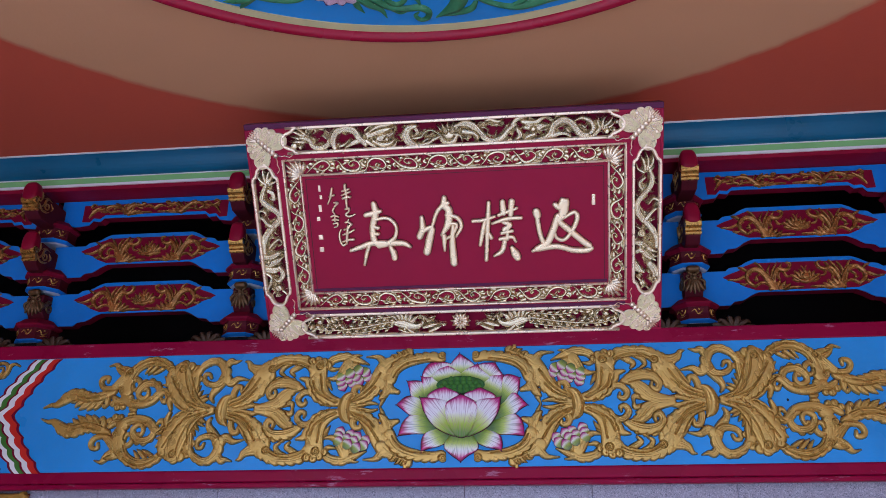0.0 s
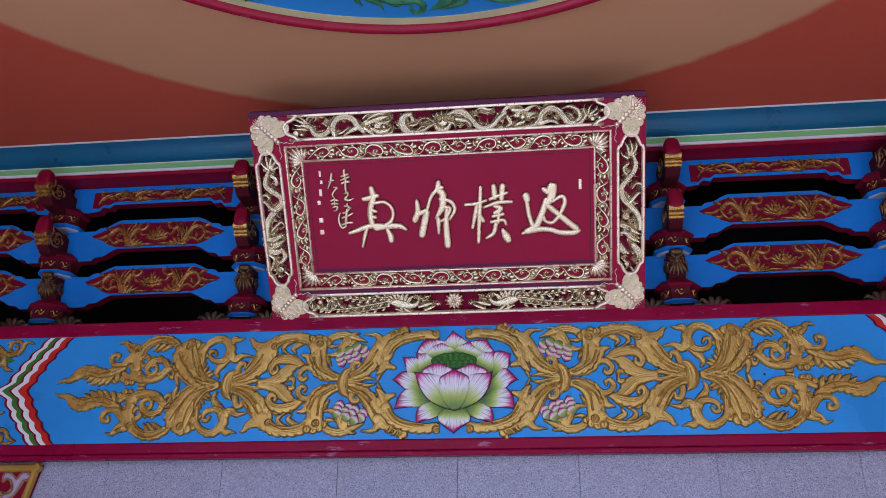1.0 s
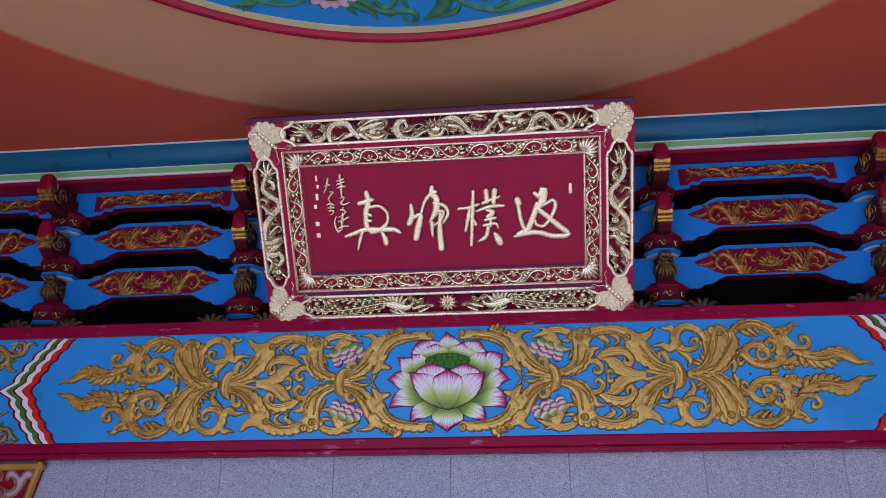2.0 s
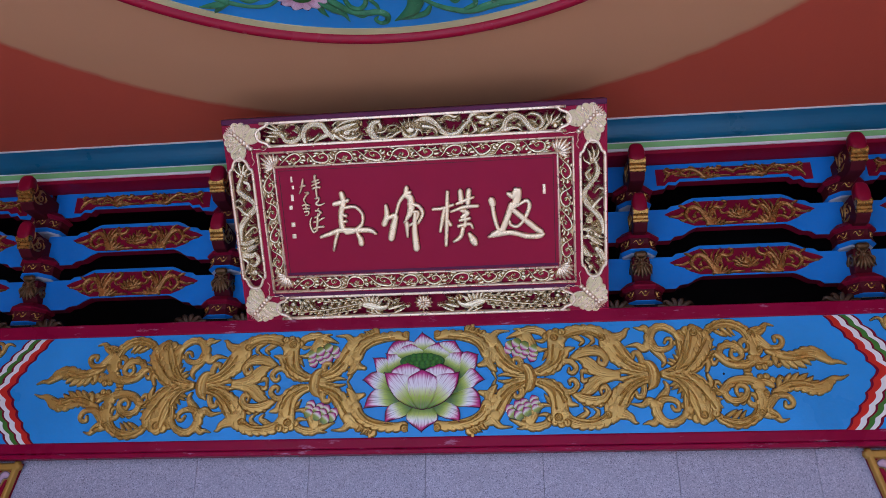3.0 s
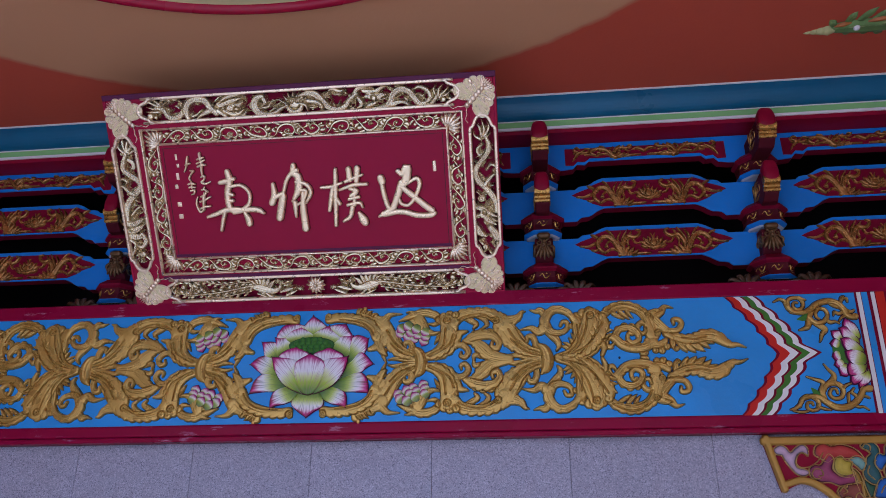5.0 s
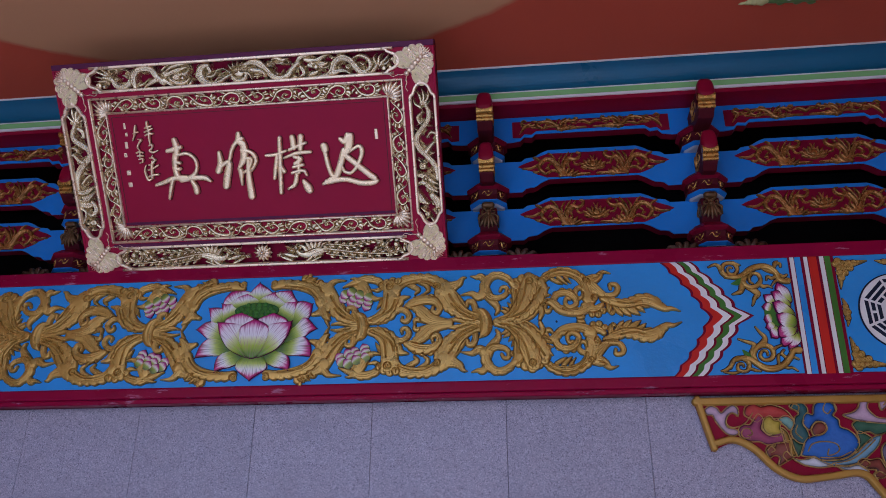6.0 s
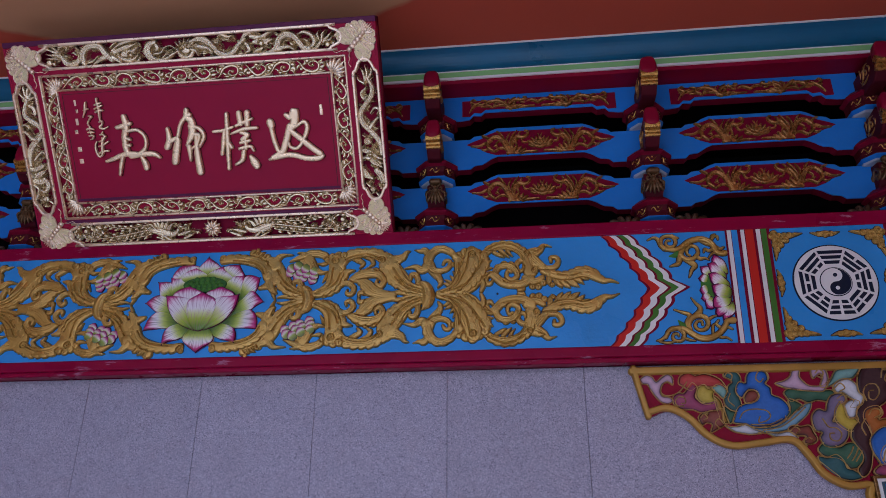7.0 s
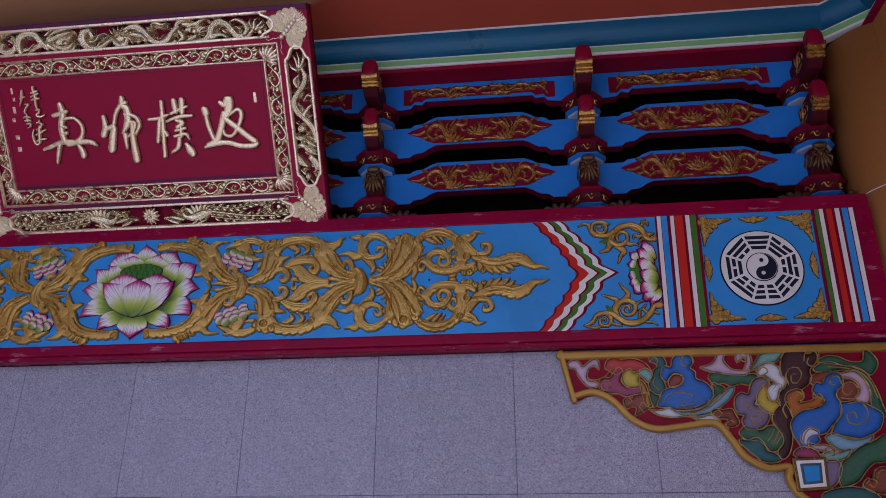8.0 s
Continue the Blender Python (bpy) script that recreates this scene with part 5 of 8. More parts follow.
    g = Fret(-0.08, 0.08, -0.025, 0.035, 0.0019, 0.012)
    g.ribbon([(-0.062, -0.006), (-0.03, 0.002), (0, 0.0), (0.03, 0.002), (0.062, -0.006)], [0.002, 0.018, 0.026, 0.018, 0.002])
    for q in (-0.026, 0, 0.026):
        g.ring(q, 0.006 - abs(q) * 0.2, 0.0105)
    for qx, qy, turn in ((2.86, 0.23, 180), (2.86, -0.232, 0), (2.634, 0.004, -90), (3.08, 0.0, 90)):
        c, s = math.cos(radians(turn)), math.sin(radians(turn))
        g.make("gold_spray", M["fret_gold"], beam, "", lambda x, y: (sx * (qx + c * x - s * y), qy + s * x + c * y), 0.0, M["outline"], 0.003)
    # eight-sided disc with bars round a two-part circle
    ox, oy = 2.859, -0.002
    ring = lambda r, n=64, a0=0.0: [(sx * ox + r * math.cos(a0 + 2 * math.pi * i / n), oy + r * math.sin(a0 + 2 * math.pi * i / n)) for i in range(n)]
    disc = part("disc", plate(ring(0.176), 0.0005, 0.004), M["ink"], beam, "white disc with black trigram bars round a two-part circle")
    part("white_plate", plate(ring(0.17), 0.004, 0.009, 0.002), M["white"], disc)
    rows = ((1, 1, 1), (1, 1, 0), (1, 0, 1), (1, 0, 0), (0, 0, 0), (0, 0, 1), (0, 1, 0), (0, 1, 1))
    for q in range(8):
        a = radians(90 + 45 * q)
        ex, ey = math.cos(a), math.sin(a)
        for level, (r, solid_bar) in enumerate(zip((0.139, 0.115, 0.091), rows[q])):
            w = r * math.tan(radians(22.5)) - 0.006
            for lo, hi in (((-w, w),) if solid_bar else ((-w, -0.006), (0.006, w))):
                pts = [(sx * ox + ex * rr - ey * tt, oy + ey * rr + ex * tt) for rr, tt in ((r - 0.0075, lo * (r - 0.0075) / r), (r + 0.0075, lo * (r + 0.0075) / r), (r + 0.0075, hi * (r + 0.0075) / r), (r - 0.0075, hi * (r - 0.0075) / r))]
                part("bar", plate(pts, 0.0085, 0.0105), M["ink"], disc)
    part("circle_rim", plate(ring(0.0665), 0.0085, 0.0105), M["ink"], disc)
    part("white_half", plate(ring(0.0625), 0.0105, 0.0125), M["white"], disc)
    swirl = [(math.pi / 2 - math.pi * i / 20, 0.0605) for i in range(21)]
    pts = [(sx * ox + r * math.cos(a), oy + r * math.sin(a)) for a, r in swirl]
    pts += [(sx * ox + 0.03025 * math.cos(-math.pi / 2 + math.pi * i / 12) * -1, oy - 0.03025 + 0.03025 * math.sin(-math.pi / 2 + math.pi * i / 12)) for i in range(1, 13)]
    pts += [(sx * ox + 0.03025 * math.cos(-math.pi / 2 + math.pi * i / 12), oy + 0.03025 + 0.03025 * math.sin(-math.pi / 2 + math.pi * i / 12)) for i in range(1, 12)]
    part("black_half", plate(pts, 0.0125, 0.0145), M["ink"], disc)
    dot = lambda y, r: [(sx * ox + r * math.cos(2 * math.pi * i / 16), oy + y + r * math.sin(2 * math.pi * i / 16)) for i in range(16)]
    part("dot", plate(dot(0.03, 0.0085), 0.0125, 0.0165), M["ink"], disc)
    part("dot", plate(dot(-0.03, 0.0085), 0.0145, 0.0165), M["white"], disc)

# ---- bracket sets between beam and cornice ----
POSTS = [-3.24, -2.15, -1.075, 0.014, 1.103, 2.165, 3.245]


def loft(rings):
    """A bracket block from rings of (z, half width, front y), with cut front corners; the back stays at y = 0.2."""
    bm = bmesh.new()
    rows = []
    for z, w, y in rings:
        c, d = w * 0.5, w * 0.6
        rows.append([bm.verts.new(p) for p in ((-w, 0.2, z), (-w, y + d, z), (-w + c, y, z), (w - c, y, z), (w, y + d, z), (w, 0.2, z))])
    for a, b in zip(rows, rows[1:]):
        for i in range(6):
            bm.faces.new((a[i], a[(i + 1) % 6], b[(i + 1) % 6], b[i]))
    bm.faces.new(rows[0][::-1])
    bm.faces.new(rows[-1])
    return bm


def side_plate(profile, half, bevel=0.006):
    """A piece cut to a profile in (y, z), as thick as 2 * half across x."""
    bm = bmesh.new()
    f = bm.faces.new([bm.verts.new((-half, y, z)) for y, z in profile])
    up = bmesh.ops.extrude_face_region(bm, geom=[f])["geom"]
    for v in up:
        if isinstance(v, bmesh.types.BMVert):
            v.co.x = half
    if bevel:
        bmesh.ops.bevel(bm, geom=bm.edges[:], offset=bevel, segments=2, affect="EDGES", profile=0.5, clamp_overlap=True)
    return bm


def bracket_set(x):
    root = empty("bracket_set", pose(x, 0, 2.815), "stacked maroon bracket set with gilded noses and blue-edged blocks", "roof bracket", "bracket sets on the beam")
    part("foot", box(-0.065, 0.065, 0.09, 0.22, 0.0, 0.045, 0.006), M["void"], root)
    for z, y, w in ((0.036, 0.074, 0.098), (0.308, 0.07, 0.097), (0.574, 0.064, 0.092)):
        block = part("block", loft([(z + 0.026, w * 0.94, y + 0.002), (z + 0.056, w * 0.89, y + 0.010), (z + 0.084, w * 0.94, y + 0.004)]), M["block_brown"], root, "dark brown block with worn gold motifs")
        part("flange", loft([(z + 0.0842, w * 0.96, y + 0.002), (z + 0.094, w * 1.1, y - 0.012), (z + 0.104, w * 1.1, y - 0.012), (z + 0.136, w * 0.74, y + 0.024)]), M["deep_maroon"], block, "maroon flange of the block")
        part("blue_edge", loft([(z + 0.011, w * 0.82, y + 0.026), (z + 0.022, w * 0.955, y + 0.002), (z + 0.0262, w * 0.955, y)]), M["board_blue"], block, "blue chamfered foot of the block")
        part("white_edge", loft([(z + 0.005, w * 0.78, y + 0.034), (z + 0.0108, w * 0.84, y + 0.022)]), M["edge_white"], block)
        for q in (-1, 0, 1):
            g = Relief(0.0, 0.4, 0, 0.004)
            g.ribbon([(-0.030, 0.004), (-0.014, 0.015), (-0.002, -0.006), (0.013, 0.002), (0.024, 0.016)], [0.002, 0.007, 0.008, 0.007, 0.002], k=4)
            g.ribbon([(-0.024, -0.012), (-0.004, -0.015), (0.02, -0.010)], [0.002, 0.006, 0.002], k=4)
            g.bead(0.004, 0.015, 0.0055, 0.003, 6)
            ob = g.make("motif", M["lip_gold"], block, "worn gold motif")
            ob.matrix_local = Matrix.Translation((q * 0.69 * w, y + 0.0075 + 0.27 * w * abs(q), z + 0.058)) @ Matrix.Rotation(radians(50 * q), 4, "Z") @ Matrix.Rotation(radians(97), 4, "X")
    # lower arm with a drooping gold leaf
    arm = part("leaf_arm", side_plate([(0.2, 0.165), (0.135, 0.17), (0.105, 0.205), (0.085, 0.255), (0.093, 0.298), (0.2, 0.313)], 0.043), M["block_brown"], root, "arm carved with a drooping gold leaf")
    g = Relief(0.0, 0.6, 0, 0.018)
    for q in (-2, 2, -1, 1, 0):
        g.ribbon([(q * 0.007, 0.012), (q * 0.015, -0.022), (q * 0.021, -0.058 + 0.007 * abs(q))], [0.014, 0.021, 0.004])
    for q in (-1, 1):
        g.curl(q * 0.024, 0.028, 0.019, 90, q * 1.1, 0.011, 0.007)
        g.ribbon([(q * 0.03, 0.012), (q * 0.046, 0.0), (q * 0.044, -0.026)], [0.01, 0.015, 0.004])
    g.bead(0, 0.018, 0.014, 0.016)
    g.bead(0, 0.034, 0.01, 0.014)
    g.ribbon([(-0.016, 0.062), (0.016, 0.062)], [0.034, 0.034])
    ob = g.make("leaf", M["brown_gold"], arm)
    ob.matrix_local = Matrix.Translation((0, 0.085, 0.243)) @ Matrix.Rotation(radians(98), 4, "X")
    for q in (-1, 1):
        g = Relief(0.0, 0.5, 1, 0.012)
        g.curl(0.015, 0.0, 0.032, 90, q * 1.2, 0.016, 0.01)
        g.ribbon([(-0.06, -0.04), (-0.03, 0.0), (0.0, 0.035)], [0.004, 0.02, 0.008])
        ob = g.make("side_scroll", M["brown_gold"], arm)
        ob.matrix_local = Matrix.Translation((q * 0.045, 0.135, 0.24)) @ Matrix.Rotation(radians(90 * q), 4, "Z") @ Matrix.Rotation(radians(90), 4, "X")
    # two upper arms that end in rounded red noses with a gilded lip
    for z, y, w, tall in ((0.422, -0.05, 0.037, 0.156), (0.672, -0.122, 0.041, 0.148)):
        nose = part("nose_arm", side_plate([(0.2, z - 0.02), (y + 0.07, z - 0.02), (y + 0.03, z + 0.01), (y + 0.02, z + tall * 0.5), (y + 0.06, z + tall * 0.82), (0.2, z + tall * 0.72)], w * 0.92), M["block_brown"], root, "projecting dark arm with a rounded red nose")
        head = bmesh.new()
        bmesh.ops.create_uvsphere(head, u_segments=20, v_segments=12, radius=1)
        for v in head.verts:
            v.co = (math.copysign(abs(v.co.x) ** 0.5, v.co.x) * w, y + 0.018 + math.copysign(abs(v.co.y) ** 0.45, v.co.y) * 0.033, z + tall * 0.62 + (v.co.z * tall * 0.46 if v.co.z > 0 else v.co.z * tall * 0.25))
        part("nose", head, M["nose_red"], nose, "rounded crimson nose", smooth=True)
        for i, (dy, r) in enumerate(((0.002, 0.021), (0.012, 0.010), (0.018, 0.010))):
            lip = bmesh.new()
            bmesh.ops.create_cone(lip, cap_ends=True, segments=14, radius1=r, radius2=r, depth=w * 1.96, matrix=Matrix.Translation((0, y + 0.012 + dy, z + tall * 0.5 - (0.010, 0.036, 0.053)[i])) @ Matrix.Rotation(radians(90), 4, "Y"))
            part("gilt_lip", lip, M["lip_gold"], nose, "gilded ridged lip", smooth=False)
        for q in (-1, 1):
            g = Relief(0.0, 0.5, 1, 0.008)
            g.ribbon([(-0.075, -0.03), (-0.04, 0.0), (-0.03, 0.03), (0.0, 0.045)], [0.004, 0.014, 0.014, 0.003])
            g.curl(-0.015, 0.005, 0.024, 200, q * 1.1, 0.011, 0.006)
            g.ribbon([(-0.05, 0.03), (-0.02, 0.045), (0.02, 0.04)], [0.003, 0.01, 0.003])
            g.ribbon([(-0.07, 0.005), (-0.062, 0.035), (-0.07, 0.06)], [0.003, 0.012, 0.004])
            g.ribbon([(-0.082, 0.0), (-0.055, -0.03), (-0.02, -0.032), (0.01, -0.02)], [0.003, 0.012, 0.012, 0.003])
            g.ribbon([(0.012, 0.03), (0.03, 0.01), (0.02, -0.01)], [0.004, 0.012, 0.004])
            ob = g.make("side_scroll", M["old_gold"], nose)
            ob.matrix_local = Matrix.Translation((q * w * 0.92, y + 0.11, z + 0.06)) @ Matrix.Rotation(radians(90 * q), 4, "Z") @ Matrix.Rotation(radians(90), 4, "X")
    # gilded leaf tufts either side of the foot
    for q in (-1, 1):
        g = Relief(0.0, 0.6, 1, 0.02)
        for i in range(6):
            a = radians(20 + 26 * i)
            g.ribbon([(0.045, 0.0), (0.045 + 0.03 * math.cos(a), 0.03 * math.sin(a)), (0.045 + 0.062 * math.cos(a), 0.052 * math.sin(a)), (0.045 + 0.08 * math.cos(a), 0.045 * math.sin(a))], [0.012, 0.022, 0.02, 0.006])
        g.curl(0.045, 0.018, 0.022, 0, 1.2, 0.012)
        ob = g.make("leaf_tuft", M["brown_leaf"], root, "brown-gold carved leaf tuft")
        ob.matrix_local = Matrix.Translation((q * 0.085, 0.1, 0.004)) @ Matrix.Rotation(radians(97), 4, "X") @ Matrix.Diagonal((1.4 * q, 1.2, 1.2, 1))
    return root


first = bracket_set(POSTS[0])
for x in POSTS[1:]:
    copy_thing(first, pose(x, 0, 2.815))


def stepped(half, low_end, low_mid, high_end, high_mid, a, b):
    """Outline of a board whose middle is raised in small scallops between a and b."""
    def edge(z0, z1):
        run = [(half, z0), (b, z0)]
        for i in range(1, 7):
            t = i / 7
            run.append((b + (a - b) * t, z0 + (z1 - z0) * (t + 0.16 * math.sin(3 * math.pi * t) * (1 - t))))
        run.append((a, z1))
        return run
    top, low = edge(high_end, high_mid), edge(low_end, low_mid)
    out = [(x, y) for x, y in low[::-1]] + top
    return [(-x, y) for x, y in out[::-1]] + out


def lozenge(half, flat, tall):
    """A long panel with pointed, stepped ends."""
    right = [(flat, -tall), (flat + 0.05, -tall * 0.72), (flat + 0.065, -tall * 0.5), (half - 0.03, -tall * 0.22), (half, 0), (half - 0.03, tall * 0.22), (flat + 0.065, tall * 0.5), (flat + 0.05, tall * 0.72), (flat, tall)]
    return right + [(-x, y) for x, y in right[::-1]]


def flower_scrolls(g, k=1.0, lift=0.0, flower=True, thick=1.0):
    """Two curling sprays either side of a lotus crown, k times as tall."""
    fat = lambda ws: [thick * w for w in ws]
    for sx in (1, -1):
        side = lambda pts: [(sx * x, y * k + lift) for x, y in pts]
        g.ribbon(side([(.018, -.061), (.080, -.062), (.136, -.068), (.165, -.064)]), fat([.008, .016, .024, .021]), 4)
        g.ribbon(side([(.188, .022), (.204, .053), (.222, .066)]), fat([.014, .011, .005]), 4)
        g.ribbon(side([(.166, -.028), (.169, .021), (.151, .057)]), fat([.014, .014, .004]), 4)
        g.ribbon(side([(.155, -.022), (.144, .026), (.117, .068)]), fat([.014, .015, .004]), 4)
        g.ribbon(side([(.136, .001), (.109, .043), (.096, .060)]), fat([.012, .011, .004]), 4)
        g.ribbon(side([(.250, .012), (.279, -.002), (.314, -.016), (.353, -.014)]), fat([.014, .017, .011, .006]), 4)
        g.ribbon(side([(.260, .022), (.281, .038), (.297, .045)]), fat([.014, .014, .006]), 4)
        g.ribbon(side([(.260, -.030), (.281, -.041), (.299, -.035)]), fat([.014, .011, .006]), 4)
        g.ribbon(side([(.149, -.065), (.179, -.040), (.206, -.035), (.235, -.052)]), fat([.019, .014, .014, .014]), 4)
        g.ribbon(side([(.111, .024), (.125, .001), (.119, -.021)]), fat([.014, .014, .008]), 4)
        g.ribbon(side([(.095, .018), (.087, -.004), (.068, -.008)]), fat([.014, .011, .006]), 4)
        g.ribbon(side([(.206, .010), (.225, -.007), (.221, -.023), (.234, -.019)]), fat([.011, .011, .011, .008]), 4)
        g.ribbon(side([(.144, -.071), (.130, -.042), (.117, -.024)]), fat([.017, .022, .008]), 4)
        g.ribbon(side([(.133, -.072), (.109, -.049), (.096, -.031)]), fat([.017, .022, .008]), 4)
        g.ribbon(side([(.111, -.069), (.088, -.055), (.075, -.044)]), fat([.014, .017, .006]), 4)
        g.ribbon(side([(.154, -.065), (.149, -.023), (.134, .013), (.116, .031), (.092, .024), (.068, .035), (.060, .056), (.076, .063)]), fat([.026, .026, .022, .021, .020, .017, .014, .010]), 4)
        g.ribbon(side([(.144, -.071), (.167, -.034), (.185, .003), (.210, .029), (.240, .030), (.265, .007), (.265, -.024), (.245, -.046)]), fat([.033, .031, .028, .026, .023, .021, .020, .017]), 4)
    if flower:
        for a, r in ((-4, 0.062), (184, 0.062), (16, 0.068), (164, 0.068), (38, 0.06), (142, 0.06), (62, 0.05), (118, 0.05), (90, 0.046)):
            q = radians(a)
            g.ribbon([(0.008 * math.cos(q), -0.022), (r * 0.6 * math.cos(q), -0.024 + r * 0.5 * math.sin(q)), (r * math.cos(q), -0.018 + r * math.sin(q))], [0.013, 0.024, 0.004])
        g.ribbon([(-0.04, -0.024), (0, -0.036), (0.04, -0.024)], [0.008, 0.018, 0.008])
        g.knob(0, -0.010, 0.017)
        for q in (-1, 1):
            g.ribbon([(q * 0.003, 0.016), (q * 0.007, 0.036), (q * 0.012, 0.044)], [0.006, 0.005, 0.003])


def bracket_board(z, y, half, dims, kind):
    root = empty("bracket_board", pose(0, y, z, 90, 0, 0), "straight blue board with a narrow gold-scrolled maroon panel" if kind == "strip" else "raised blue board with a gold-scrolled maroon panel", "bracket board", "boards between the bracket sets")
    if kind == "strip":
        out = [(-half, 0.075), (-half, -0.075), (-0.41, -0.075), (-0.36, -0.068), (-0.34, -0.045), (-0.3, -0.05), (-0.28, -0.03), (0.28, -0.03), (0.3, -0.05), (0.34, -0.045), (0.36, -0.068), (0.41, -0.075), (half, -0.075), (half, 0.075)]
        panel = [(-0.385, 0.045), (-0.385, -0.05), (-0.345, -0.052), (-0.325, -0.03), (-0.29, -0.034), (-0.265, -0.014), (0.265, -0.014), (0.29, -0.034), (0.325, -0.03), (0.345, -0.052), (0.385, -0.05), (0.385, 0.045)]
    else:
        out = stepped(half, *dims)
        panel = lozenge(0.378, 0.23, 0.068)
        panel = [(x, y + 0.008) for x, y in panel]
    board = part("board", plate(out, -0.055, -0.004), M["deep_maroon"], root, "maroon underside of the board")
    inner = [(x * 0.999, yy) for x, yy in out]
    part("blue_face", plate(inner, -0.0039, 0.003, 0.002), M["board_blue"], root, "bright blue painted face")
    panel = [(x * (1.035 if kind == "strip" else 1.0), yy) for x, yy in panel]
    face = part("panel", plate(panel, 0.0031, 0.006, 0.001), M["deep_maroon"], root, "maroon panel with carved gold scrolls")
    g = Fret(-0.375, 0.375, -0.075, 0.075, 0.0017, 0.014, 0.006, 0.0019, 0.005)
    if kind == "strip":
        flower_scrolls(g, 0.46, 0.004, False, 0.72)
        for sx in (1, -1):
            g.ribbon([(sx * 0.0, -0.004), (sx * 0.03, 0.012), (sx * 0.06, 0.006)], [0.016, 0.016, 0.003])
            g.ribbon([(sx * 0.3, 0.012), (sx * 0.335, -0.008), (sx * 0.36, -0.045)], [0.010, 0.018, 0.004])
            g.ribbon([(sx * 0.325, 0.0), (sx * 0.352, 0.016), (sx * 0.338, 0.03), (sx * 0.322, 0.022)], [0.010, 0.012, 0.010, 0.005])
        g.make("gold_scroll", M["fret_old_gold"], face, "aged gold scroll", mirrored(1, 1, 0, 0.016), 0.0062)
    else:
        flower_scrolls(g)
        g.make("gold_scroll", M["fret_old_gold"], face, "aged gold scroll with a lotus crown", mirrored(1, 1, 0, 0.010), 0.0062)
    return root


for z, y, kind, dims in ((3.58, 0.14, "strip", None), (3.355, 0.15, "raised", (-0.135, -0.068, 0.04, 0.10, 0.22, 0.36)), (3.093, 0.168, "raised", (-0.13, -0.068, 0.042, 0.098, 0.22, 0.36))):
    made = bracket_board(z, y, 0.525, dims, kind)
    rest = made.matrix_world.copy()
    for i, (a, b) in enumerate(zip(POSTS, POSTS[1:])):
        m = Matrix.Translation(((a + b) / 2, y, z)) @ Matrix.Rotation(radians(90), 4, "X")
        if i:
            copy_thing(made, m)
        else:
            made.matrix_world = m

# ---- name plaque leaning forward from the beam ----
LEAN = 37.2
plaque = empty("name_plaque", pose(0.019, -0.003, 2.81, 90 + LEAN, 0, 0), "leaning maroon name plaque with gilded characters in a carved gilt frame", "plaque")
PW, PH = 0.892, 0.997
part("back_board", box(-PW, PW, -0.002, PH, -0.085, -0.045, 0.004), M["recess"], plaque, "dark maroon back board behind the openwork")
part("top_border", box(-PW, PW, 0.972, PH, -0.0619, 0.001, 0.003), M["plum"], plaque, "top border in plum for the sky sheen on its lacquer")
for a, b, c, d in ((-PW, PW, -0.002, 0.010), (-PW, -PW + 0.012, 0.0105, 0.9715), (PW - 0.012, PW, 0.0105, 0.9715)):
    part("border", box(a, b, c, d, -0.0619, 0.001, 0.003), M["field"], plaque)
FU, FV0, FV1 = 0.662, 0.224, 0.757
part("field_board", box(-FU, FU, FV0, FV1, -0.0619, -0.012), M["field"], plaque, "plain maroon lacquered field")
for a, b, c, d in ((-0.772, 0.772, 0.83, 0.864), (-0.772, 0.772, 0.108, 0.148), (-0.772, -0.736, 0.1485, 0.8295), (0.736, 0.772, 0.1485, 0.8295)):
    part("middle_rail", box(a, b, c, d, -0.0619, 0.0, 0.003), M["field"], plaque)


for sx in (1, -1):
    for v0, v1 in ((0.0105, 0.158), (0.822, 0.9715)):
        a, b = sorted((sx * 0.7725, sx * (PW - 0.0125)))
        part("corner_panel", box(a, b, v0, v1, -0.0619, -0.001, 0.002), M["field"], plaque)
part("vine_ground", plate([(-0.7355, 0.1485), (0.7355, 0.1485), (0.7355, 0.8295), (-0.7355, 0.8295)], -0.0618, -0.03), M["field"], plaque, "maroon ground behind the gilt vine")


def frame_line(u, v0, v1, w, tall, base):
    """A gilt line round a rectangle."""
    g = Relief(base, tall / w, 0, tall)
    for a, b in (((-u, v0), (u, v0)), ((u, v0), (u, v1)), ((u, v1), (-u, v1)), ((-u, v1), (-u, v0))):
        g.ribbon([a, b], [w, w], n=2)
    return g


frame_line(FU + 0.005, FV0 - 0.005, FV1 + 0.005, 0.012, 0.012, -0.014).make("gilt_line", M["gilt"], plaque)
# dusty plum bands for the sky sheen under the field and the vine, and dark strips for the groove round the field
part("plum_ledge", box(-FU + 0.004, FU - 0.004, FV0 + 0.003, FV0 + 0.016, -0.0119, -0.009, 0.001), M["plum"], plaque, "dusty plum band for the sky sheen on the edge")
part("plum_ledge", box(-0.735, 0.735, 0.121, 0.137, -0.0005, 0.0025, 0.001), M["plum"], plaque, "dusty plum band for the sky sheen on the edge")
for a, b, c, d in ((-FU + 0.014, -FU + 0.0175, FV0 + 0.0165, FV1 - 0.0155), (FU - 0.0175, FU - 0.014, FV0 + 0.0165, FV1 - 0.0155), (-FU + 0.014, FU - 0.014, FV1 - 0.015, FV1 - 0.0125)):
    part("field_joint", box(a, b, c, d, -0.0125, -0.0112), M["stroke_brown"], plaque, "dark strip for the groove round the field")
frame_line(0.738, 0.145, 0.833, 0.0125, 0.012, -0.008).make("gilt_line", M["gilt"], plaque)


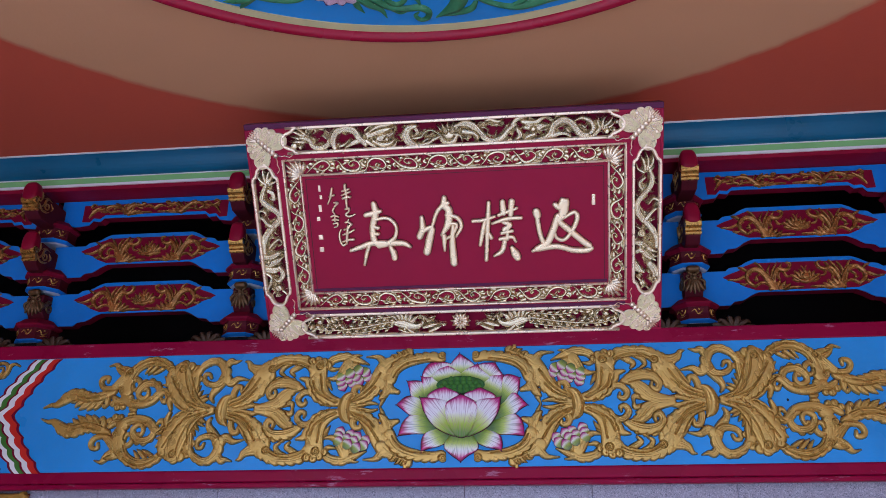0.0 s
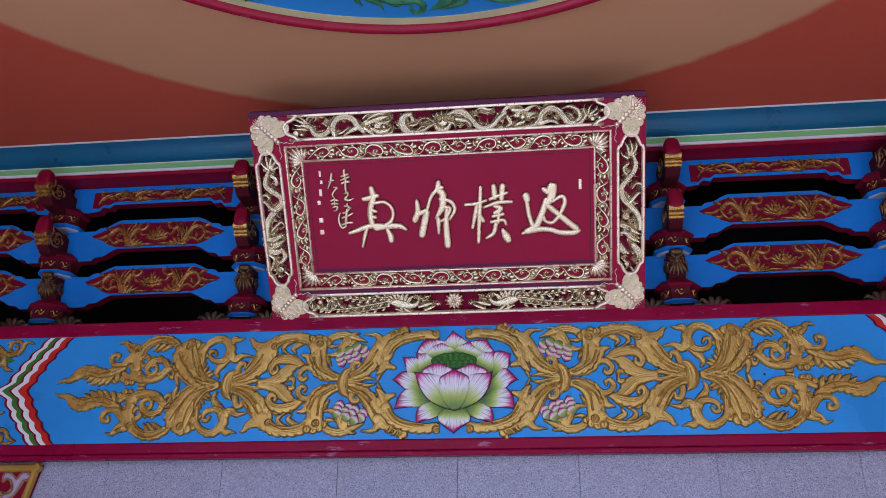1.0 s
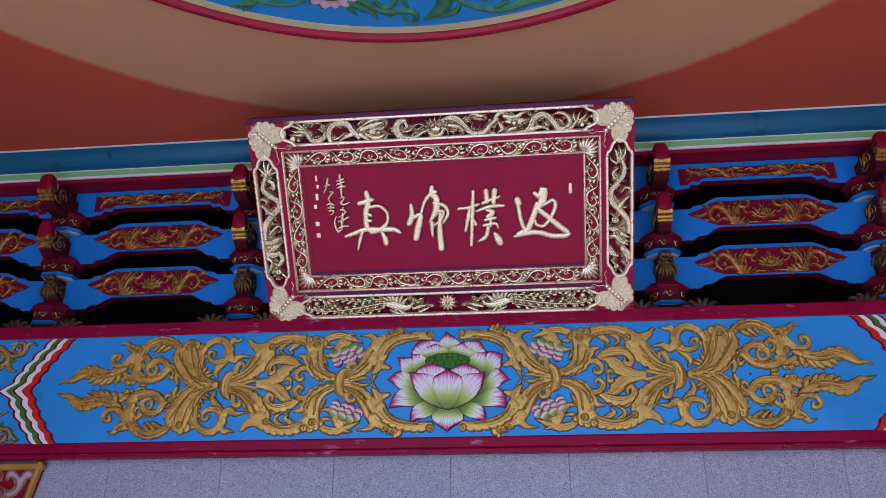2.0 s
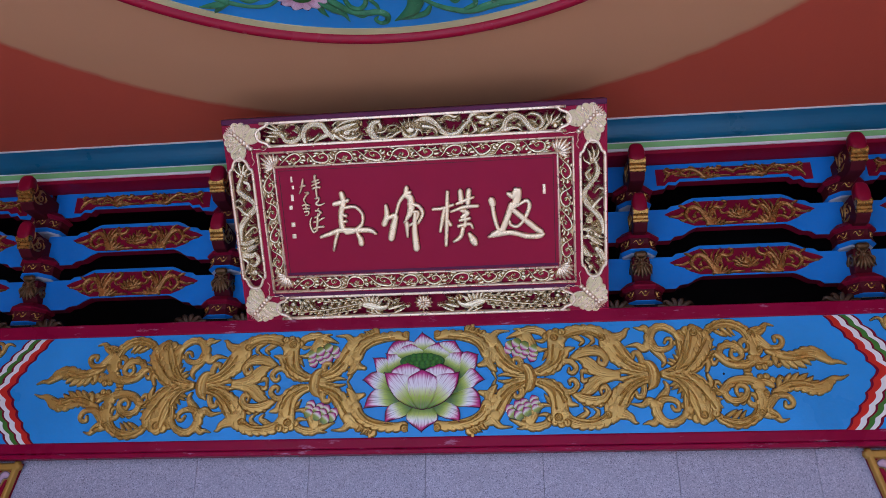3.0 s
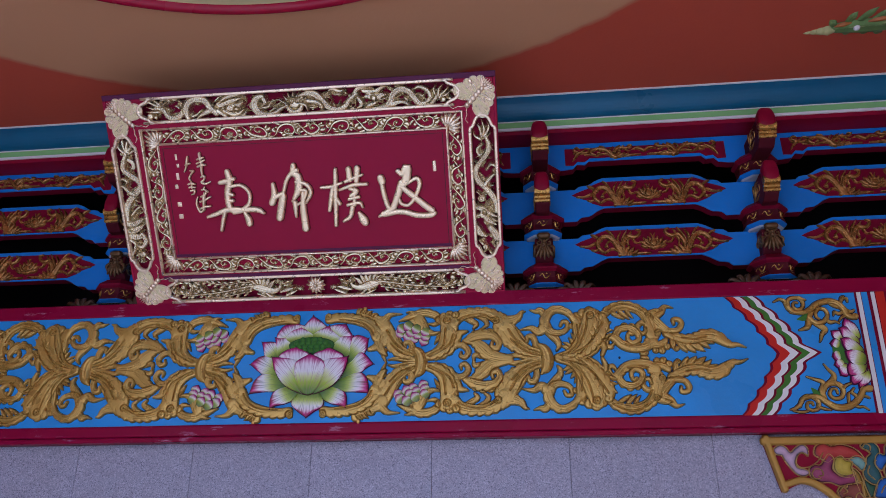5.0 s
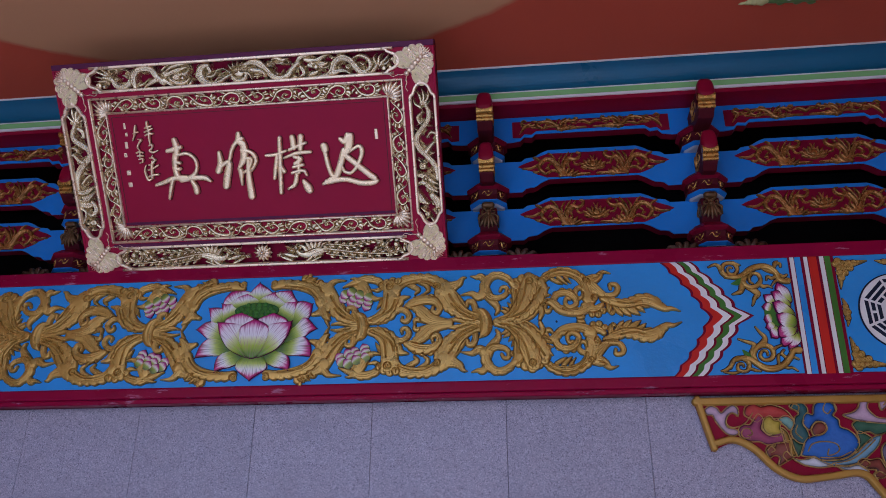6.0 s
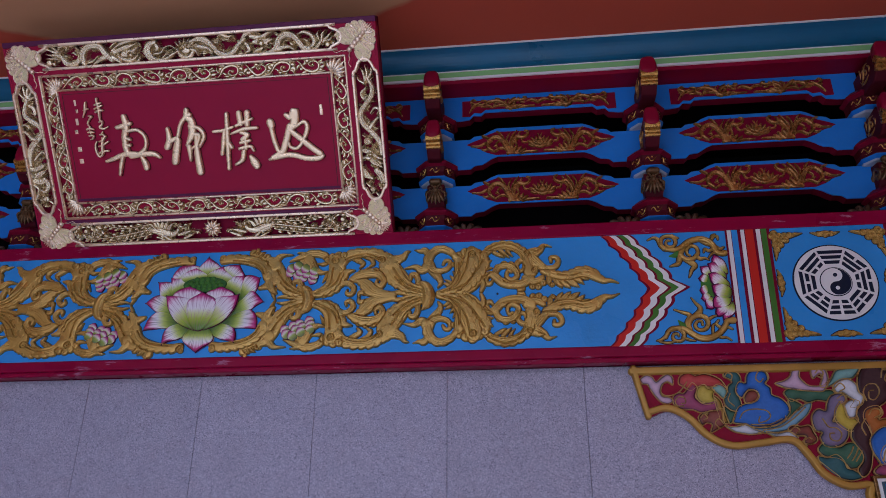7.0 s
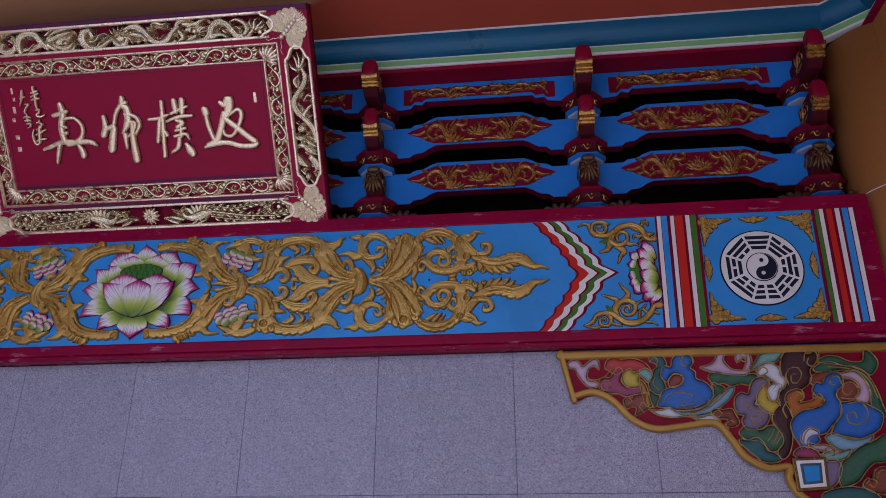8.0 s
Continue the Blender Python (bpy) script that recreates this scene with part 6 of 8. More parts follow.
def cartouche(half, tall):
    """Outline of a long panel with lobed ends, centred on the origin."""
    up = [(half - 0.12, tall), (half - 0.075, tall), (half - 0.056, tall * 0.95), (half - 0.05, tall * 0.8), (half - 0.038, tall * 0.68), (half - 0.016, tall * 0.5), (half - 0.003, tall * 0.24)]
    right = up + [(half, 0)] + [(x, -y) for x, y in up[::-1]]
    return right + [(-x, y) for x, y in right[::-1]]


def plume(g, pts, widths):
    """A feathered branch: leaflets on both sides of a thin stem, all swept back."""
    path = spline(pts, 8)
    run, due, q = 0.0, 0.0, 1
    for (ax, ay), (bx, by) in zip(path, path[1:]):
        d = math.hypot(bx - ax, by - ay) or 1.0
        run += d
        if run >= due:
            due, q = run + 0.012, -q
            tx, ty = (bx - ax) / d, (by - ay) / d
            nx, ny = -ty * q, tx * q
            g.ribbon([(ax, ay), (ax + tx * 0.008 + nx * 0.009, ay + ty * 0.008 + ny * 0.009), (ax + tx * 0.024 + nx * 0.015, ay + ty * 0.024 + ny * 0.017)], [0.010, 0.019, 0.003], 3)
    g.ribbon(pts, [0.6 * w for w in widths])


def cloud_curls(g, u0, u1, v0, v1, count, seed):
    """Small cloud curls and flames, lower than the beasts, in the ground of a carved panel."""
    rnd = random.Random(seed)
    for i in range(count):
        u, v = u0 + (u1 - u0) * (i + rnd.random()) / count if u1 - u0 > v1 - v0 else rnd.uniform(u0, u1), 0
        v = rnd.uniform(v0, v1) if u1 - u0 > v1 - v0 else v0 + (v1 - v0) * (i + rnd.random()) / count
        a, r, q = rnd.uniform(0, 360), rnd.uniform(0.009, 0.014), rnd.choice((-1, 1))
        pts = [(u + r * (1 - 0.16 * k) * math.cos(radians(a + q * 75 * k)), v + r * (1 - 0.16 * k) * math.sin(radians(a + q * 75 * k))) for k in range(6)]
        g.ribbon(pts, [0.003, 0.007, 0.0075, 0.007, 0.006, 0.005], 3, grooves=(), lift=-0.012)
        b = radians(a + 180)
        g.ribbon([(u, v), (u + 0.014 * math.cos(b), v + 0.010 * math.sin(b)), (u + 0.026 * math.cos(b + 0.6), v + 0.014 * math.sin(b + 0.6))], [0.006, 0.008, 0.001], 3, grooves=(), lift=-0.012)


def carve_top_left(g):
    g.ribbon([(-.613, .929), (-.649, .943), (-.684, .958), (-.708, .971)], [.022, .020, .012, .002])
    g.ribbon([(-.619, .920), (-.663, .925), (-.704, .937)], [.022, .017, .002])
    g.ribbon([(-.620, .908), (-.665, .910), (-.712, .913)], [.020, .015, .002])
    g.ribbon([(-.624, .942), (-.652, .961), (-.685, .975)], [.017, .015, .002])
    g.knob(-.682, .892, .017)
    g.knob(-.653, .885, .012)
    g.ribbon([(-.622, .957), (-.596, .965), (-.578, .954), (-.592, .941)], [.012, .017, .017, .007])
    g.ribbon([(-.571, .968), (-.553, .958), (-.537, .962)], [.010, .015, .005])
    g.ribbon([(-.532, .918), (-.550, .931), (-.566, .927)], [.015, .012, .002])
    g.ribbon([(-.518, .937), (-.536, .952), (-.549, .948)], [.015, .012, .002])
    g.ribbon([(-.579, .891), (-.588, .906), (-.577, .915)], [.012, .010, .002])
    g.ribbon([(-.650, .927), (-.614, .917), (-.597, .887), (-.568, .878), (-.535, .889), (-.512, .919), (-.491, .950), (-.468, .961)], [.020, .025, .027, .030, .030, .032, .032, .030])
    g.ribbon([(-.472, .973), (-.440, .973), (-.414, .960)], [.010, .015, .007])
    g.ribbon([(-.501, .875), (-.505, .912), (-.485, .945), (-.449, .955), (-.413, .946), (-.391, .913), (-.366, .888)], [.030, .032, .032, .032, .035, .035, .032])
    g.ribbon([(-.481, .881), (-.455, .890), (-.434, .908)], [.017, .017, .010])
    g.ribbon([(-.400, .901), (-.431, .888), (-.452, .875), (-.461, .856), (-.454, .846)], [.032, .022, .017, .020, .012])
    g.ribbon([(-.458, .858), (-.472, .847), (-.470, .837)], [.012, .010, .002])
    g.ribbon([(-.454, .855), (-.453, .836)], [.012, .002])
    g.ribbon([(-.448, .858), (-.432, .845)], [.012, .002])
    g.ribbon([(-.366, .943), (-.345, .959), (-.325, .965)], [.015, .012, .002])
    g.ribbon([(-.358, .928), (-.322, .943), (-.297, .954)], [.020, .020, .007])
    g.ribbon([(-.340, .939), (-.306, .957), (-.264, .964), (-.238, .960)], [.020, .024, .020, .005])
    g.ribbon([(-.354, .918), (-.316, .931), (-.278, .941), (-.236, .951)], [.022, .027, .025, .007])
    g.ribbon([(-.306, .906), (-.268, .914), (-.235, .931)], [.032, .032, .010])
    g.ribbon([(-.360, .899), (-.333, .879), (-.304, .865), (-.280, .866)], [.025, .020, .017, .007])
    g.ribbon([(-.331, .898), (-.296, .879), (-.259, .884), (-.238, .900)], [.020, .025, .022, .010])
    g.knob(-.272, .902, .012)
    g.ribbon([(-.260, .865), (-.240, .874), (-.228, .893)], [.015, .017, .007])
    g.ribbon([(-.186, .938), (-.207, .949)], [.015, .002])
    g.ribbon([(-.195, .915), (-.221, .921)], [.015, .002])
    g.ribbon([(-.194, .893), (-.219, .887)], [.015, .002])
    g.ribbon([(-.144, .951), (-.174, .943), (-.188, .915), (-.175, .885), (-.142, .869), (-.101, .874), (-.068, .891), (-.038, .904)], [.024, .034, .041, .039, .029, .024, .022, .017])
    g.ribbon([(-.149, .948), (-.138, .924), (-.154, .908)], [.022, .022, .010])
    g.ribbon([(-.160, .899), (-.123, .904), (-.104, .925), (-.073, .930), (-.047, .912)], [.015, .015, .012, .012, .010])
    g.ribbon([(-.117, .882), (-.094, .895), (-.078, .885)], [.012, .015, .007])
    g.ribbon([(-.086, .909), (-.066, .918)], [.012, .007])
    g.ribbon([(-.036, .930), (-.057, .951)], [.017, .002])
    g.ribbon([(-.024, .939), (-.034, .961)], [.017, .002])
    g.ribbon([(-.007, .943), (-.008, .965)], [.017, .002])
    g.ribbon([(.012, .940), (.021, .963)], [.017, .002])
    g.ribbon([(.026, .930), (.046, .947)], [.017, .002])
    g.ribbon([(-.030, .877), (-.043, .859)], [.017, .002])
    g.ribbon([(-.009, .872), (-.010, .852)], [.017, .002])
    g.ribbon([(-.043, .907), (-.030, .882), (-.006, .871), (.019, .882), (.032, .908)], [.022, .027, .029, .027, .022])
    g.knob(-.004, .912, .026)
    g.ring(-.018, .922, .010)
    g.ring(.011, .923, .010)


def carve_top_right(g):
    g.ribbon([(.023, .908), (.046, .900), (.052, .876)], [.019, .017, .007])
    g.ribbon([(.152, .956), (.176, .962), (.204, .951), (.228, .959)], [.010, .019, .021, .007])
    g.ribbon([(.180, .936), (.204, .939), (.222, .929)], [.010, .014, .005])
    g.ribbon([(.159, .896), (.165, .920)], [.014, .002])
    g.ribbon([(.189, .885), (.200, .911)], [.014, .002])
    g.ribbon([(.216, .893), (.234, .919)], [.014, .002])
    g.ribbon([(.122, .922), (.146, .930), (.160, .920)], [.012, .012, .005])
    g.ribbon([(.020, .942), (.061, .951), (.096, .942), (.126, .910), (.153, .882), (.189, .871), (.225, .886), (.250, .915), (.277, .935)], [.019, .029, .036, .034, .031, .031, .029, .026, .024])
    g.ribbon([(.059, .918), (.102, .909), (.120, .889), (.110, .870)], [.026, .022, .019, .014])
    g.ribbon([(.112, .875), (.095, .861)], [.012, .002])
    g.ribbon([(.115, .872), (.111, .851)], [.012, .002])
    g.ribbon([(.122, .874), (.133, .857)], [.012, .002])
    g.ribbon([(.232, .864), (.256, .875), (.270, .867)], [.012, .014, .005])
    g.ribbon([(.304, .950), (.290, .970), (.271, .971)], [.017, .014, .002])
    g.ribbon([(.263, .934), (.287, .958), (.323, .966), (.360, .952)], [.019, .024, .021, .007])
    g.ribbon([(.346, .948), (.333, .970), (.314, .978)], [.014, .012, .002])
    g.ribbon([(.311, .945), (.358, .938), (.393, .955), (.424, .960)], [.024, .028, .019, .005])
    g.ribbon([(.322, .921), (.369, .918), (.411, .926)], [.024, .035, .014])
    g.ribbon([(.286, .918), (.299, .889), (.275, .871)], [.021, .024, .012])
    g.ribbon([(.359, .891), (.325, .878), (.308, .858)], [.021, .021, .009])
    g.knob(.354, .912, .014)
    g.ribbon([(.380, .904), (.411, .909), (.437, .920)], [.012, .009, .002])
    g.ribbon([(.452, .961), (.469, .969), (.487, .961)], [.009, .012, .005])
    g.ribbon([(.308, .865), (.355, .865), (.403, .872), (.429, .894), (.442, .924), (.475, .943), (.510, .932), (.535, .900), (.558, .875), (.586, .876), (.605, .901), (.594, .932), (.559, .948), (.529, .940)], [.019, .024, .029, .033, .033, .033, .033, .033, .033, .031, .029, .026, .021, .012])
    g.ribbon([(.491, .907), (.505, .888), (.495, .874)], [.014, .014, .005])
    g.ribbon([(.557, .918), (.570, .908), (.580, .921)], [.012, .014, .005])
    g.ribbon([(.434, .882), (.474, .889), (.504, .878), (.514, .859)], [.031, .021, .019, .014])
    g.ribbon([(.509, .864), (.492, .850)], [.012, .002])
    g.ribbon([(.514, .861), (.511, .842)], [.012, .002])
    g.ribbon([(.521, .863), (.535, .851)], [.012, .002])
    g.ribbon([(.568, .865), (.603, .871), (.626, .893), (.640, .913)], [.023, .021, .023, .019])
    g.ribbon([(.640, .904), (.645, .934), (.664, .954)], [.019, .016, .002])
    g.ribbon([(.645, .904), (.673, .926), (.689, .948)], [.019, .016, .002])
    g.ribbon([(.645, .897), (.678, .909), (.699, .931)], [.019, .016, .002])
    g.ribbon([(.629, .909), (.622, .935), (.631, .954)], [.016, .014, .002])
    g.knob(.661, .887, .014)
    g.knob(.691, .890, .012)
    g.knob(.703, .924, .012)


def carve_side_left(g):
    g.ribbon([(-.825, .734), (-.833, .773), (-.833, .813)], [.020, .018, .003])
    g.ribbon([(-.819, .737), (-.812, .772), (-.796, .803)], [.020, .018, .003])
    g.ribbon([(-.814, .737), (-.790, .768), (-.767, .789)], [.020, .018, .003])
    g.ribbon([(-.830, .730), (-.855, .756), (-.864, .789)], [.020, .015, .003])
    g.ribbon([(-.810, .729), (-.780, .742), (-.765, .759)], [.018, .015, .003])
    g.ribbon([(-.850, .698), (-.871, .691)], [.015, .003])
    g.ribbon([(-.856, .667), (-.878, .658)], [.015, .003])
    g.ribbon([(-.846, .641), (-.868, .632)], [.015, .003])
    g.ribbon([(-.828, .704), (-.802, .688), (-.800, .660), (-.820, .668)], [.020, .026, .020, .010])
    g.ribbon([(-.882, .602), (-.858, .614), (-.839, .598), (-.856, .583)], [.013, .018, .018, .008])
    g.ribbon([(-.783, .543), (-.773, .522)], [.015, .003])
    g.ribbon([(-.845, .441), (-.818, .467), (-.796, .479), (-.785, .460), (-.805, .445)], [.018, .018, .016, .013, .010])
    g.ribbon([(-.810, .513), (-.797, .497)], [.016, .003])
    g.ribbon([(-.824, .737), (-.848, .687), (-.852, .655), (-.825, .628), (-.789, .600), (-.783, .569), (-.815, .540), (-.847, .507), (-.871, .464), (-.874, .416)], [.023, .028, .031, .033, .033, .036, .036, .036, .036, .033])
    g.ribbon([(-.818, .537), (-.842, .551), (-.862, .578), (-.893, .579)], [.028, .023, .021, .015])
    g.ribbon([(-.888, .579), (-.905, .590)], [.013, .003])
    g.ribbon([(-.888, .576), (-.910, .570)], [.013, .003])
    g.ribbon([(-.880, .581), (-.893, .600)], [.013, .003])
    g.ribbon([(-.812, .408), (-.785, .421), (-.770, .412)], [.018, .016, .005])
    g.ribbon([(-.895, .401), (-.853, .394), (-.812, .411), (-.784, .423)], [.026, .037, .026, .008])
    g.ribbon([(-.898, .375), (-.849, .367), (-.810, .382), (-.782, .399)], [.026, .037, .026, .008])
    g.ribbon([(-.885, .347), (-.847, .335), (-.802, .339)], [.021, .037, .021])
    g.ribbon([(-.809, .350), (-.795, .314), (-.819, .286), (-.846, .300)], [.024, .029, .024, .013])
    g.ribbon([(-.880, .326), (-.851, .303), (-.863, .274)], [.018, .021, .011])
    g.ribbon([(-.883, .369), (-.908, .356)], [.016, .003])
    g.ribbon([(-.878, .384), (-.907, .386)], [.016, .003])
    g.knob(-.859, .373, .010)
    g.ribbon([(-.851, .282), (-.871, .252), (-.887, .226), (-.866, .206)], [.018, .018, .016, .008])
    g.ribbon([(-.881, .275), (-.899, .240), (-.892, .204)], [.016, .016, .008])
    g.ribbon([(-.814, .242), (-.794, .225), (-.789, .206)], [.016, .016, .005])
    g.ribbon([(-.844, .233), (-.862, .217)], [.016, .005])
    g.lobe(-.826, .248, .018)


def carve_side_right(g):
    g.ribbon([(.820, .717), (.813, .753), (.796, .780)], [.019, .016, .002])
    g.ribbon([(.827, .719), (.831, .757), (.819, .796)], [.019, .016, .002])
    g.ribbon([(.836, .723), (.852, .754), (.847, .787)], [.019, .016, .002])
    g.ribbon([(.813, .705), (.790, .721), (.780, .750)], [.019, .014, .002])
    g.ribbon([(.843, .716), (.862, .732)], [.016, .002])
    g.ribbon([(.855, .665), (.874, .649)], [.014, .002])
    g.ribbon([(.842, .622), (.863, .618)], [.014, .002])
    g.ribbon([(.790, .604), (.776, .615)], [.014, .002])
    g.ribbon([(.818, .681), (.797, .660), (.809, .635), (.830, .651)], [.016, .019, .019, .014])
    g.ribbon([(.833, .568), (.854, .592), (.875, .581), (.861, .562)], [.012, .017, .017, .009])
    g.ribbon([(.836, .719), (.848, .682), (.842, .646), (.814, .611), (.790, .580), (.786, .546), (.802, .513), (.826, .487), (.853, .453), (.867, .418), (.870, .380)], [.021, .026, .028, .028, .030, .033, .033, .033, .033, .030, .028])
    g.ribbon([(.826, .504), (.850, .533), (.868, .547), (.890, .546)], [.026, .021, .017, .012])
    g.ribbon([(.880, .546), (.901, .555)], [.012, .002])
    g.ribbon([(.880, .544), (.902, .536)], [.012, .002])
    g.ribbon([(.873, .554), (.885, .571)], [.012, .002])
    g.ribbon([(.786, .471), (.800, .458), (.791, .446)], [.012, .014, .005])
    g.ribbon([(.839, .424), (.853, .403)], [.014, .002])
    g.ring(.805, .440, .017)
    g.ribbon([(.777, .411), (.793, .428)], [.014, .002])
    g.ribbon([(.767, .399), (.803, .395), (.839, .368), (.878, .351)], [.019, .031, .029, .007])
    g.ribbon([(.760, .354), (.803, .362), (.839, .343), (.885, .331)], [.012, .029, .029, .005])
    g.ribbon([(.803, .375), (.827, .343), (.866, .316)], [.024, .031, .012])
    g.ribbon([(.791, .355), (.753, .349)], [.012, .002])
    g.knob(.815, .379, .010)
    g.ribbon([(.772, .315), (.789, .283), (.818, .264)], [.029, .036, .015])
    g.ribbon([(.840, .302), (.859, .276), (.864, .245), (.853, .217)], [.034, .039, .029, .014])
    g.ribbon([(.865, .234), (.880, .192)], [.019, .007])
    g.ribbon([(.784, .248), (.804, .226), (.816, .207), (.802, .190)], [.012, .019, .019, .010])
    g.ribbon([(.828, .199), (.846, .180), (.863, .195)], [.015, .017, .007])
    g.lobe(.811, .213, .015)


def carve_bottom_half(g):
    plume(g, [(-.551, .042), (-.588, .061), (-.591, .089), (-.557, .091)], [.013, .016, .013, .008])
    plume(g, [(-.697, .035), (-.704, .07), (-.679, .095), (-.634, .1), (-.603, .078), (-.606, .044), (-.636, .024)], [.01, .013, .013, .013, .013, .013, .01])
    g.knob(-.652, .066, .013)
    plume(g, [(-.313, .037), (-.397, .022), (-.476, .011), (-.553, .013)], [.016, .016, .013, .005])
    plume(g, [(-.283, .067), (-.367, .053), (-.451, .039), (-.535, .03), (-.619, .027), (-.685, .041)], [.021, .021, .021, .018, .016, .008])
    plume(g, [(-.282, .082), (-.359, .082), (-.426, .072), (-.491, .08), (-.546, .094)], [.018, .016, .016, .013, .008])
    g.ribbon([(-.268, .05), (-.293, .079), (-.325, .095)], [.024, .021, .005])
    g.ribbon([(-.262, .05), (-.282, .085), (-.302, .102)], [.024, .021, .005])
    g.ribbon([(-.254, .049), (-.265, .087), (-.274, .107)], [.024, .021, .005])
    g.ribbon([(-.246, .049), (-.246, .086), (-.244, .106)], [.024, .021, .005])
    g.ribbon([(-.238, .046), (-.227, .083), (-.215, .102)], [.024, .021, .005])
    g.ribbon([(-.23, .043), (-.208, .073), (-.188, .09)], [.021, .021, .005])
    g.ribbon([(-.311, .057), (-.268, .047), (-.225, .034), (-.192, .033)], [.024, .042, .039, .024])
    g.ribbon([(-.242, .026), (-.216, .005), (-.184, -.002)], [.016, .016, .005])
    g.ribbon([(-.259, .024), (-.244, .003), (-.217, -.009)], [.016, .016, .005])
    g.ribbon([(-.209, .033), (-.18, .044), (-.168, .066)], [.026, .021, .018])
    g.knob(-.165, .072, .013)
    g.ribbon([(-.159, .072), (-.138, .063)], [.013, .003])
    g.ribbon([(-.17, .084), (-.182, .095)], [.01, .003])
    g.ribbon([(-.171, .029), (-.132, .039), (-.104, .047)], [.016, .021, .008])
    g.ribbon([(-.152, .057), (-.124, .065)], [.013, .005])
    g.ribbon([(-.144, .011), (-.111, .024), (-.088, .035)], [.016, .018, .008])
    g.ribbon([(-.135, .077), (-.112, .082)], [.013, .005])
    g.ribbon([(-.286, .022), (-.244, .006), (-.211, -.004)], [.01, .013, .005])


def blossom(g, x, y, r):
    for ring, k in ((1.0, 12), (0.68, 9), (0.4, 6)):
        for a in range(k):
            q = 2 * math.pi * a / k + ring
            g.ribbon([(x, y), (x + r * ring * 0.6 * math.cos(q), y + r * ring * 0.6 * math.sin(q)), (x + r * ring * math.cos(q), y + r * ring * math.sin(q))], [r * 0.25, r * 0.5, r * 0.15], n=3, k=5)
    g.bead(x, y, r * 0.3, r * 0.6)


def scroll_band(g, length, tall, along):
    """A running vine with a spiral and feathered leaves in every wave; along lays (a, b) on the field."""
    rng = random.Random(round(length * 1000))
    n = max(2, round(length / 0.128))
    step = length / n
    lay = lambda pts: [along(*p) for p in pts]
    for i in range(n):
        x, s = -length / 2 + step * (i + 0.5), (-1 if i % 2 == 0 else 1)
        sway = 0.12 * math.sin(3.7 * i)
        size, lean = rng.uniform(0.82, 1.12), rng.uniform(-0.16, 0.16)
        at = lambda p, q: (x + step * (p * (size if abs(p) < 0.3 else 1.0) + 0.06 * math.sin(2.1 * i) + lean * q * (1 - abs(p))), s * tall * max(-1.0, min(1.0, q + sway * (1 - abs(q)))))
        for p in ([at(-0.36, 0.25), at(-0.48, -0.1), at(-0.46, -0.7)], [at(-0.3, 0.15), at(-0.17, 0.45), at(-0.2, 0.95)], [at(0.24, 0.35), at(0.38, 0.6), at(0.4, 1.0)], [at(0.3, -0.3), at(0.43, -0.3), at(0.5, 0.1)],
                  [at(-0.12, -0.65), at(-0.24, -0.9), at(-0.38, -0.95)], [at(0.2, 0.5), at(0.08, 0.95), at(-0.08, 0.95)], [at(0.26, 0.2), at(0.44, 0.3), at(0.5, 0.62)], [at(-0.24, -0.3), at(-0.36, -0.42), at(-0.4, -0.3)],
                  [at(-0.02, 0.62), at(-0.12, 0.72), at(-0.2, 0.55)], [at(0.12, -0.85), at(0.28, -0.62), at(0.42, -0.72)]):
            fat = rng.uniform(0.85, 1.45)
            tip = (p[2][0] + step * rng.uniform(-0.09, 0.09), max(-tall, min(tall, p[2][1] + tall * rng.uniform(-0.25, 0.25))))
            g.ribbon(lay([p[0], p[1], tip]), [0.007, 0.0125 * fat, 0.0015], 4, grooves=())
        g.ribbon(lay([at(0.02, -0.82), at(0.24, -0.95), at(0.42, -0.85), at(0.52, -0.8)]), [0.010, 0.010, 0.008, 0.006], 4)
        g.ribbon(lay([at(-0.5, 0.85), at(-0.38, 0.4), at(-0.22, -0.4), at(0.02, -0.82), at(0.22, -0.62), at(0.3, -0.05), at(0.2, 0.5), at(0.03, 0.6), at(-0.07, 0.25), at(0.0, -0.12), at(0.1, 0.0)]), [0.006, 0.009, 0.012, 0.0135, 0.012, 0.011, 0.010, 0.009, 0.008, 0.007, 0.006], 4)
        g.knob(*along(*at(0.05, 0.08)), 0.006)


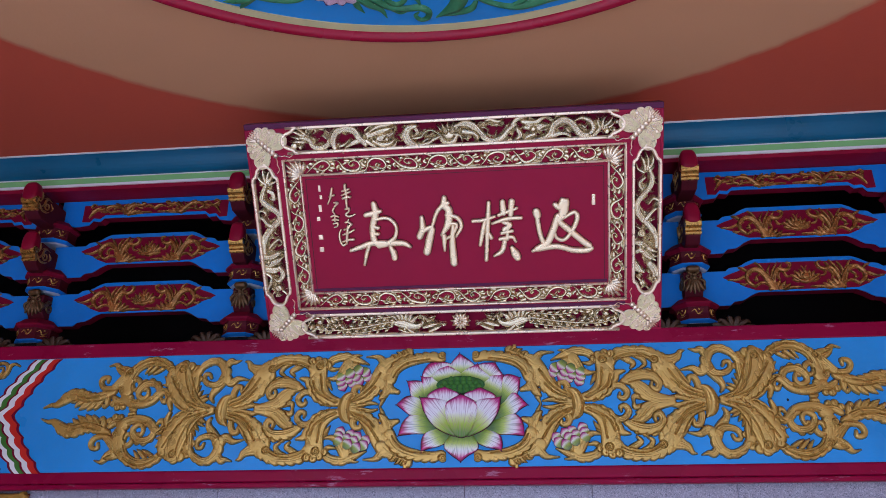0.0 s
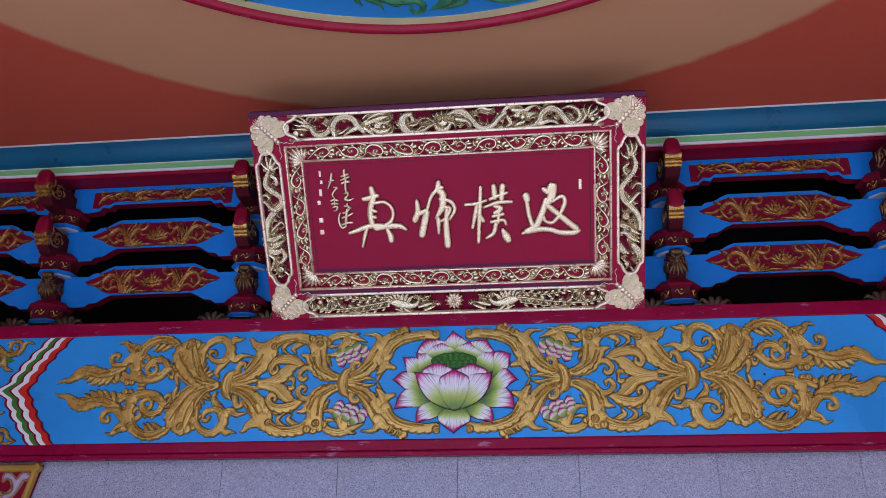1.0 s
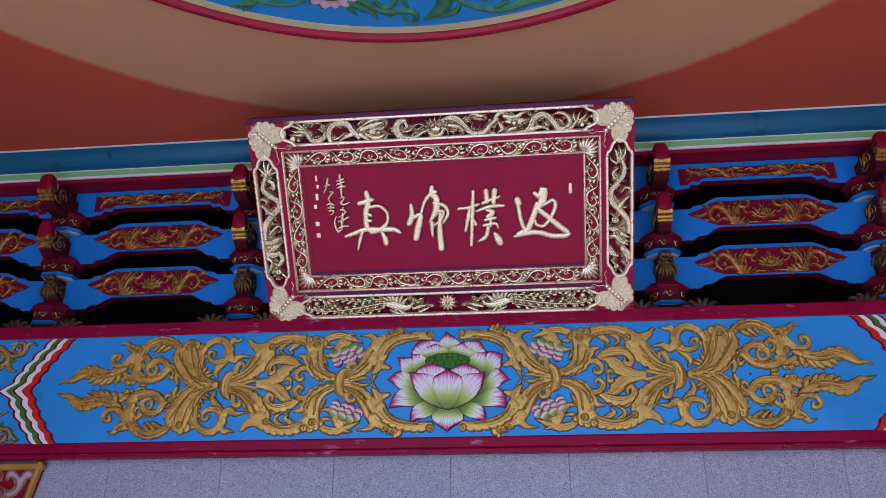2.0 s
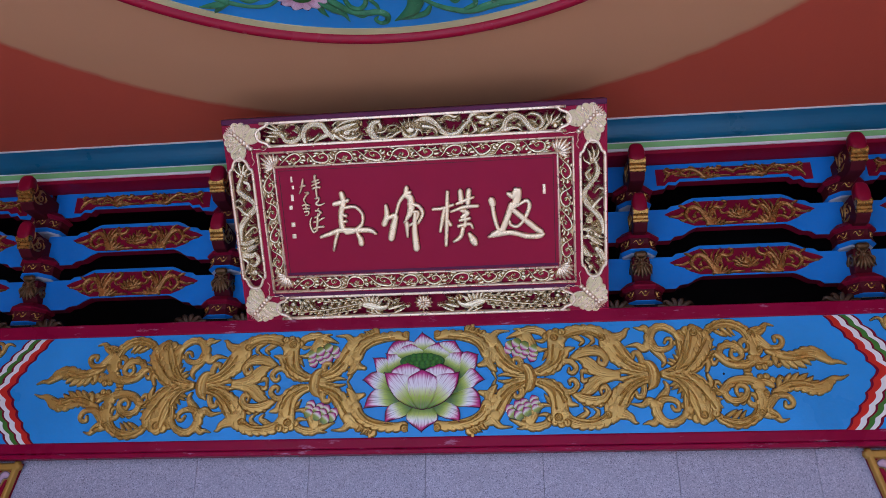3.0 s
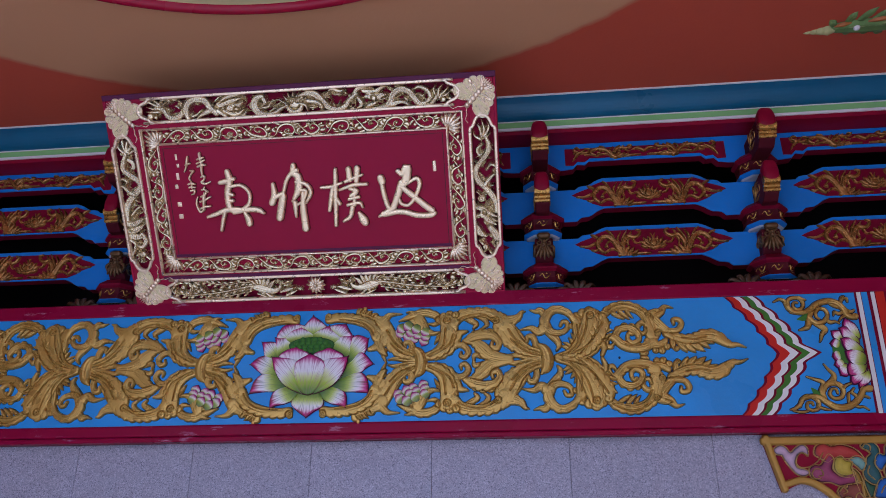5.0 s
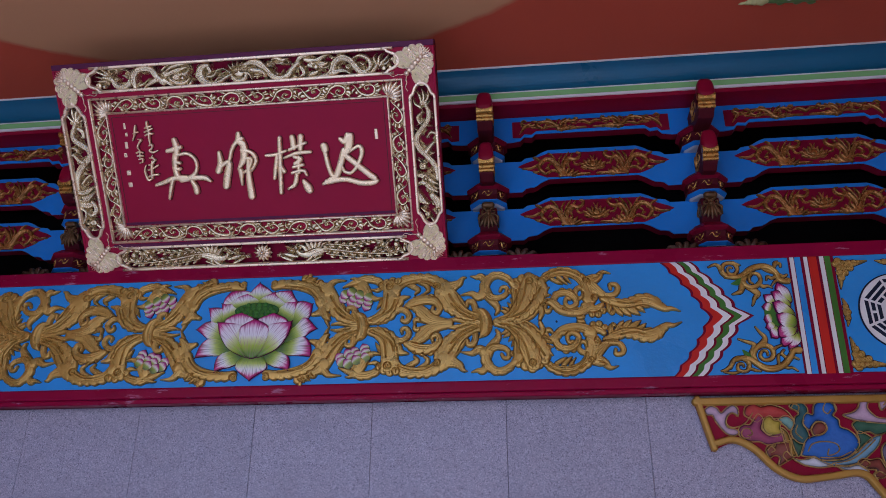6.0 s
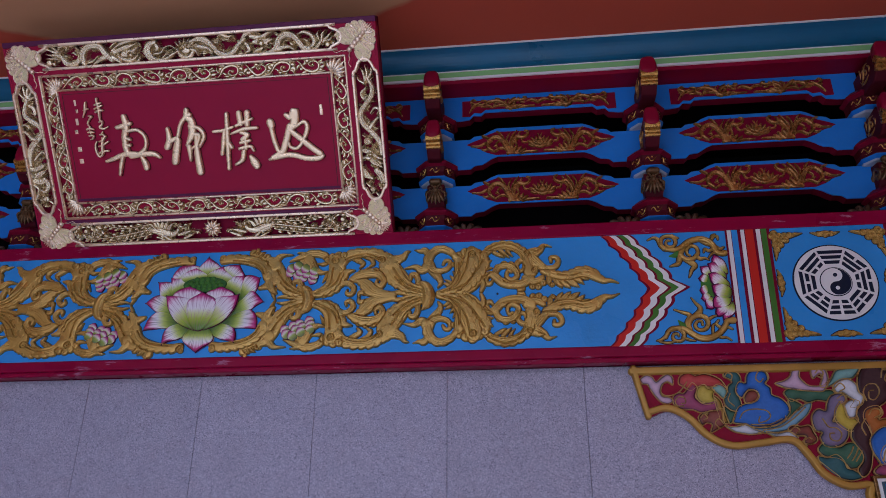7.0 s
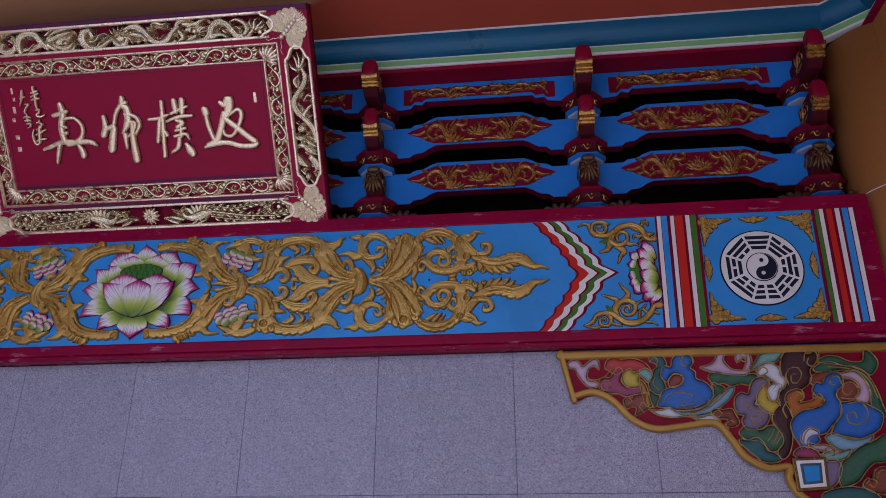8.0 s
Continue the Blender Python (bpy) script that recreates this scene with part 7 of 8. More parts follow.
def butterfly(parent, x, y, turn):
    """A gilt butterfly seen from above, its body along +y."""
    c, s = math.cos(radians(turn)), math.sin(radians(turn))
    lay = lambda a, b: (x + 1.2 * (c * a - s * (b + 0.012)), y + 1.2 * (s * a + c * (b + 0.012)))
    body = None
    for q in (-1, 1):
        for outline, h in (([(0.0, 0.004), (0.022, 0.03), (0.05, 0.04), (0.072, 0.03), (0.078, 0.008), (0.064, -0.012), (0.03, -0.014), (0.0, -0.012)], 0.010), ([(0.0, -0.01), (0.034, -0.011), (0.058, -0.012), (0.067, -0.024), (0.058, -0.037), (0.03, -0.034), (0.0, -0.03)], 0.0085),
                           ([(0.0, -0.026), (0.03, -0.032), (0.05, -0.035), (0.057, -0.047), (0.046, -0.059), (0.024, -0.054), (0.0, -0.05)], 0.007), ([(0.0, -0.046), (0.02, -0.052), (0.034, -0.056), (0.039, -0.067), (0.028, -0.078), (0.01, -0.074), (0.0, -0.07)], 0.0055)):
            pts = [lay(q * a, b) for a, b in spline(outline, 5, True)]
            if q < 0:
                pts = pts[::-1]
            part("wing", plate(pts, -0.002, h - 0.002, 0.0035), M["wing_gilt"], parent, "gilt butterfly wing")
            rim = Relief(h - 0.003, 0.6, 0, 0.004)
            rim.place = lambda u, v: lay(q * u, v)
            rim.ribbon(outline, [0.005] * len(outline), n=4, k=4, closed=True)
            far = outline[len(outline) // 2]
            for k in (-1, 0, 1):
                rim.ribbon([(far[0] * 0.3, far[1] * 0.7 + outline[0][1] * 0.3), (far[0] * 0.6, far[1] + 0.006 * k), (far[0] * 0.86, far[1] + 0.009 * k)], [0.003, 0.005, 0.002], n=4, k=4)
            rim.make("wing_rim", M["gilt"], parent)
        g = Relief(0.006, 0.5, 0, 0.004)
        g.place = lambda a, b: lay(q * a, b)
        for k in range(4):
            g.ribbon([(0.012, 0.004), (0.035 + 0.006 * k, 0.024 - 0.009 * k), (0.06 + 0.003 * k, 0.036 - 0.014 * k)], [0.003, 0.004, 0.002], n=4, k=4)
        g.bead(0.056, 0.026, 0.008, 0.003, 8)
        g.bead(0.048, -0.034, 0.007, 0.003, 8)
        g.make("wing_rib", M["gilt"], parent)
        g = Relief(0.004, 0.5, 0, 0.004)
        g.place = lambda a, b: lay(q * a, b)
        g.ribbon([(0.003, 0.04), (0.014, 0.056), (0.022, 0.062), (0.03, 0.078), (0.046, 0.082)], [0.004, 0.004, 0.004, 0.003, 0.003], n=5, k=4)
        g.make("antenna", M["gilt"], parent)
    g = Relief(0.004, 0.5, 0, 0.012)
    g.place = lay
    for k in range(7):
        g.bead(0, 0.036 - 0.016 * k, 0.0125 - 0.0009 * abs(k - 2), 0.010, 10)
    for k in range(-3, 4):
        g.ribbon([(0.0, -0.042), (0.007 * k, -0.064), (0.0085 * k, -0.088 + 0.003 * abs(k))], [0.006, 0.010, 0.002], n=4, k=5)
    g.make("butterfly_body", M["gilt"], parent)


def panel_frame(half, tall, lay):
    g = Relief(-0.011, 2.2, 0, 0.02)
    g.flat = 8
    g.place = lay
    pts = cartouche(half, tall)
    g.ribbon(pts, [0.0165] * len(pts), n=4, k=6, closed=True)
    g.make("gilt_rim", M["gilt"], plaque, "gilt rim of a carved panel")
    # flat lacquered pieces that fill the corners outside the lobed ends
    right = pts[:len(pts) // 2]
    for s in (1, -1):
        shape = [(s * x, y) for x, y in spline(right, 4)] + [(s * (half - 0.12), -tall - 0.004), (s * (half + 0.045), -tall - 0.004), (s * (half + 0.045), tall + 0.004), (s * (half - 0.12), tall + 0.004)]
        part("panel_end", plate([lay(x, y) for x, y in shape], -0.044, -0.0025), M["field"], plaque)


UPP, LOW, SIDE = 0.917, 0.062, 0.825
top_lay, low_lay = mirrored(1, 1, 0, UPP), mirrored(1, 1, 0, LOW)
for lay in (top_lay, low_lay):
    panel_frame(0.731, 0.054, lay)
for sx in (1, -1):
    side_lay = lambda a, b, sx=sx: (sx * SIDE + b * sx * -1, 0.491 + a)
    panel_frame(0.322, 0.056, side_lay)
    g = Fret(sx * SIDE - 0.07, sx * SIDE + 0.07, 0.15, 0.83, 0.0016, 0.034, 0.008, 0.002, 0.010)
    g.scales = 0.0095
    cloud_curls(g, sx * SIDE - 0.032, sx * SIDE + 0.032, 0.21, 0.74, 24, 5 + sx)
    (carve_side_right if sx > 0 else carve_side_left)(g)
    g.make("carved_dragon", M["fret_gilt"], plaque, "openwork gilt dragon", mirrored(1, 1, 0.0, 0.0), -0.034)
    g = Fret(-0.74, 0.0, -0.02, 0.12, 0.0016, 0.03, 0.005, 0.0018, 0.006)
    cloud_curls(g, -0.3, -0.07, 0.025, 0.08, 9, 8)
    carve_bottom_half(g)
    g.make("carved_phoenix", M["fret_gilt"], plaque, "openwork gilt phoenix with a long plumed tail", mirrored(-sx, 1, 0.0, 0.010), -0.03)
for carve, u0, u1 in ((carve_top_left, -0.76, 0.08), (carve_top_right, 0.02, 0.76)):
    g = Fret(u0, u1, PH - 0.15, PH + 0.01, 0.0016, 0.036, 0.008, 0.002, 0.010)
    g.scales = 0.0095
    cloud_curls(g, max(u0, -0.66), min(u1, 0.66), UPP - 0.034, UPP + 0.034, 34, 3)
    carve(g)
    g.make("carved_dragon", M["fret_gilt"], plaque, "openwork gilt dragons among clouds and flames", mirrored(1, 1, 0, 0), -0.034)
for v, r in ((LOW, 0.044),):
    g = Relief(-0.02, 0.7, 0, 0.034)
    blossom(g, 0, v, r)
    g.make("blossom", M["gilt_carving"], plaque)
for v in (0.7975, 0.182):
    g = Fret(-FU, FU, v - 0.04, v + 0.04, 0.0016, 0.018, 0.004, 0.0016, 0.004)
    scroll_band(g, 2 * FU - 0.05, 0.031, lambda a, b: (a, v + b))
    g.make("gilt_vine", M["fret_gilt"], plaque, "openwork gilt vine", base=-0.028)
for sx in (1, -1):
    g = Fret(sx * (FU + 0.038) - 0.04, sx * (FU + 0.038) + 0.04, FV0 - 0.02, FV1 + 0.02, 0.0016, 0.018, 0.004, 0.0016, 0.004)
    scroll_band(g, FV1 - FV0 - 0.03, 0.031, lambda a, b: (sx * (FU + 0.04) + b * sx, (FV0 + FV1) / 2 - a))
    g.make("gilt_vine", M["fret_gilt"], plaque, "openwork gilt vine", base=-0.028)
    for sv, v in ((1, FV1), (-1, FV0)):
        g = Relief(-0.028, 0.7, 0, 0.024)
        g.place = mirrored(sx, sv, sx * FU, v)
        for q in range(8):
            a = radians(-12 + 114 * q / 7)
            reach = 0.07 + 0.018 * math.sin(2 * a)
            g.ribbon([(0.006, 0.006), (0.04 * math.cos(a), 0.04 * math.sin(a)), (reach * math.cos(a), reach * math.sin(a))], [0.012, 0.027, 0.012], n=4, k=5)
        g.make("corner_leaf", M["gilt_carving"], plaque)
        butterfly(plaque, sx * 0.805, 0.898 if sv > 0 else 0.08, {(1, 1): 135, (-1, 1): -135, (1, -1): 45, (-1, -1): -45}[(sx, sv)])


def stroke_zhen(g):
    g.ribbon([(-.352, .624), (-.347, .581), (-.364, .522), (-.361, .456), (-.336, .433)], [.030, .037, .034, .034, .026])
    g.ribbon([(-.391, .575), (-.358, .581), (-.324, .59)], [.026, .030, .022])
    g.ribbon([(-.35, .554), (-.295, .557), (-.261, .523), (-.266, .474), (-.302, .443), (-.342, .434)], [.019, .019, .019, .022, .030, .030])
    g.ribbon([(-.359, .522), (-.338, .515)], [.022, .019])
    g.ribbon([(-.363, .489), (-.341, .488)], [.022, .019])
    g.ribbon([(-.471, .417), (-.436, .427), (-.373, .446), (-.297, .443), (-.232, .44), (-.201, .422)], [.019, .026, .030, .030, .030, .015])
    g.ribbon([(-.385, .441), (-.402, .395), (-.415, .348)], [.022, .022, .015])
    g.ribbon([(-.293, .431), (-.28, .398), (-.277, .376)], [.019, .034, .034])

def stroke_gui(g):
    g.ribbon([(-.144, .555), (-.143, .506), (-.158, .469)], [.022, .034, .037])
    g.ribbon([(-.156, .485), (-.116, .505), (-.1, .51)], [.022, .026, .022])
    g.ribbon([(-.101, .499), (-.116, .451), (-.13, .397)], [.034, .041, .041])
    g.ribbon([(-.1, .51), (-.078, .57), (-.048, .604), (-.026, .613)], [.019, .022, .026, .026])
    g.ribbon([(-.04, .635), (-.043, .603), (-.023, .581), (-.029, .522), (-.061, .47)], [.030, .034, .041, .041, .015])
    g.ribbon([(-.036, .56), (.011, .547), (.029, .509), (.003, .462)], [.019, .022, .022, .015])
    g.ribbon([(-.023, .522), (.008, .515), (-.012, .473), (-.041, .453)], [.019, .019, .019, .015])
    g.ribbon([(-.05, .464), (-.051, .399)], [.030, .015])
    g.ribbon([(-.008, .511), (-.015, .433), (-.013, .342)], [.022, .034, .041])

def stroke_pu(g):
    g.ribbon([(.152, .607), (.145, .52), (.131, .35)], [.022, .026, .022])
    g.ribbon([(.079, .528), (.127, .531), (.176, .545)], [.019, .019, .015])
    g.ribbon([(.132, .526), (.123, .488), (.107, .419)], [.019, .026, .019])
    g.ribbon([(.144, .477), (.158, .449)], [.019, .022])
    g.ribbon([(.212, .607), (.214, .559)], [.030, .034])
    g.ribbon([(.252, .607), (.245, .552)], [.034, .030])
    g.ribbon([(.192, .549), (.23, .563), (.273, .577)], [.019, .019, .015])
    g.ribbon([(.163, .513), (.228, .532), (.291, .534)], [.015, .022, .019])
    g.ribbon([(.211, .516), (.242, .504), (.214, .484)], [.019, .026, .026])
    g.ribbon([(.202, .469), (.25, .477)], [.019, .019])
    g.ribbon([(.194, .442), (.248, .45), (.263, .428)], [.019, .019, .015])
    g.ribbon([(.232, .515), (.226, .441)], [.019, .022])
    g.ribbon([(.215, .43), (.201, .388), (.167, .367)], [.026, .026, .015])
    g.ribbon([(.245, .402), (.259, .374), (.268, .357)], [.022, .045, .041])

def stroke_fan(g):
    g.ribbon([(.356, .557), (.36, .541)], [.041, .041])
    g.ribbon([(.358, .547), (.366, .477), (.379, .428), (.394, .411)], [.026, .026, .026, .022])
    g.ribbon([(.334, .382), (.367, .396), (.4, .417), (.423, .464), (.448, .532)], [.015, .034, .037, .037, .037])
    g.ribbon([(.436, .585), (.456, .573), (.478, .599), (.47, .546), (.448, .516)], [.026, .034, .048, .048, .037])
    g.ribbon([(.474, .525), (.517, .549), (.531, .522), (.507, .465), (.474, .429), (.443, .436), (.434, .458)], [.015, .022, .026, .022, .019, .019, .015])
    g.ribbon([(.452, .51), (.507, .46), (.557, .415), (.58, .398)], [.030, .034, .034, .034])
    g.ribbon([(.356, .392), (.441, .399), (.513, .379), (.571, .377), (.592, .386)], [.034, .030, .030, .030, .022])

def stroke_date(g):
    g.ribbon([(-.472, .715), (-.473, .698)], [.013, .013])
    g.ribbon([(-.487, .686), (-.472, .690), (-.456, .694)], [.008, .010, .008])
    g.ribbon([(-.491, .668), (-.471, .675), (-.452, .682)], [.008, .010, .008])
    g.ribbon([(-.488, .653), (-.469, .660), (-.452, .659)], [.010, .013, .010])
    g.ribbon([(-.473, .703), (-.469, .670), (-.472, .637), (-.471, .612)], [.010, .013, .010, .008])
    g.ribbon([(-.480, .605), (-.464, .609), (-.466, .594), (-.479, .582), (-.467, .573), (-.452, .575), (-.436, .582)], [.008, .010, .008, .010, .010, .008, .004])
    g.ribbon([(-.469, .561), (-.475, .548), (-.485, .546)], [.005, .008, .008])
    g.ribbon([(-.475, .551), (-.458, .535)], [.008, .010])
    g.ribbon([(-.494, .513), (-.475, .520), (-.464, .532)], [.008, .010, .008])
    g.ribbon([(-.506, .516), (-.516, .496), (-.516, .470), (-.505, .443), (-.487, .450)], [.005, .008, .010, .013, .008])
    g.ribbon([(-.474, .530), (-.480, .499), (-.487, .450)], [.010, .015, .013])
    g.ribbon([(-.501, .490), (-.477, .497), (-.448, .511)], [.008, .010, .008])
    g.ribbon([(-.501, .459), (-.480, .466), (-.454, .467)], [.010, .013, .010])
    g.ribbon([(-.531, .701), (-.536, .678), (-.543, .656), (-.556, .631)], [.008, .013, .008, .005])
    g.ribbon([(-.550, .664), (-.537, .668), (-.524, .670)], [.005, .008, .008])
    g.ribbon([(-.530, .637), (-.512, .634), (-.524, .622), (-.536, .602), (-.532, .589)], [.005, .010, .008, .008, .005])
    g.ribbon([(-.546, .574), (-.531, .579), (-.513, .573)], [.008, .008, .008])
    g.ribbon([(-.530, .589), (-.530, .553)], [.005, .008])
    g.ribbon([(-.543, .559), (-.535, .561)], [.008, .008])
    g.ribbon([(-.525, .561), (-.515, .558)], [.008, .008])
    g.ribbon([(-.539, .543), (-.519, .545), (-.523, .530), (-.538, .525)], [.008, .008, .008, .005])


class Brush:
    """Raises each written stroke as a piece of its own; the first carries the rest."""

    def __init__(self, name, label):
        self.name, self.label, self.first = name, label, None

    def ribbon(self, pts, widths):
        widths = [w * (0.84 if w > 0.012 else 1.0) for w in widths]
        # a dark brown rim stands in for the shade on the stroke's gilt sides
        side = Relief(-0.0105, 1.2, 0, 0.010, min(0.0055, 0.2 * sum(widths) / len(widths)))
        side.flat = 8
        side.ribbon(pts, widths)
        g = Relief(-0.003, 1.0, 0, 0.014)
        g.profile = [(1, 0), (0.95, 0.66), (0.8, 0.86), (0.45, 0.97), (0, 1), (-0.45, 0.97), (-0.8, 0.86), (-0.95, 0.66), (-1, 0)]
        g.ribbon(pts, widths)
        if self.first:
            g.make("stroke", M["character_gilt"], self.first)
        else:
            self.first = g.make(self.name, M["character_gilt"], plaque, self.label)
        side.make("stroke_side", M["stroke_brown"], self.first, "dark rim for the shade on a raised stroke's side")


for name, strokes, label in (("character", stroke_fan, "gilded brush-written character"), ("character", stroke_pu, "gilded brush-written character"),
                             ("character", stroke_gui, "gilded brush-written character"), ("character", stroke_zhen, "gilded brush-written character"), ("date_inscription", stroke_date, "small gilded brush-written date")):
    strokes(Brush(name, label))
for u, v, w, h in ((0.602, 0.598, 0.008, 0.024), (-0.604, 0.481, 0.0105, 0.0115), (-0.605, 0.424, 0.0105, 0.0115)):
    part("seal", box(u - w, u + w, v - h, v + h, -0.0121, -0.007, 0.003), M["gilt"], plaque, "small gilt seal block")
for u, v, w, h in ((-0.589, 0.701, 0.005, 0.014), (-0.586, 0.662, 0.006, 0.009), (-0.594, 0.612, 0.007, 0.016), (-0.606, 0.565, 0.008, 0.010)):
    part("inscription_bar", box(u - w, u + w, v - h, v + h, -0.0121, -0.009, 0.0015), M["gilt"], plaque, "small gilt bar of writing")

# ---- carved spandrel brackets under both beam ends ----
OUTER = [(2.102, -0.187), (2.181, -0.225), (2.255, -0.304), (2.343, -0.345), (2.457, -0.337), (2.582, -0.326), (2.64, -0.39), (2.685, -0.462), (2.765, -0.507), (2.848, -0.504)]


def spandrel(side):
    root = empty("spandrel_bracket", pose(0, 0.05, 2.142, 90, 0, 0), "carved spandrel bracket of many-coloured clouds outlined in gold", "spandrel bracket", "spandrels under the beam")
    flat = lambda pts: [(side * x, y) for x, y in pts][::side]
    curve = [(1.962, 0.0), (2.012, -0.22)] + spline([(2.012, -0.22)] + OUTER, 5)[1:] + [(2.838, -0.545), (2.86, -0.6), (2.93, -0.66), (3.06, -0.71), (3.16, -0.8), (3.22, -0.93), (3.34, -0.97), (3.355, -0.95), (3.355, 0.0)]
    part("ground_plate", plate(flat(curve), -0.03, -0.004), M["nose_red"], root, "crimson ground of the carving")
    rim = Relief(-0.006, 0.9, 0, 0.022)
    rim.flat = 7
    rim.place = mirrored(side, 1)
    rim.ribbon([(1.97, -0.016), (2.5, -0.016), (3.35, -0.016)], [0.038, 0.038, 0.038])
    rim.ribbon([(1.975, -0.002), (1.995, -0.1), (2.02, -0.21)], [0.028, 0.028, 0.028])
    low = [(2.018, -0.205)] + OUTER + [(2.84, -0.55), (2.87, -0.61), (2.95, -0.665), (3.06, -0.71), (3.16, -0.8), (3.22, -0.93), (3.34, -0.97)]
    rim.ribbon([(x - 0.002, y + 0.012) for x, y in low], [0.03] * len(low))
    rim.make("gold_rim", M["rim_ochre"], root, "gold-painted raised rim")

    layer = [0.0]

    def gold_edge(pts, closed, parent, wide=0.0056):
        line = Relief(layer[0] + (-0.003 if closed else 0.003), 1.2, 0, 0.010)
        line.place = mirrored(side, 1)
        line.ribbon(pts, [wide] * len(pts), 4, 5, closed=closed)
        line.make("gold_outline", M["gold_line"], parent, "raised gold outline")

    def cloud(key, pts):
        """One painted cloud or leaf, a little above the one before it, with a gold edge and a dark line within."""
        layer[0] += 0.0004
        grown = []
        for i, (x, y) in enumerate(pts):
            (ax, ay), (bx, by) = pts[i - 1], pts[(i + 1) % len(pts)]
            d = math.hypot(bx - ax, by - ay) or 1.0
            grown.append((x + turn(pts) * (by - ay) / d * 0.003, y - turn(pts) * (bx - ax) / d * 0.003))
        pts = grown
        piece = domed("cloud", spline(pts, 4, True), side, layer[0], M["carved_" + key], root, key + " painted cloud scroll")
        gold_edge(pts, True, piece)
        last[0] = piece

    def turn(pts):
        return 1 if sum(a[0] * b[1] - b[0] * a[1] for a, b in zip(pts, pts[1:] + pts[:1])) > 0 else -1

    last = [None]

    def curl(pts):
        gold_edge(pts, False, last[0], 0.0056)

    cloud("lilac", [(2.002, -.051), (2.027, -.036), (2.050, -.045), (2.066, -.065), (2.091, -.046), (2.116, -.034), (2.134, -.047), (2.132, -.077), (2.114, -.064), (2.089, -.075), (2.077, -.105), (2.085, -.127), (2.115, -.135), (2.126, -.145), (2.106, -.157), (2.079, -.149), (2.057, -.124), (2.040, -.094), (2.031, -.074), (2.008, -.068)])
    curl([(2.132, -.077), (2.109, -.066), (2.088, -.083), (2.081, -.110), (2.099, -.125), (2.133, -.121), (2.165, -.102), (2.192, -.068)])
    cloud("red", [(2.161, -.072), (2.170, -.043), (2.202, -.029), (2.230, -.042), (2.266, -.036), (2.301, -.044), (2.328, -.060), (2.344, -.082), (2.354, -.102), (2.320, -.089), (2.273, -.088), (2.231, -.087), (2.205, -.103), (2.179, -.085)])
    cloud("magenta", [(2.130, -.157), (2.132, -.130), (2.152, -.116), (2.176, -.117), (2.197, -.093), (2.215, -.074), (2.230, -.094), (2.217, -.128), (2.232, -.152), (2.254, -.160), (2.286, -.144), (2.306, -.161), (2.298, -.185), (2.263, -.191), (2.235, -.196), (2.205, -.183), (2.170, -.182), (2.147, -.174)])
    curl([(2.167, -.170), (2.143, -.169), (2.135, -.150), (2.151, -.131), (2.174, -.136), (2.177, -.156), (2.160, -.160)])
    cloud("pale", [(2.296, -.096), (2.325, -.082), (2.347, -.097), (2.352, -.121), (2.334, -.138), (2.317, -.121)])
    cloud("yellow", [(2.227, -.123), (2.237, -.094), (2.262, -.083), (2.276, -.100), (2.299, -.106), (2.292, -.130), (2.302, -.149), (2.278, -.161), (2.247, -.158), (2.232, -.143)])
    cloud("ochre", [(2.299, -.130), (2.318, -.150), (2.326, -.186), (2.334, -.222), (2.339, -.241), (2.316, -.240), (2.308, -.209), (2.302, -.173)])
    cloud("rust", [(2.225, -.219), (2.243, -.201), (2.261, -.208), (2.267, -.196), (2.298, -.192), (2.322, -.186), (2.319, -.233), (2.322, -.250), (2.298, -.263), (2.266, -.279), (2.276, -.249), (2.254, -.239), (2.234, -.248)])
    curl([(2.230, -.219), (2.245, -.205), (2.258, -.220), (2.243, -.229)])
    curl([(2.298, -.263), (2.286, -.244), (2.301, -.226), (2.316, -.240)])
    cloud("green", [(2.334, -.174), (2.356, -.194), (2.374, -.199), (2.358, -.234), (2.344, -.241)])
    cloud("teal", [(2.348, -.043), (2.369, -.024), (2.397, -.030), (2.413, -.055), (2.404, -.091), (2.384, -.108), (2.396, -.140), (2.400, -.171), (2.383, -.194), (2.356, -.186), (2.340, -.169), (2.337, -.145), (2.352, -.121), (2.362, -.090), (2.380, -.074), (2.370, -.059)])
    curl([(2.347, -.053), (2.363, -.034), (2.381, -.044), (2.374, -.064), (2.361, -.058)])
    curl([(2.363, -.122), (2.351, -.150), (2.372, -.175)])
    cloud("green", [(2.584, -.120), (2.616, -.104), (2.653, -.115), (2.689, -.106), (2.733, -.117), (2.772, -.118), (2.779, -.142), (2.749, -.160), (2.709, -.154), (2.669, -.163), (2.637, -.148), (2.602, -.157), (2.588, -.137)])
    cloud("green", [(2.595, -.152), (2.624, -.162), (2.644, -.181), (2.607, -.204), (2.576, -.232), (2.573, -.203), (2.597, -.192)])
    cloud("sky", [(2.395, -.251), (2.439, -.266), (2.508, -.265), (2.560, -.245), (2.600, -.216), (2.644, -.181), (2.680, -.168), (2.663, -.205), (2.624, -.240), (2.580, -.269), (2.517, -.284), (2.449, -.280)])
    curl([(2.472, -.276), (2.542, -.264), (2.603, -.228), (2.654, -.186)])
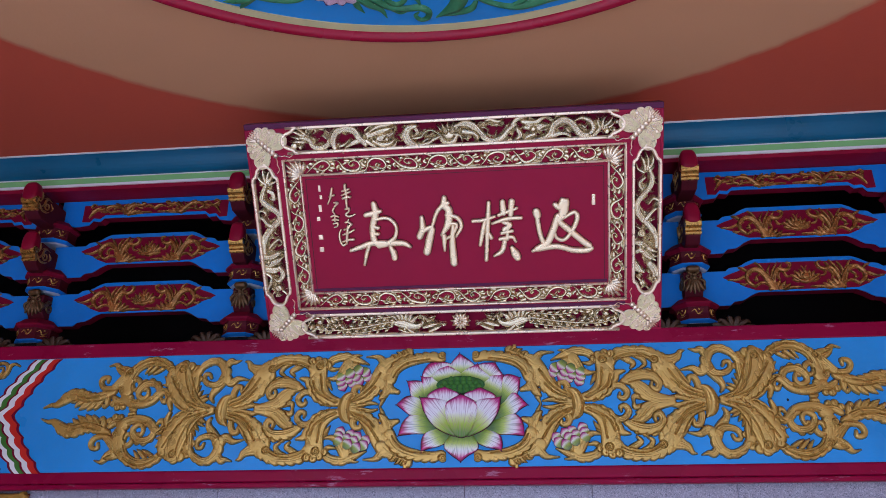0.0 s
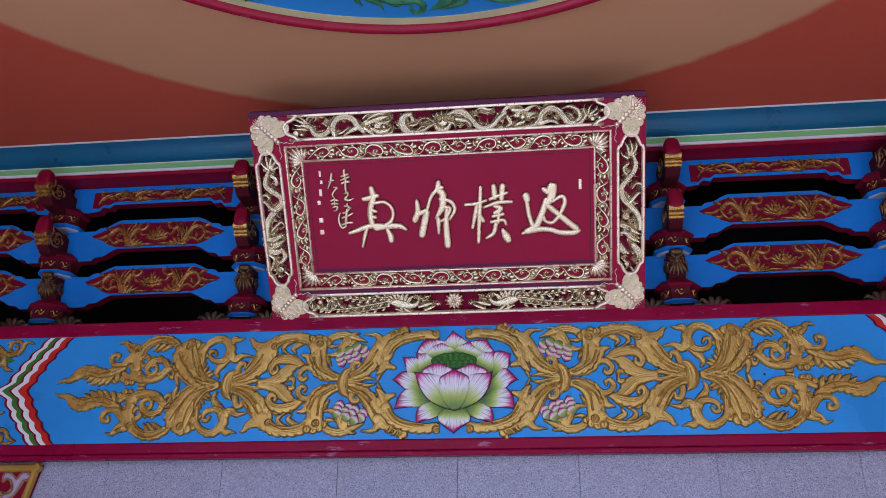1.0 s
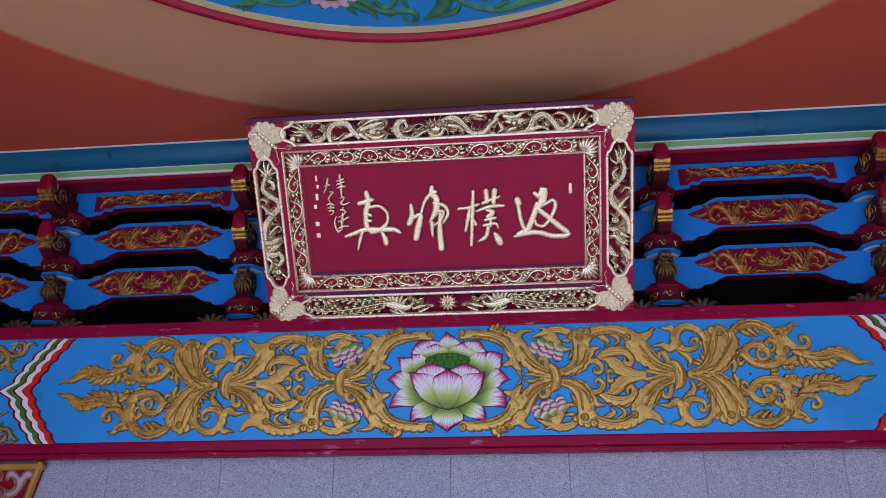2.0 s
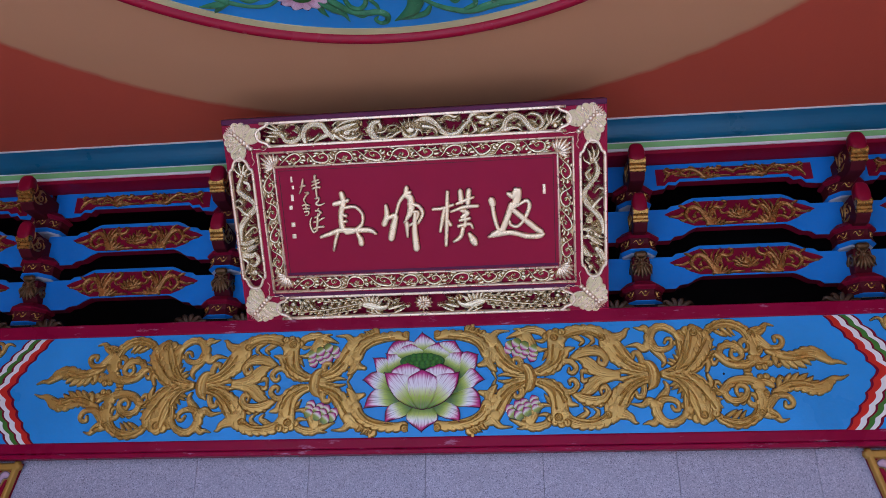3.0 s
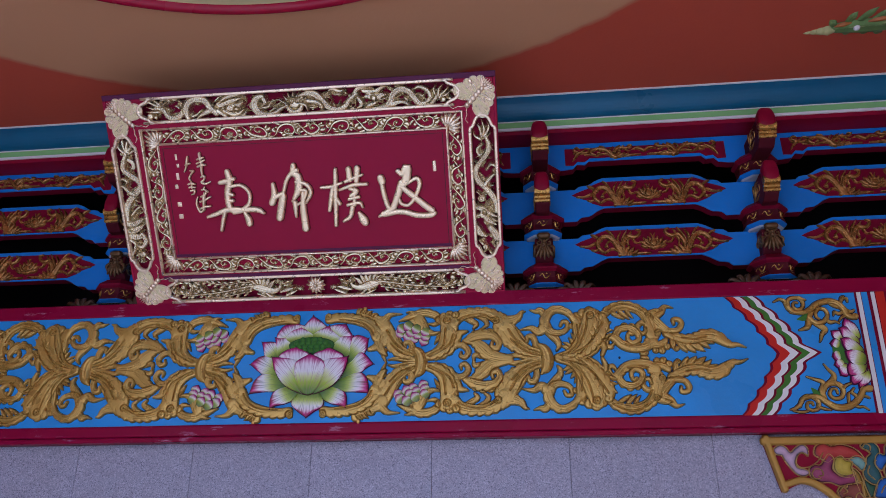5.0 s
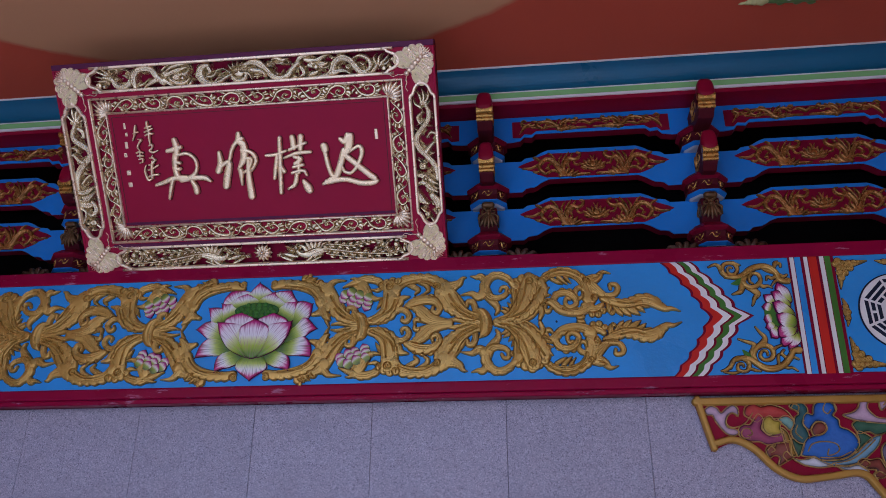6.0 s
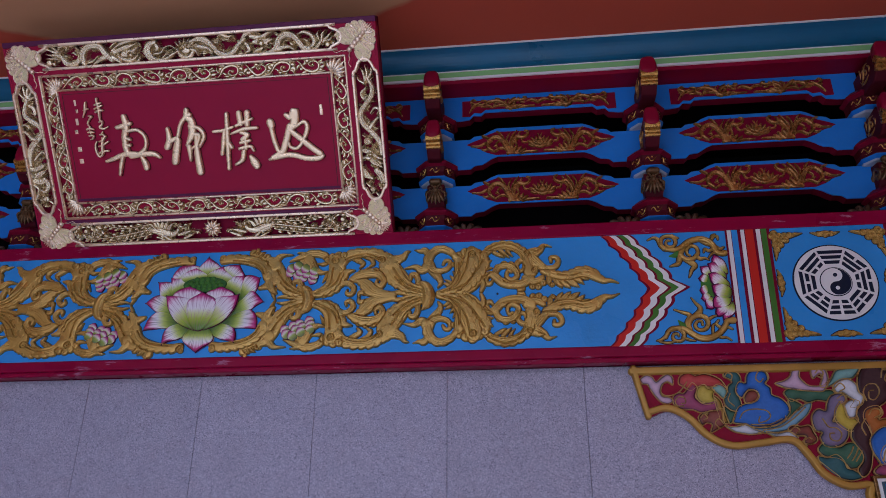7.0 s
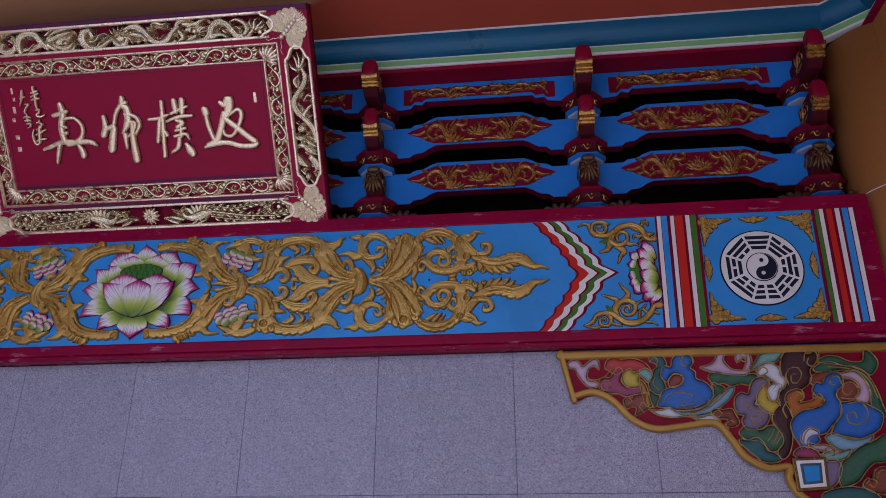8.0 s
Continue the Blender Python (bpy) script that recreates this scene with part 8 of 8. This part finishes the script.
    cloud("blue", [(2.362, -.241), (2.372, -.211), (2.392, -.180), (2.423, -.167), (2.459, -.158), (2.478, -.134), (2.469, -.110), (2.440, -.104), (2.419, -.123), (2.408, -.137), (2.391, -.122), (2.395, -.091), (2.411, -.074), (2.433, -.080), (2.442, -.048), (2.463, -.027), (2.491, -.025), (2.518, -.038), (2.522, -.063), (2.508, -.082), (2.528, -.102), (2.529, -.131), (2.558, -.144), (2.582, -.168), (2.588, -.204), (2.562, -.231), (2.532, -.249), (2.490, -.258), (2.440, -.259), (2.407, -.247)])
    curl([(2.512, -.082), (2.529, -.058), (2.518, -.033), (2.490, -.032), (2.475, -.061), (2.490, -.077), (2.505, -.062)])
    curl([(2.386, -.227), (2.406, -.200), (2.448, -.189), (2.498, -.197), (2.509, -.221), (2.488, -.239), (2.460, -.243), (2.468, -.220)])
    curl([(2.430, -.252), (2.498, -.253), (2.553, -.231)])
    cloud("rust", [(2.419, -.140), (2.439, -.114), (2.469, -.115), (2.475, -.139), (2.452, -.158), (2.424, -.162)])
    cloud("white", [(2.326, -.254), (2.353, -.262), (2.383, -.258), (2.407, -.251), (2.434, -.271), (2.471, -.283), (2.425, -.289), (2.387, -.284), (2.358, -.276)])
    cloud("white", [(2.483, -.283), (2.527, -.291), (2.573, -.285), (2.603, -.309), (2.565, -.312), (2.514, -.300)])
    cloud("lilac", [(2.554, -.083), (2.590, -.074), (2.616, -.056), (2.630, -.032), (2.659, -.025), (2.650, -.054), (2.665, -.081), (2.690, -.099), (2.736, -.100), (2.756, -.084), (2.738, -.117), (2.688, -.116), (2.631, -.109), (2.587, -.099)])
    cloud("lilac", [(2.707, -.063), (2.706, -.034), (2.729, -.020), (2.758, -.028), (2.764, -.065), (2.747, -.100), (2.731, -.100), (2.746, -.064), (2.735, -.044)])
    curl([(2.717, -.044), (2.732, -.030), (2.749, -.040), (2.741, -.064), (2.726, -.059)])
    cloud("rust", [(2.574, -.273), (2.594, -.260), (2.621, -.265), (2.655, -.261), (2.667, -.287), (2.676, -.317), (2.651, -.332), (2.623, -.325), (2.638, -.302), (2.605, -.297), (2.590, -.292)])
    curl([(2.578, -.280), (2.598, -.265), (2.614, -.279), (2.599, -.292)])
    curl([(2.632, -.343), (2.623, -.325), (2.644, -.309), (2.662, -.321)])
    cloud("green", [(2.675, -.355), (2.712, -.327), (2.753, -.350), (2.788, -.335), (2.821, -.335), (2.844, -.370), (2.838, -.403), (2.813, -.425), (2.784, -.431), (2.771, -.413), (2.746, -.390), (2.714, -.385), (2.689, -.378)])
    curl([(2.838, -.365), (2.824, -.383), (2.808, -.405)])
    curl([(2.825, -.354), (2.812, -.378), (2.793, -.402)])
    curl([(2.808, -.347), (2.796, -.369), (2.777, -.391)])
    cloud("teal", [(2.670, -.385), (2.703, -.390), (2.737, -.379), (2.760, -.402), (2.768, -.431), (2.793, -.440), (2.822, -.462), (2.776, -.475), (2.724, -.461), (2.685, -.434)])
    cloud("red", [(2.649, -.378), (2.671, -.407), (2.706, -.441), (2.734, -.468), (2.702, -.467), (2.667, -.434)])
    cloud("purple", [(2.672, -.252), (2.677, -.217), (2.703, -.195), (2.731, -.202), (2.743, -.172), (2.763, -.142), (2.799, -.133), (2.819, -.150), (2.810, -.174), (2.786, -.185), (2.775, -.208), (2.748, -.242), (2.769, -.250), (2.796, -.260), (2.799, -.296), (2.778, -.328), (2.743, -.345), (2.704, -.340), (2.692, -.310), (2.703, -.288), (2.681, -.280)])
    curl([(2.784, -.152), (2.809, -.138), (2.817, -.157), (2.801, -.176), (2.789, -.166)])
    curl([(2.711, -.235), (2.728, -.267), (2.758, -.273), (2.773, -.296), (2.757, -.323), (2.729, -.318), (2.728, -.295), (2.746, -.293)])
    cloud("pale", [(2.758, -.101), (2.782, -.065), (2.803, -.037), (2.838, -.030), (2.896, -.025), (2.867, -.063), (2.831, -.071), (2.795, -.085)])
    cloud("yellow", [(2.779, -.185), (2.798, -.166), (2.806, -.197), (2.810, -.227), (2.838, -.237), (2.846, -.256), (2.819, -.283), (2.787, -.273), (2.763, -.243), (2.764, -.212)])
    cloud("white", [(2.781, -.101), (2.808, -.078), (2.842, -.074), (2.868, -.096), (2.872, -.128), (2.887, -.145), (2.877, -.175), (2.853, -.186), (2.830, -.190), (2.850, -.163), (2.831, -.143), (2.811, -.126), (2.789, -.126)])
    curl([(2.779, -.113), (2.806, -.090), (2.821, -.110), (2.800, -.123)])
    cloud("white", [(2.809, -.209), (2.809, -.181), (2.835, -.162), (2.865, -.168), (2.851, -.198), (2.839, -.228), (2.816, -.232)])
    cloud("brown", [(2.892, -.049), (2.912, -.025), (2.943, -.016), (2.976, -.022), (2.995, -.042), (3.033, -.024), (3.034, -.053), (3.010, -.084), (2.988, -.107), (2.988, -.143), (2.968, -.170), (2.942, -.188), (2.940, -.223), (2.904, -.239), (2.884, -.268), (2.886, -.303), (2.873, -.330), (2.875, -.366), (2.863, -.414), (2.846, -.447), (2.822, -.462), (2.811, -.436), (2.838, -.403), (2.840, -.370), (2.821, -.335), (2.811, -.306), (2.826, -.267), (2.852, -.245), (2.849, -.210), (2.869, -.187), (2.890, -.152), (2.879, -.128), (2.878, -.092)])
    curl([(2.895, -.164), (2.890, -.128), (2.913, -.098), (2.945, -.099), (2.952, -.130), (2.929, -.160), (2.908, -.155), (2.913, -.126), (2.931, -.122)])
    curl([(2.972, -.070), (2.985, -.035), (3.021, -.028), (3.029, -.058), (3.004, -.091), (2.984, -.080), (2.993, -.057)])
    curl([(2.864, -.302), (2.855, -.268), (2.875, -.238)])
    cloud("rust", [(2.988, -.143), (3.022, -.120), (3.054, -.116), (3.081, -.121), (3.055, -.144), (3.018, -.162), (2.991, -.166)])
    cloud("orange", [(2.874, -.222), (2.889, -.199), (2.920, -.188), (2.941, -.193), (2.946, -.217), (2.926, -.239), (2.948, -.240), (2.983, -.231), (2.987, -.208), (3.011, -.202), (3.025, -.218), (3.013, -.248), (2.988, -.264), (2.943, -.270), (2.910, -.292), (2.893, -.303), (2.884, -.268), (2.874, -.245)])
    curl([(2.892, -.222), (2.911, -.199), (2.935, -.202), (2.936, -.221), (2.912, -.234)])
    curl([(2.988, -.227), (3.005, -.206), (3.018, -.223), (3.003, -.241)])
    cloud("green", [(3.030, -.072), (3.061, -.054), (3.106, -.055), (3.146, -.075), (3.178, -.081), (3.209, -.072), (3.223, -.029), (3.242, -.042), (3.261, -.079), (3.245, -.114), (3.224, -.130), (3.194, -.112), (3.153, -.095), (3.100, -.084)])
    cloud("green", [(3.006, -.107), (3.033, -.084), (3.079, -.078), (3.120, -.094), (3.164, -.100), (3.203, -.124), (3.226, -.172), (3.237, -.219), (3.243, -.264), (3.248, -.298), (3.227, -.298), (3.205, -.268), (3.209, -.218), (3.204, -.171), (3.178, -.136), (3.139, -.111), (3.095, -.110), (3.048, -.120)])
    curl([(3.064, -.097), (3.129, -.104), (3.185, -.124), (3.216, -.167), (3.229, -.230)])
    cloud("lilac", [(3.090, -.133), (3.126, -.122), (3.164, -.119), (3.188, -.143), (3.203, -.176), (3.205, -.218), (3.188, -.245), (3.160, -.244), (3.141, -.230), (3.164, -.205), (3.167, -.171), (3.143, -.146)])
    cloud("rust", [(3.081, -.203), (3.094, -.169), (3.131, -.151), (3.161, -.166), (3.165, -.198), (3.142, -.228), (3.109, -.239), (3.082, -.233)])
    curl([(3.089, -.227), (3.137, -.230), (3.161, -.198), (3.146, -.165), (3.114, -.169), (3.099, -.201), (3.118, -.216), (3.135, -.198)])
    cloud("blue", [(3.026, -.373), (3.047, -.333), (3.076, -.295), (3.083, -.250), (3.112, -.243), (3.146, -.239), (3.176, -.252), (3.214, -.275), (3.235, -.298), (3.217, -.343), (3.191, -.364), (3.160, -.379), (3.127, -.386), (3.085, -.378), (3.044, -.369)])
    curl([(3.111, -.250), (3.156, -.244), (3.178, -.274), (3.168, -.313), (3.133, -.334), (3.100, -.325), (3.098, -.295), (3.126, -.285), (3.134, -.308)])
    cloud("sky", [(3.002, -.383), (3.033, -.368), (3.083, -.391), (3.136, -.392), (3.182, -.375), (3.166, -.402), (3.118, -.429), (3.063, -.435), (3.024, -.417)])
    cloud("blue", [(2.881, -.370), (2.877, -.330), (2.893, -.303), (2.931, -.276), (2.976, -.268), (3.012, -.255), (3.027, -.232), (2.997, -.213), (2.986, -.190), (3.007, -.162), (3.028, -.167), (3.049, -.139), (3.081, -.121), (3.108, -.134), (3.105, -.169), (3.083, -.192), (3.070, -.215), (3.080, -.243), (3.079, -.279), (3.060, -.311), (3.034, -.333), (3.007, -.361), (2.974, -.372), (2.975, -.394), (2.938, -.416), (2.904, -.426), (2.897, -.404)])
    curl([(3.101, -.169), (3.093, -.140), (3.067, -.140), (3.057, -.168), (3.074, -.173)])
    cloud("lilac", [(2.929, -.404), (2.960, -.412), (2.993, -.412), (3.022, -.428), (3.047, -.439), (3.024, -.450), (2.989, -.434), (2.947, -.427)])
    cloud("white", [(2.905, -.393), (2.916, -.360), (2.945, -.340), (2.972, -.349), (2.974, -.372), (2.952, -.376), (2.932, -.389), (2.922, -.420)])
    curl([(2.908, -.404), (2.923, -.367), (2.948, -.349), (2.968, -.358)])
    cloud("magenta", [(2.868, -.448), (2.887, -.426), (2.922, -.420), (2.956, -.438), (2.961, -.464), (2.897, -.463)])
    cloud("pale", [(2.975, -.449), (3.009, -.439), (3.040, -.444), (3.086, -.429), (3.069, -.457), (3.024, -.472), (2.986, -.471)])
    curl([(2.975, -.449), (2.990, -.427), (3.015, -.428), (3.020, -.450), (2.997, -.456)])
    cloud("purple", [(2.979, -.482), (3.024, -.472), (3.035, -.504), (3.007, -.557), (2.973, -.572)])
    cloud("green", [(3.026, -.568), (3.024, -.525), (3.043, -.483), (3.081, -.451), (3.131, -.419), (3.177, -.402), (3.231, -.376), (3.247, -.420), (3.210, -.474), (3.159, -.484), (3.121, -.516), (3.093, -.547), (3.058, -.564)])
    cloud("teal", [(2.945, -.605), (3.025, -.576), (3.107, -.581), (3.153, -.611), (3.154, -.652), (2.987, -.662)])
    cloud("rust", [(3.106, -.569), (3.126, -.544), (3.146, -.548), (3.159, -.516), (3.187, -.502), (3.216, -.511), (3.209, -.591), (3.142, -.594)])
    curl([(3.116, -.560), (3.136, -.544), (3.154, -.557), (3.137, -.577), (3.127, -.565)])
    curl([(3.162, -.540), (3.176, -.514), (3.201, -.515), (3.191, -.540)])

    tile = lambda d: [(side * x, y) for x, y in ((2.862 + d, -0.469 - d), (2.975 - d, -0.466 - d), (2.968 - d, -0.575 + d), (2.862 + d, -0.581 + d))][::-1][::side]
    block = part("square_block", plate(tile(-0.008), -0.02, 0.026, 0.003), M["gold"], root, "blue and white painted square block")
    part("white_face", plate(tile(0.004), 0.026, 0.031, 0.002), M["white"], block)
    part("sky_face", plate(tile(0.016), 0.031, 0.034, 0.002), M["carved_sky"], block)
    part("blue_face", plate(tile(0.026), 0.034, 0.037, 0.002), M["blue"], block)
    return root


for side in (1, -1):
    spandrel(side)

# ---- round ceiling medallion ----
CX, CY = 0.015, 2.62
medal = empty("ceiling_medallion", pose(0, 0, CEIL, 180, 0, 0), "round blue ceiling medallion with a crimson rim and green lotus vines", "medallion")
circle = lambda r, n=160: [(CX + r * math.cos(2 * math.pi * i / n), CY + r * math.sin(2 * math.pi * i / n)) for i in range(n)]


def annulus(r0, r1, z0, z1, n=160):
    bm = bmesh.new()
    rows = [[bm.verts.new((x, y, z)) for x, y in circle(r, n)] for r, z in ((r0, z0), (r0, z1), (r1, z1), (r1, z0))]
    for a, b in zip(rows, rows[1:] + rows[:1]):
        for i in range(n):
            bm.faces.new((a[i], a[(i + 1) % n], b[(i + 1) % n], b[i]))
    return bm


part("tan_field", plate(circle(2.46), -0.002, 0.003), soft_circle("ceiling_tan_circle", (0.57, 0.285, 0.138), (0.49, 0.084, 0.042), 2.422), medal, "plain tan painted circle")
part("blue_disc", plate(circle(1.77), 0.003, 0.008), M["blue"], medal, "sky-blue painted disc")
part("yellow_line", annulus(1.712, 1.75, 0.006, 0.012), M["cream"], medal, "cream line inside the rim")
g = Relief(0.003, 0.7, 0, 0.036)
pts = [(CX + 1.773 * math.cos(2 * math.pi * i / 120), CY + 1.773 * math.sin(2 * math.pi * i / 120)) for i in range(120)]
g.ribbon(pts, [0.05] * 120, n=2, k=10, closed=True)
g.make("crimson_rim", M["ring_red"], medal, "glossy crimson rim")

# green lotus vines on the blue disc
g = Relief(0.008, 0.5, 2, 0.03)
g.ribbon([(-.299, 1.096), (-.289, 1.046), (-.270, 1.001)], [.029, .026, .005])
g.ribbon([(-.285, 1.101), (-.243, 1.055), (-.203, 1.016), (-.187, .964)], [.033, .038, .024, .005])
g.ribbon([(-.185, 1.131), (-.170, 1.065), (-.136, 1.041), (-.104, 1.062), (-.086, 1.121)], [.020, .023, .023, .023, .020])
g.ribbon([(-.242, 1.107), (-.180, 1.038), (-.112, 1.014), (-.054, 1.015), (-.024, .990), (-.027, .955), (-.056, .943), (-.076, .967), (-.062, .984)], [.033, .033, .031, .033, .031, .026, .021, .017, .010])
g.ribbon([(-.160, 1.015), (-.131, .991), (-.106, .992)], [.019, .017, .005])
g.ribbon([(-.076, 1.086), (-.057, 1.057), (-.050, 1.029)], [.018, .018, .011])
g.make("vine", M["vine"], medal, "carved green vine")
g = Relief(0.008, 0.5, 2, 0.03)
g.ribbon([(.003, .948), (.046, .980), (.089, 1.018), (.109, 1.064), (.100, 1.112)], [.005, .033, .062, .072, .057])
g.ribbon([(.012, .958), (.084, .969), (.143, .988), (.163, 1.021)], [.008, .025, .030, .020])
g.ribbon([(.144, 1.067), (.210, 1.019), (.290, .987), (.350, .987), (.409, 1.009), (.467, 1.020), (.537, 1.020), (.621, 1.038)], [.018, .025, .029, .036, .041, .032, .018, .007])
g.ribbon([(.310, .995), (.353, 1.025), (.343, 1.064)], [.021, .024, .019])
g.ribbon([(.241, 1.087), (.270, 1.044), (.300, 1.075)], [.018, .020, .016])
g.ribbon([(.421, 1.022), (.444, 1.053), (.479, 1.070)], [.021, .024, .019])
g.make("vine", M["vine"], medal, "carved green vine")
g = Relief(0.008, 0.5, 2, 0.03)
g.ribbon([(-.793, 1.119), (-.746, 1.121), (-.688, 1.129)], [.005, .029, .038])
g.ribbon([(-.744, 1.075), (-.712, 1.104), (-.666, 1.137)], [.007, .027, .032])
g.ribbon([(-.727, 1.180), (-.688, 1.149), (-.647, 1.128), (-.595, 1.105), (-.538, 1.096), (-.495, 1.102), (-.454, 1.129)], [.014, .027, .025, .020, .020, .018, .018])
g.ribbon([(-.614, 1.155), (-.572, 1.131), (-.509, 1.151)], [.017, .021, .017])
g.make("vine", M["vine"], medal, "carved green vine")
bloom = part("pink_lotus", plate([(-0.345 + 0.045 * math.cos(a / 8 * math.pi), 1.15 + 0.03 * math.sin(a / 8 * math.pi)) for a in range(16)], 0.008, 0.03, 0.004), M["seed"], medal, "pink carved lotus with a green heart")
for a in range(9):
    q = radians(150 + 30 * a)
    petal(bloom, -0.345 + 0.02 * math.cos(q), 1.145 + 0.015 * math.sin(q), -0.345 + 0.115 * math.cos(q), 1.145 + 0.085 * math.sin(q), 0.062, 0.012 + 0.003 * (a % 2), 0.012, M["pink_petal"], n=7, k=5)

# carved green creature with a pale horn, near the ceiling's corner
for side in (1, -1):
    beast = empty("ceiling_carving", pose(0, 0, CEIL, 180, 0, 0), "green carved ceiling ornament ending in a pale ringed horn", "ceiling carving", "carvings in the ceiling corners")
    lay = mirrored(side, 1, 0, 0.0)
    g = Relief(-0.002, 0.6, 0, 0.03)
    g.place = lay
    for i in range(4):
        x = 2.283 + 0.026 * i
        g.ribbon([(x, 0.411 + 0.005 * i), (x + 0.016, 0.417 + 0.005 * i), (x + 0.036, 0.422 + 0.005 * i)], [0.005 + 0.011 * i, 0.017 + 0.011 * i, 0.008 + 0.011 * i], n=4)
    g.make("horn", M["horn"], beast, "pale ringed horn")
    g = Relief(-0.002, 0.5, 1, 0.035)
    g.place = lay
    g.ribbon([(2.372, 0.432), (2.41, 0.442), (2.47, 0.45), (2.54, 0.45), (2.64, 0.46), (2.76, 0.455), (2.9, 0.47), (3.0, 0.5)], [0.03, 0.055, 0.07, 0.08, 0.09, 0.09, 0.08, 0.01])
    for x, y, dx, dy in ((2.40, 0.455, -0.03, 0.04), (2.41, 0.43, -0.04, -0.01), (2.45, 0.425, 0.04, -0.03), (2.58, 0.42, 0.05, -0.035), (2.45, 0.48, 0.02, 0.06), (2.5, 0.49, 0.05, 0.07), (2.56, 0.49, 0.06, 0.06), (2.64, 0.44, 0.07, -0.035), (2.72, 0.44, 0.07, -0.04), (2.8, 0.44, 0.07, -0.03), (2.52, 0.42, 0.05, -0.025), (2.66, 0.49, 0.07, 0.06), (2.76, 0.49, 0.07, 0.06)):
        g.ribbon([(x, y), (x + dx * 0.5, y + dy * 0.6), (x + dx, y + dy)], [0.03, 0.035, 0.004], n=5)
    g.make("body", M["beast_green"], beast, "green painted leafy body")
    g = Relief(0.024, 0.6, 0, 0.02)
    g.place = lay
    g.bead(2.487, 0.462, 0.015, 0.014)
    g.make("eye", M["white"], beast)
    g = Relief(0.012, 0.6, 0, 0.02)
    g.place = lay
    g.ribbon([(2.40, 0.462), (2.43, 0.475), (2.46, 0.48)], [0.008, 0.02, 0.006])
    g.ribbon([(2.53, 0.48), (2.58, 0.50), (2.64, 0.50)], [0.006, 0.022, 0.006])
    g.make("orange_fold", M["carved_orange"], beast)

# ---- granite facing tiles under the beam, each its own piece ----
facing = empty("granite_facing", pose(0, 0.08, 0), "speckled grey granite wall tiles with thin dark joints", "wall tiles", kind="structure")
COLS = [-3.355, -2.75, -2.2, -1.64, -1.08, -0.532, 0.02, 0.563, 1.162, 1.765, 2.347, 2.93, 3.355]
ROWS = [0.0, 0.36, 0.958, 1.558, 2.158]
for z0, z1 in zip(ROWS, ROWS[1:]):
    for x0, x1 in zip(COLS, COLS[1:]):
        part("tile", box(x0 + 0.0007, x1 - 0.0007, 0.0, 0.0248, z0 + 0.0007, z1 - 0.0007, 0.0012, 1), M["granite"], facing)
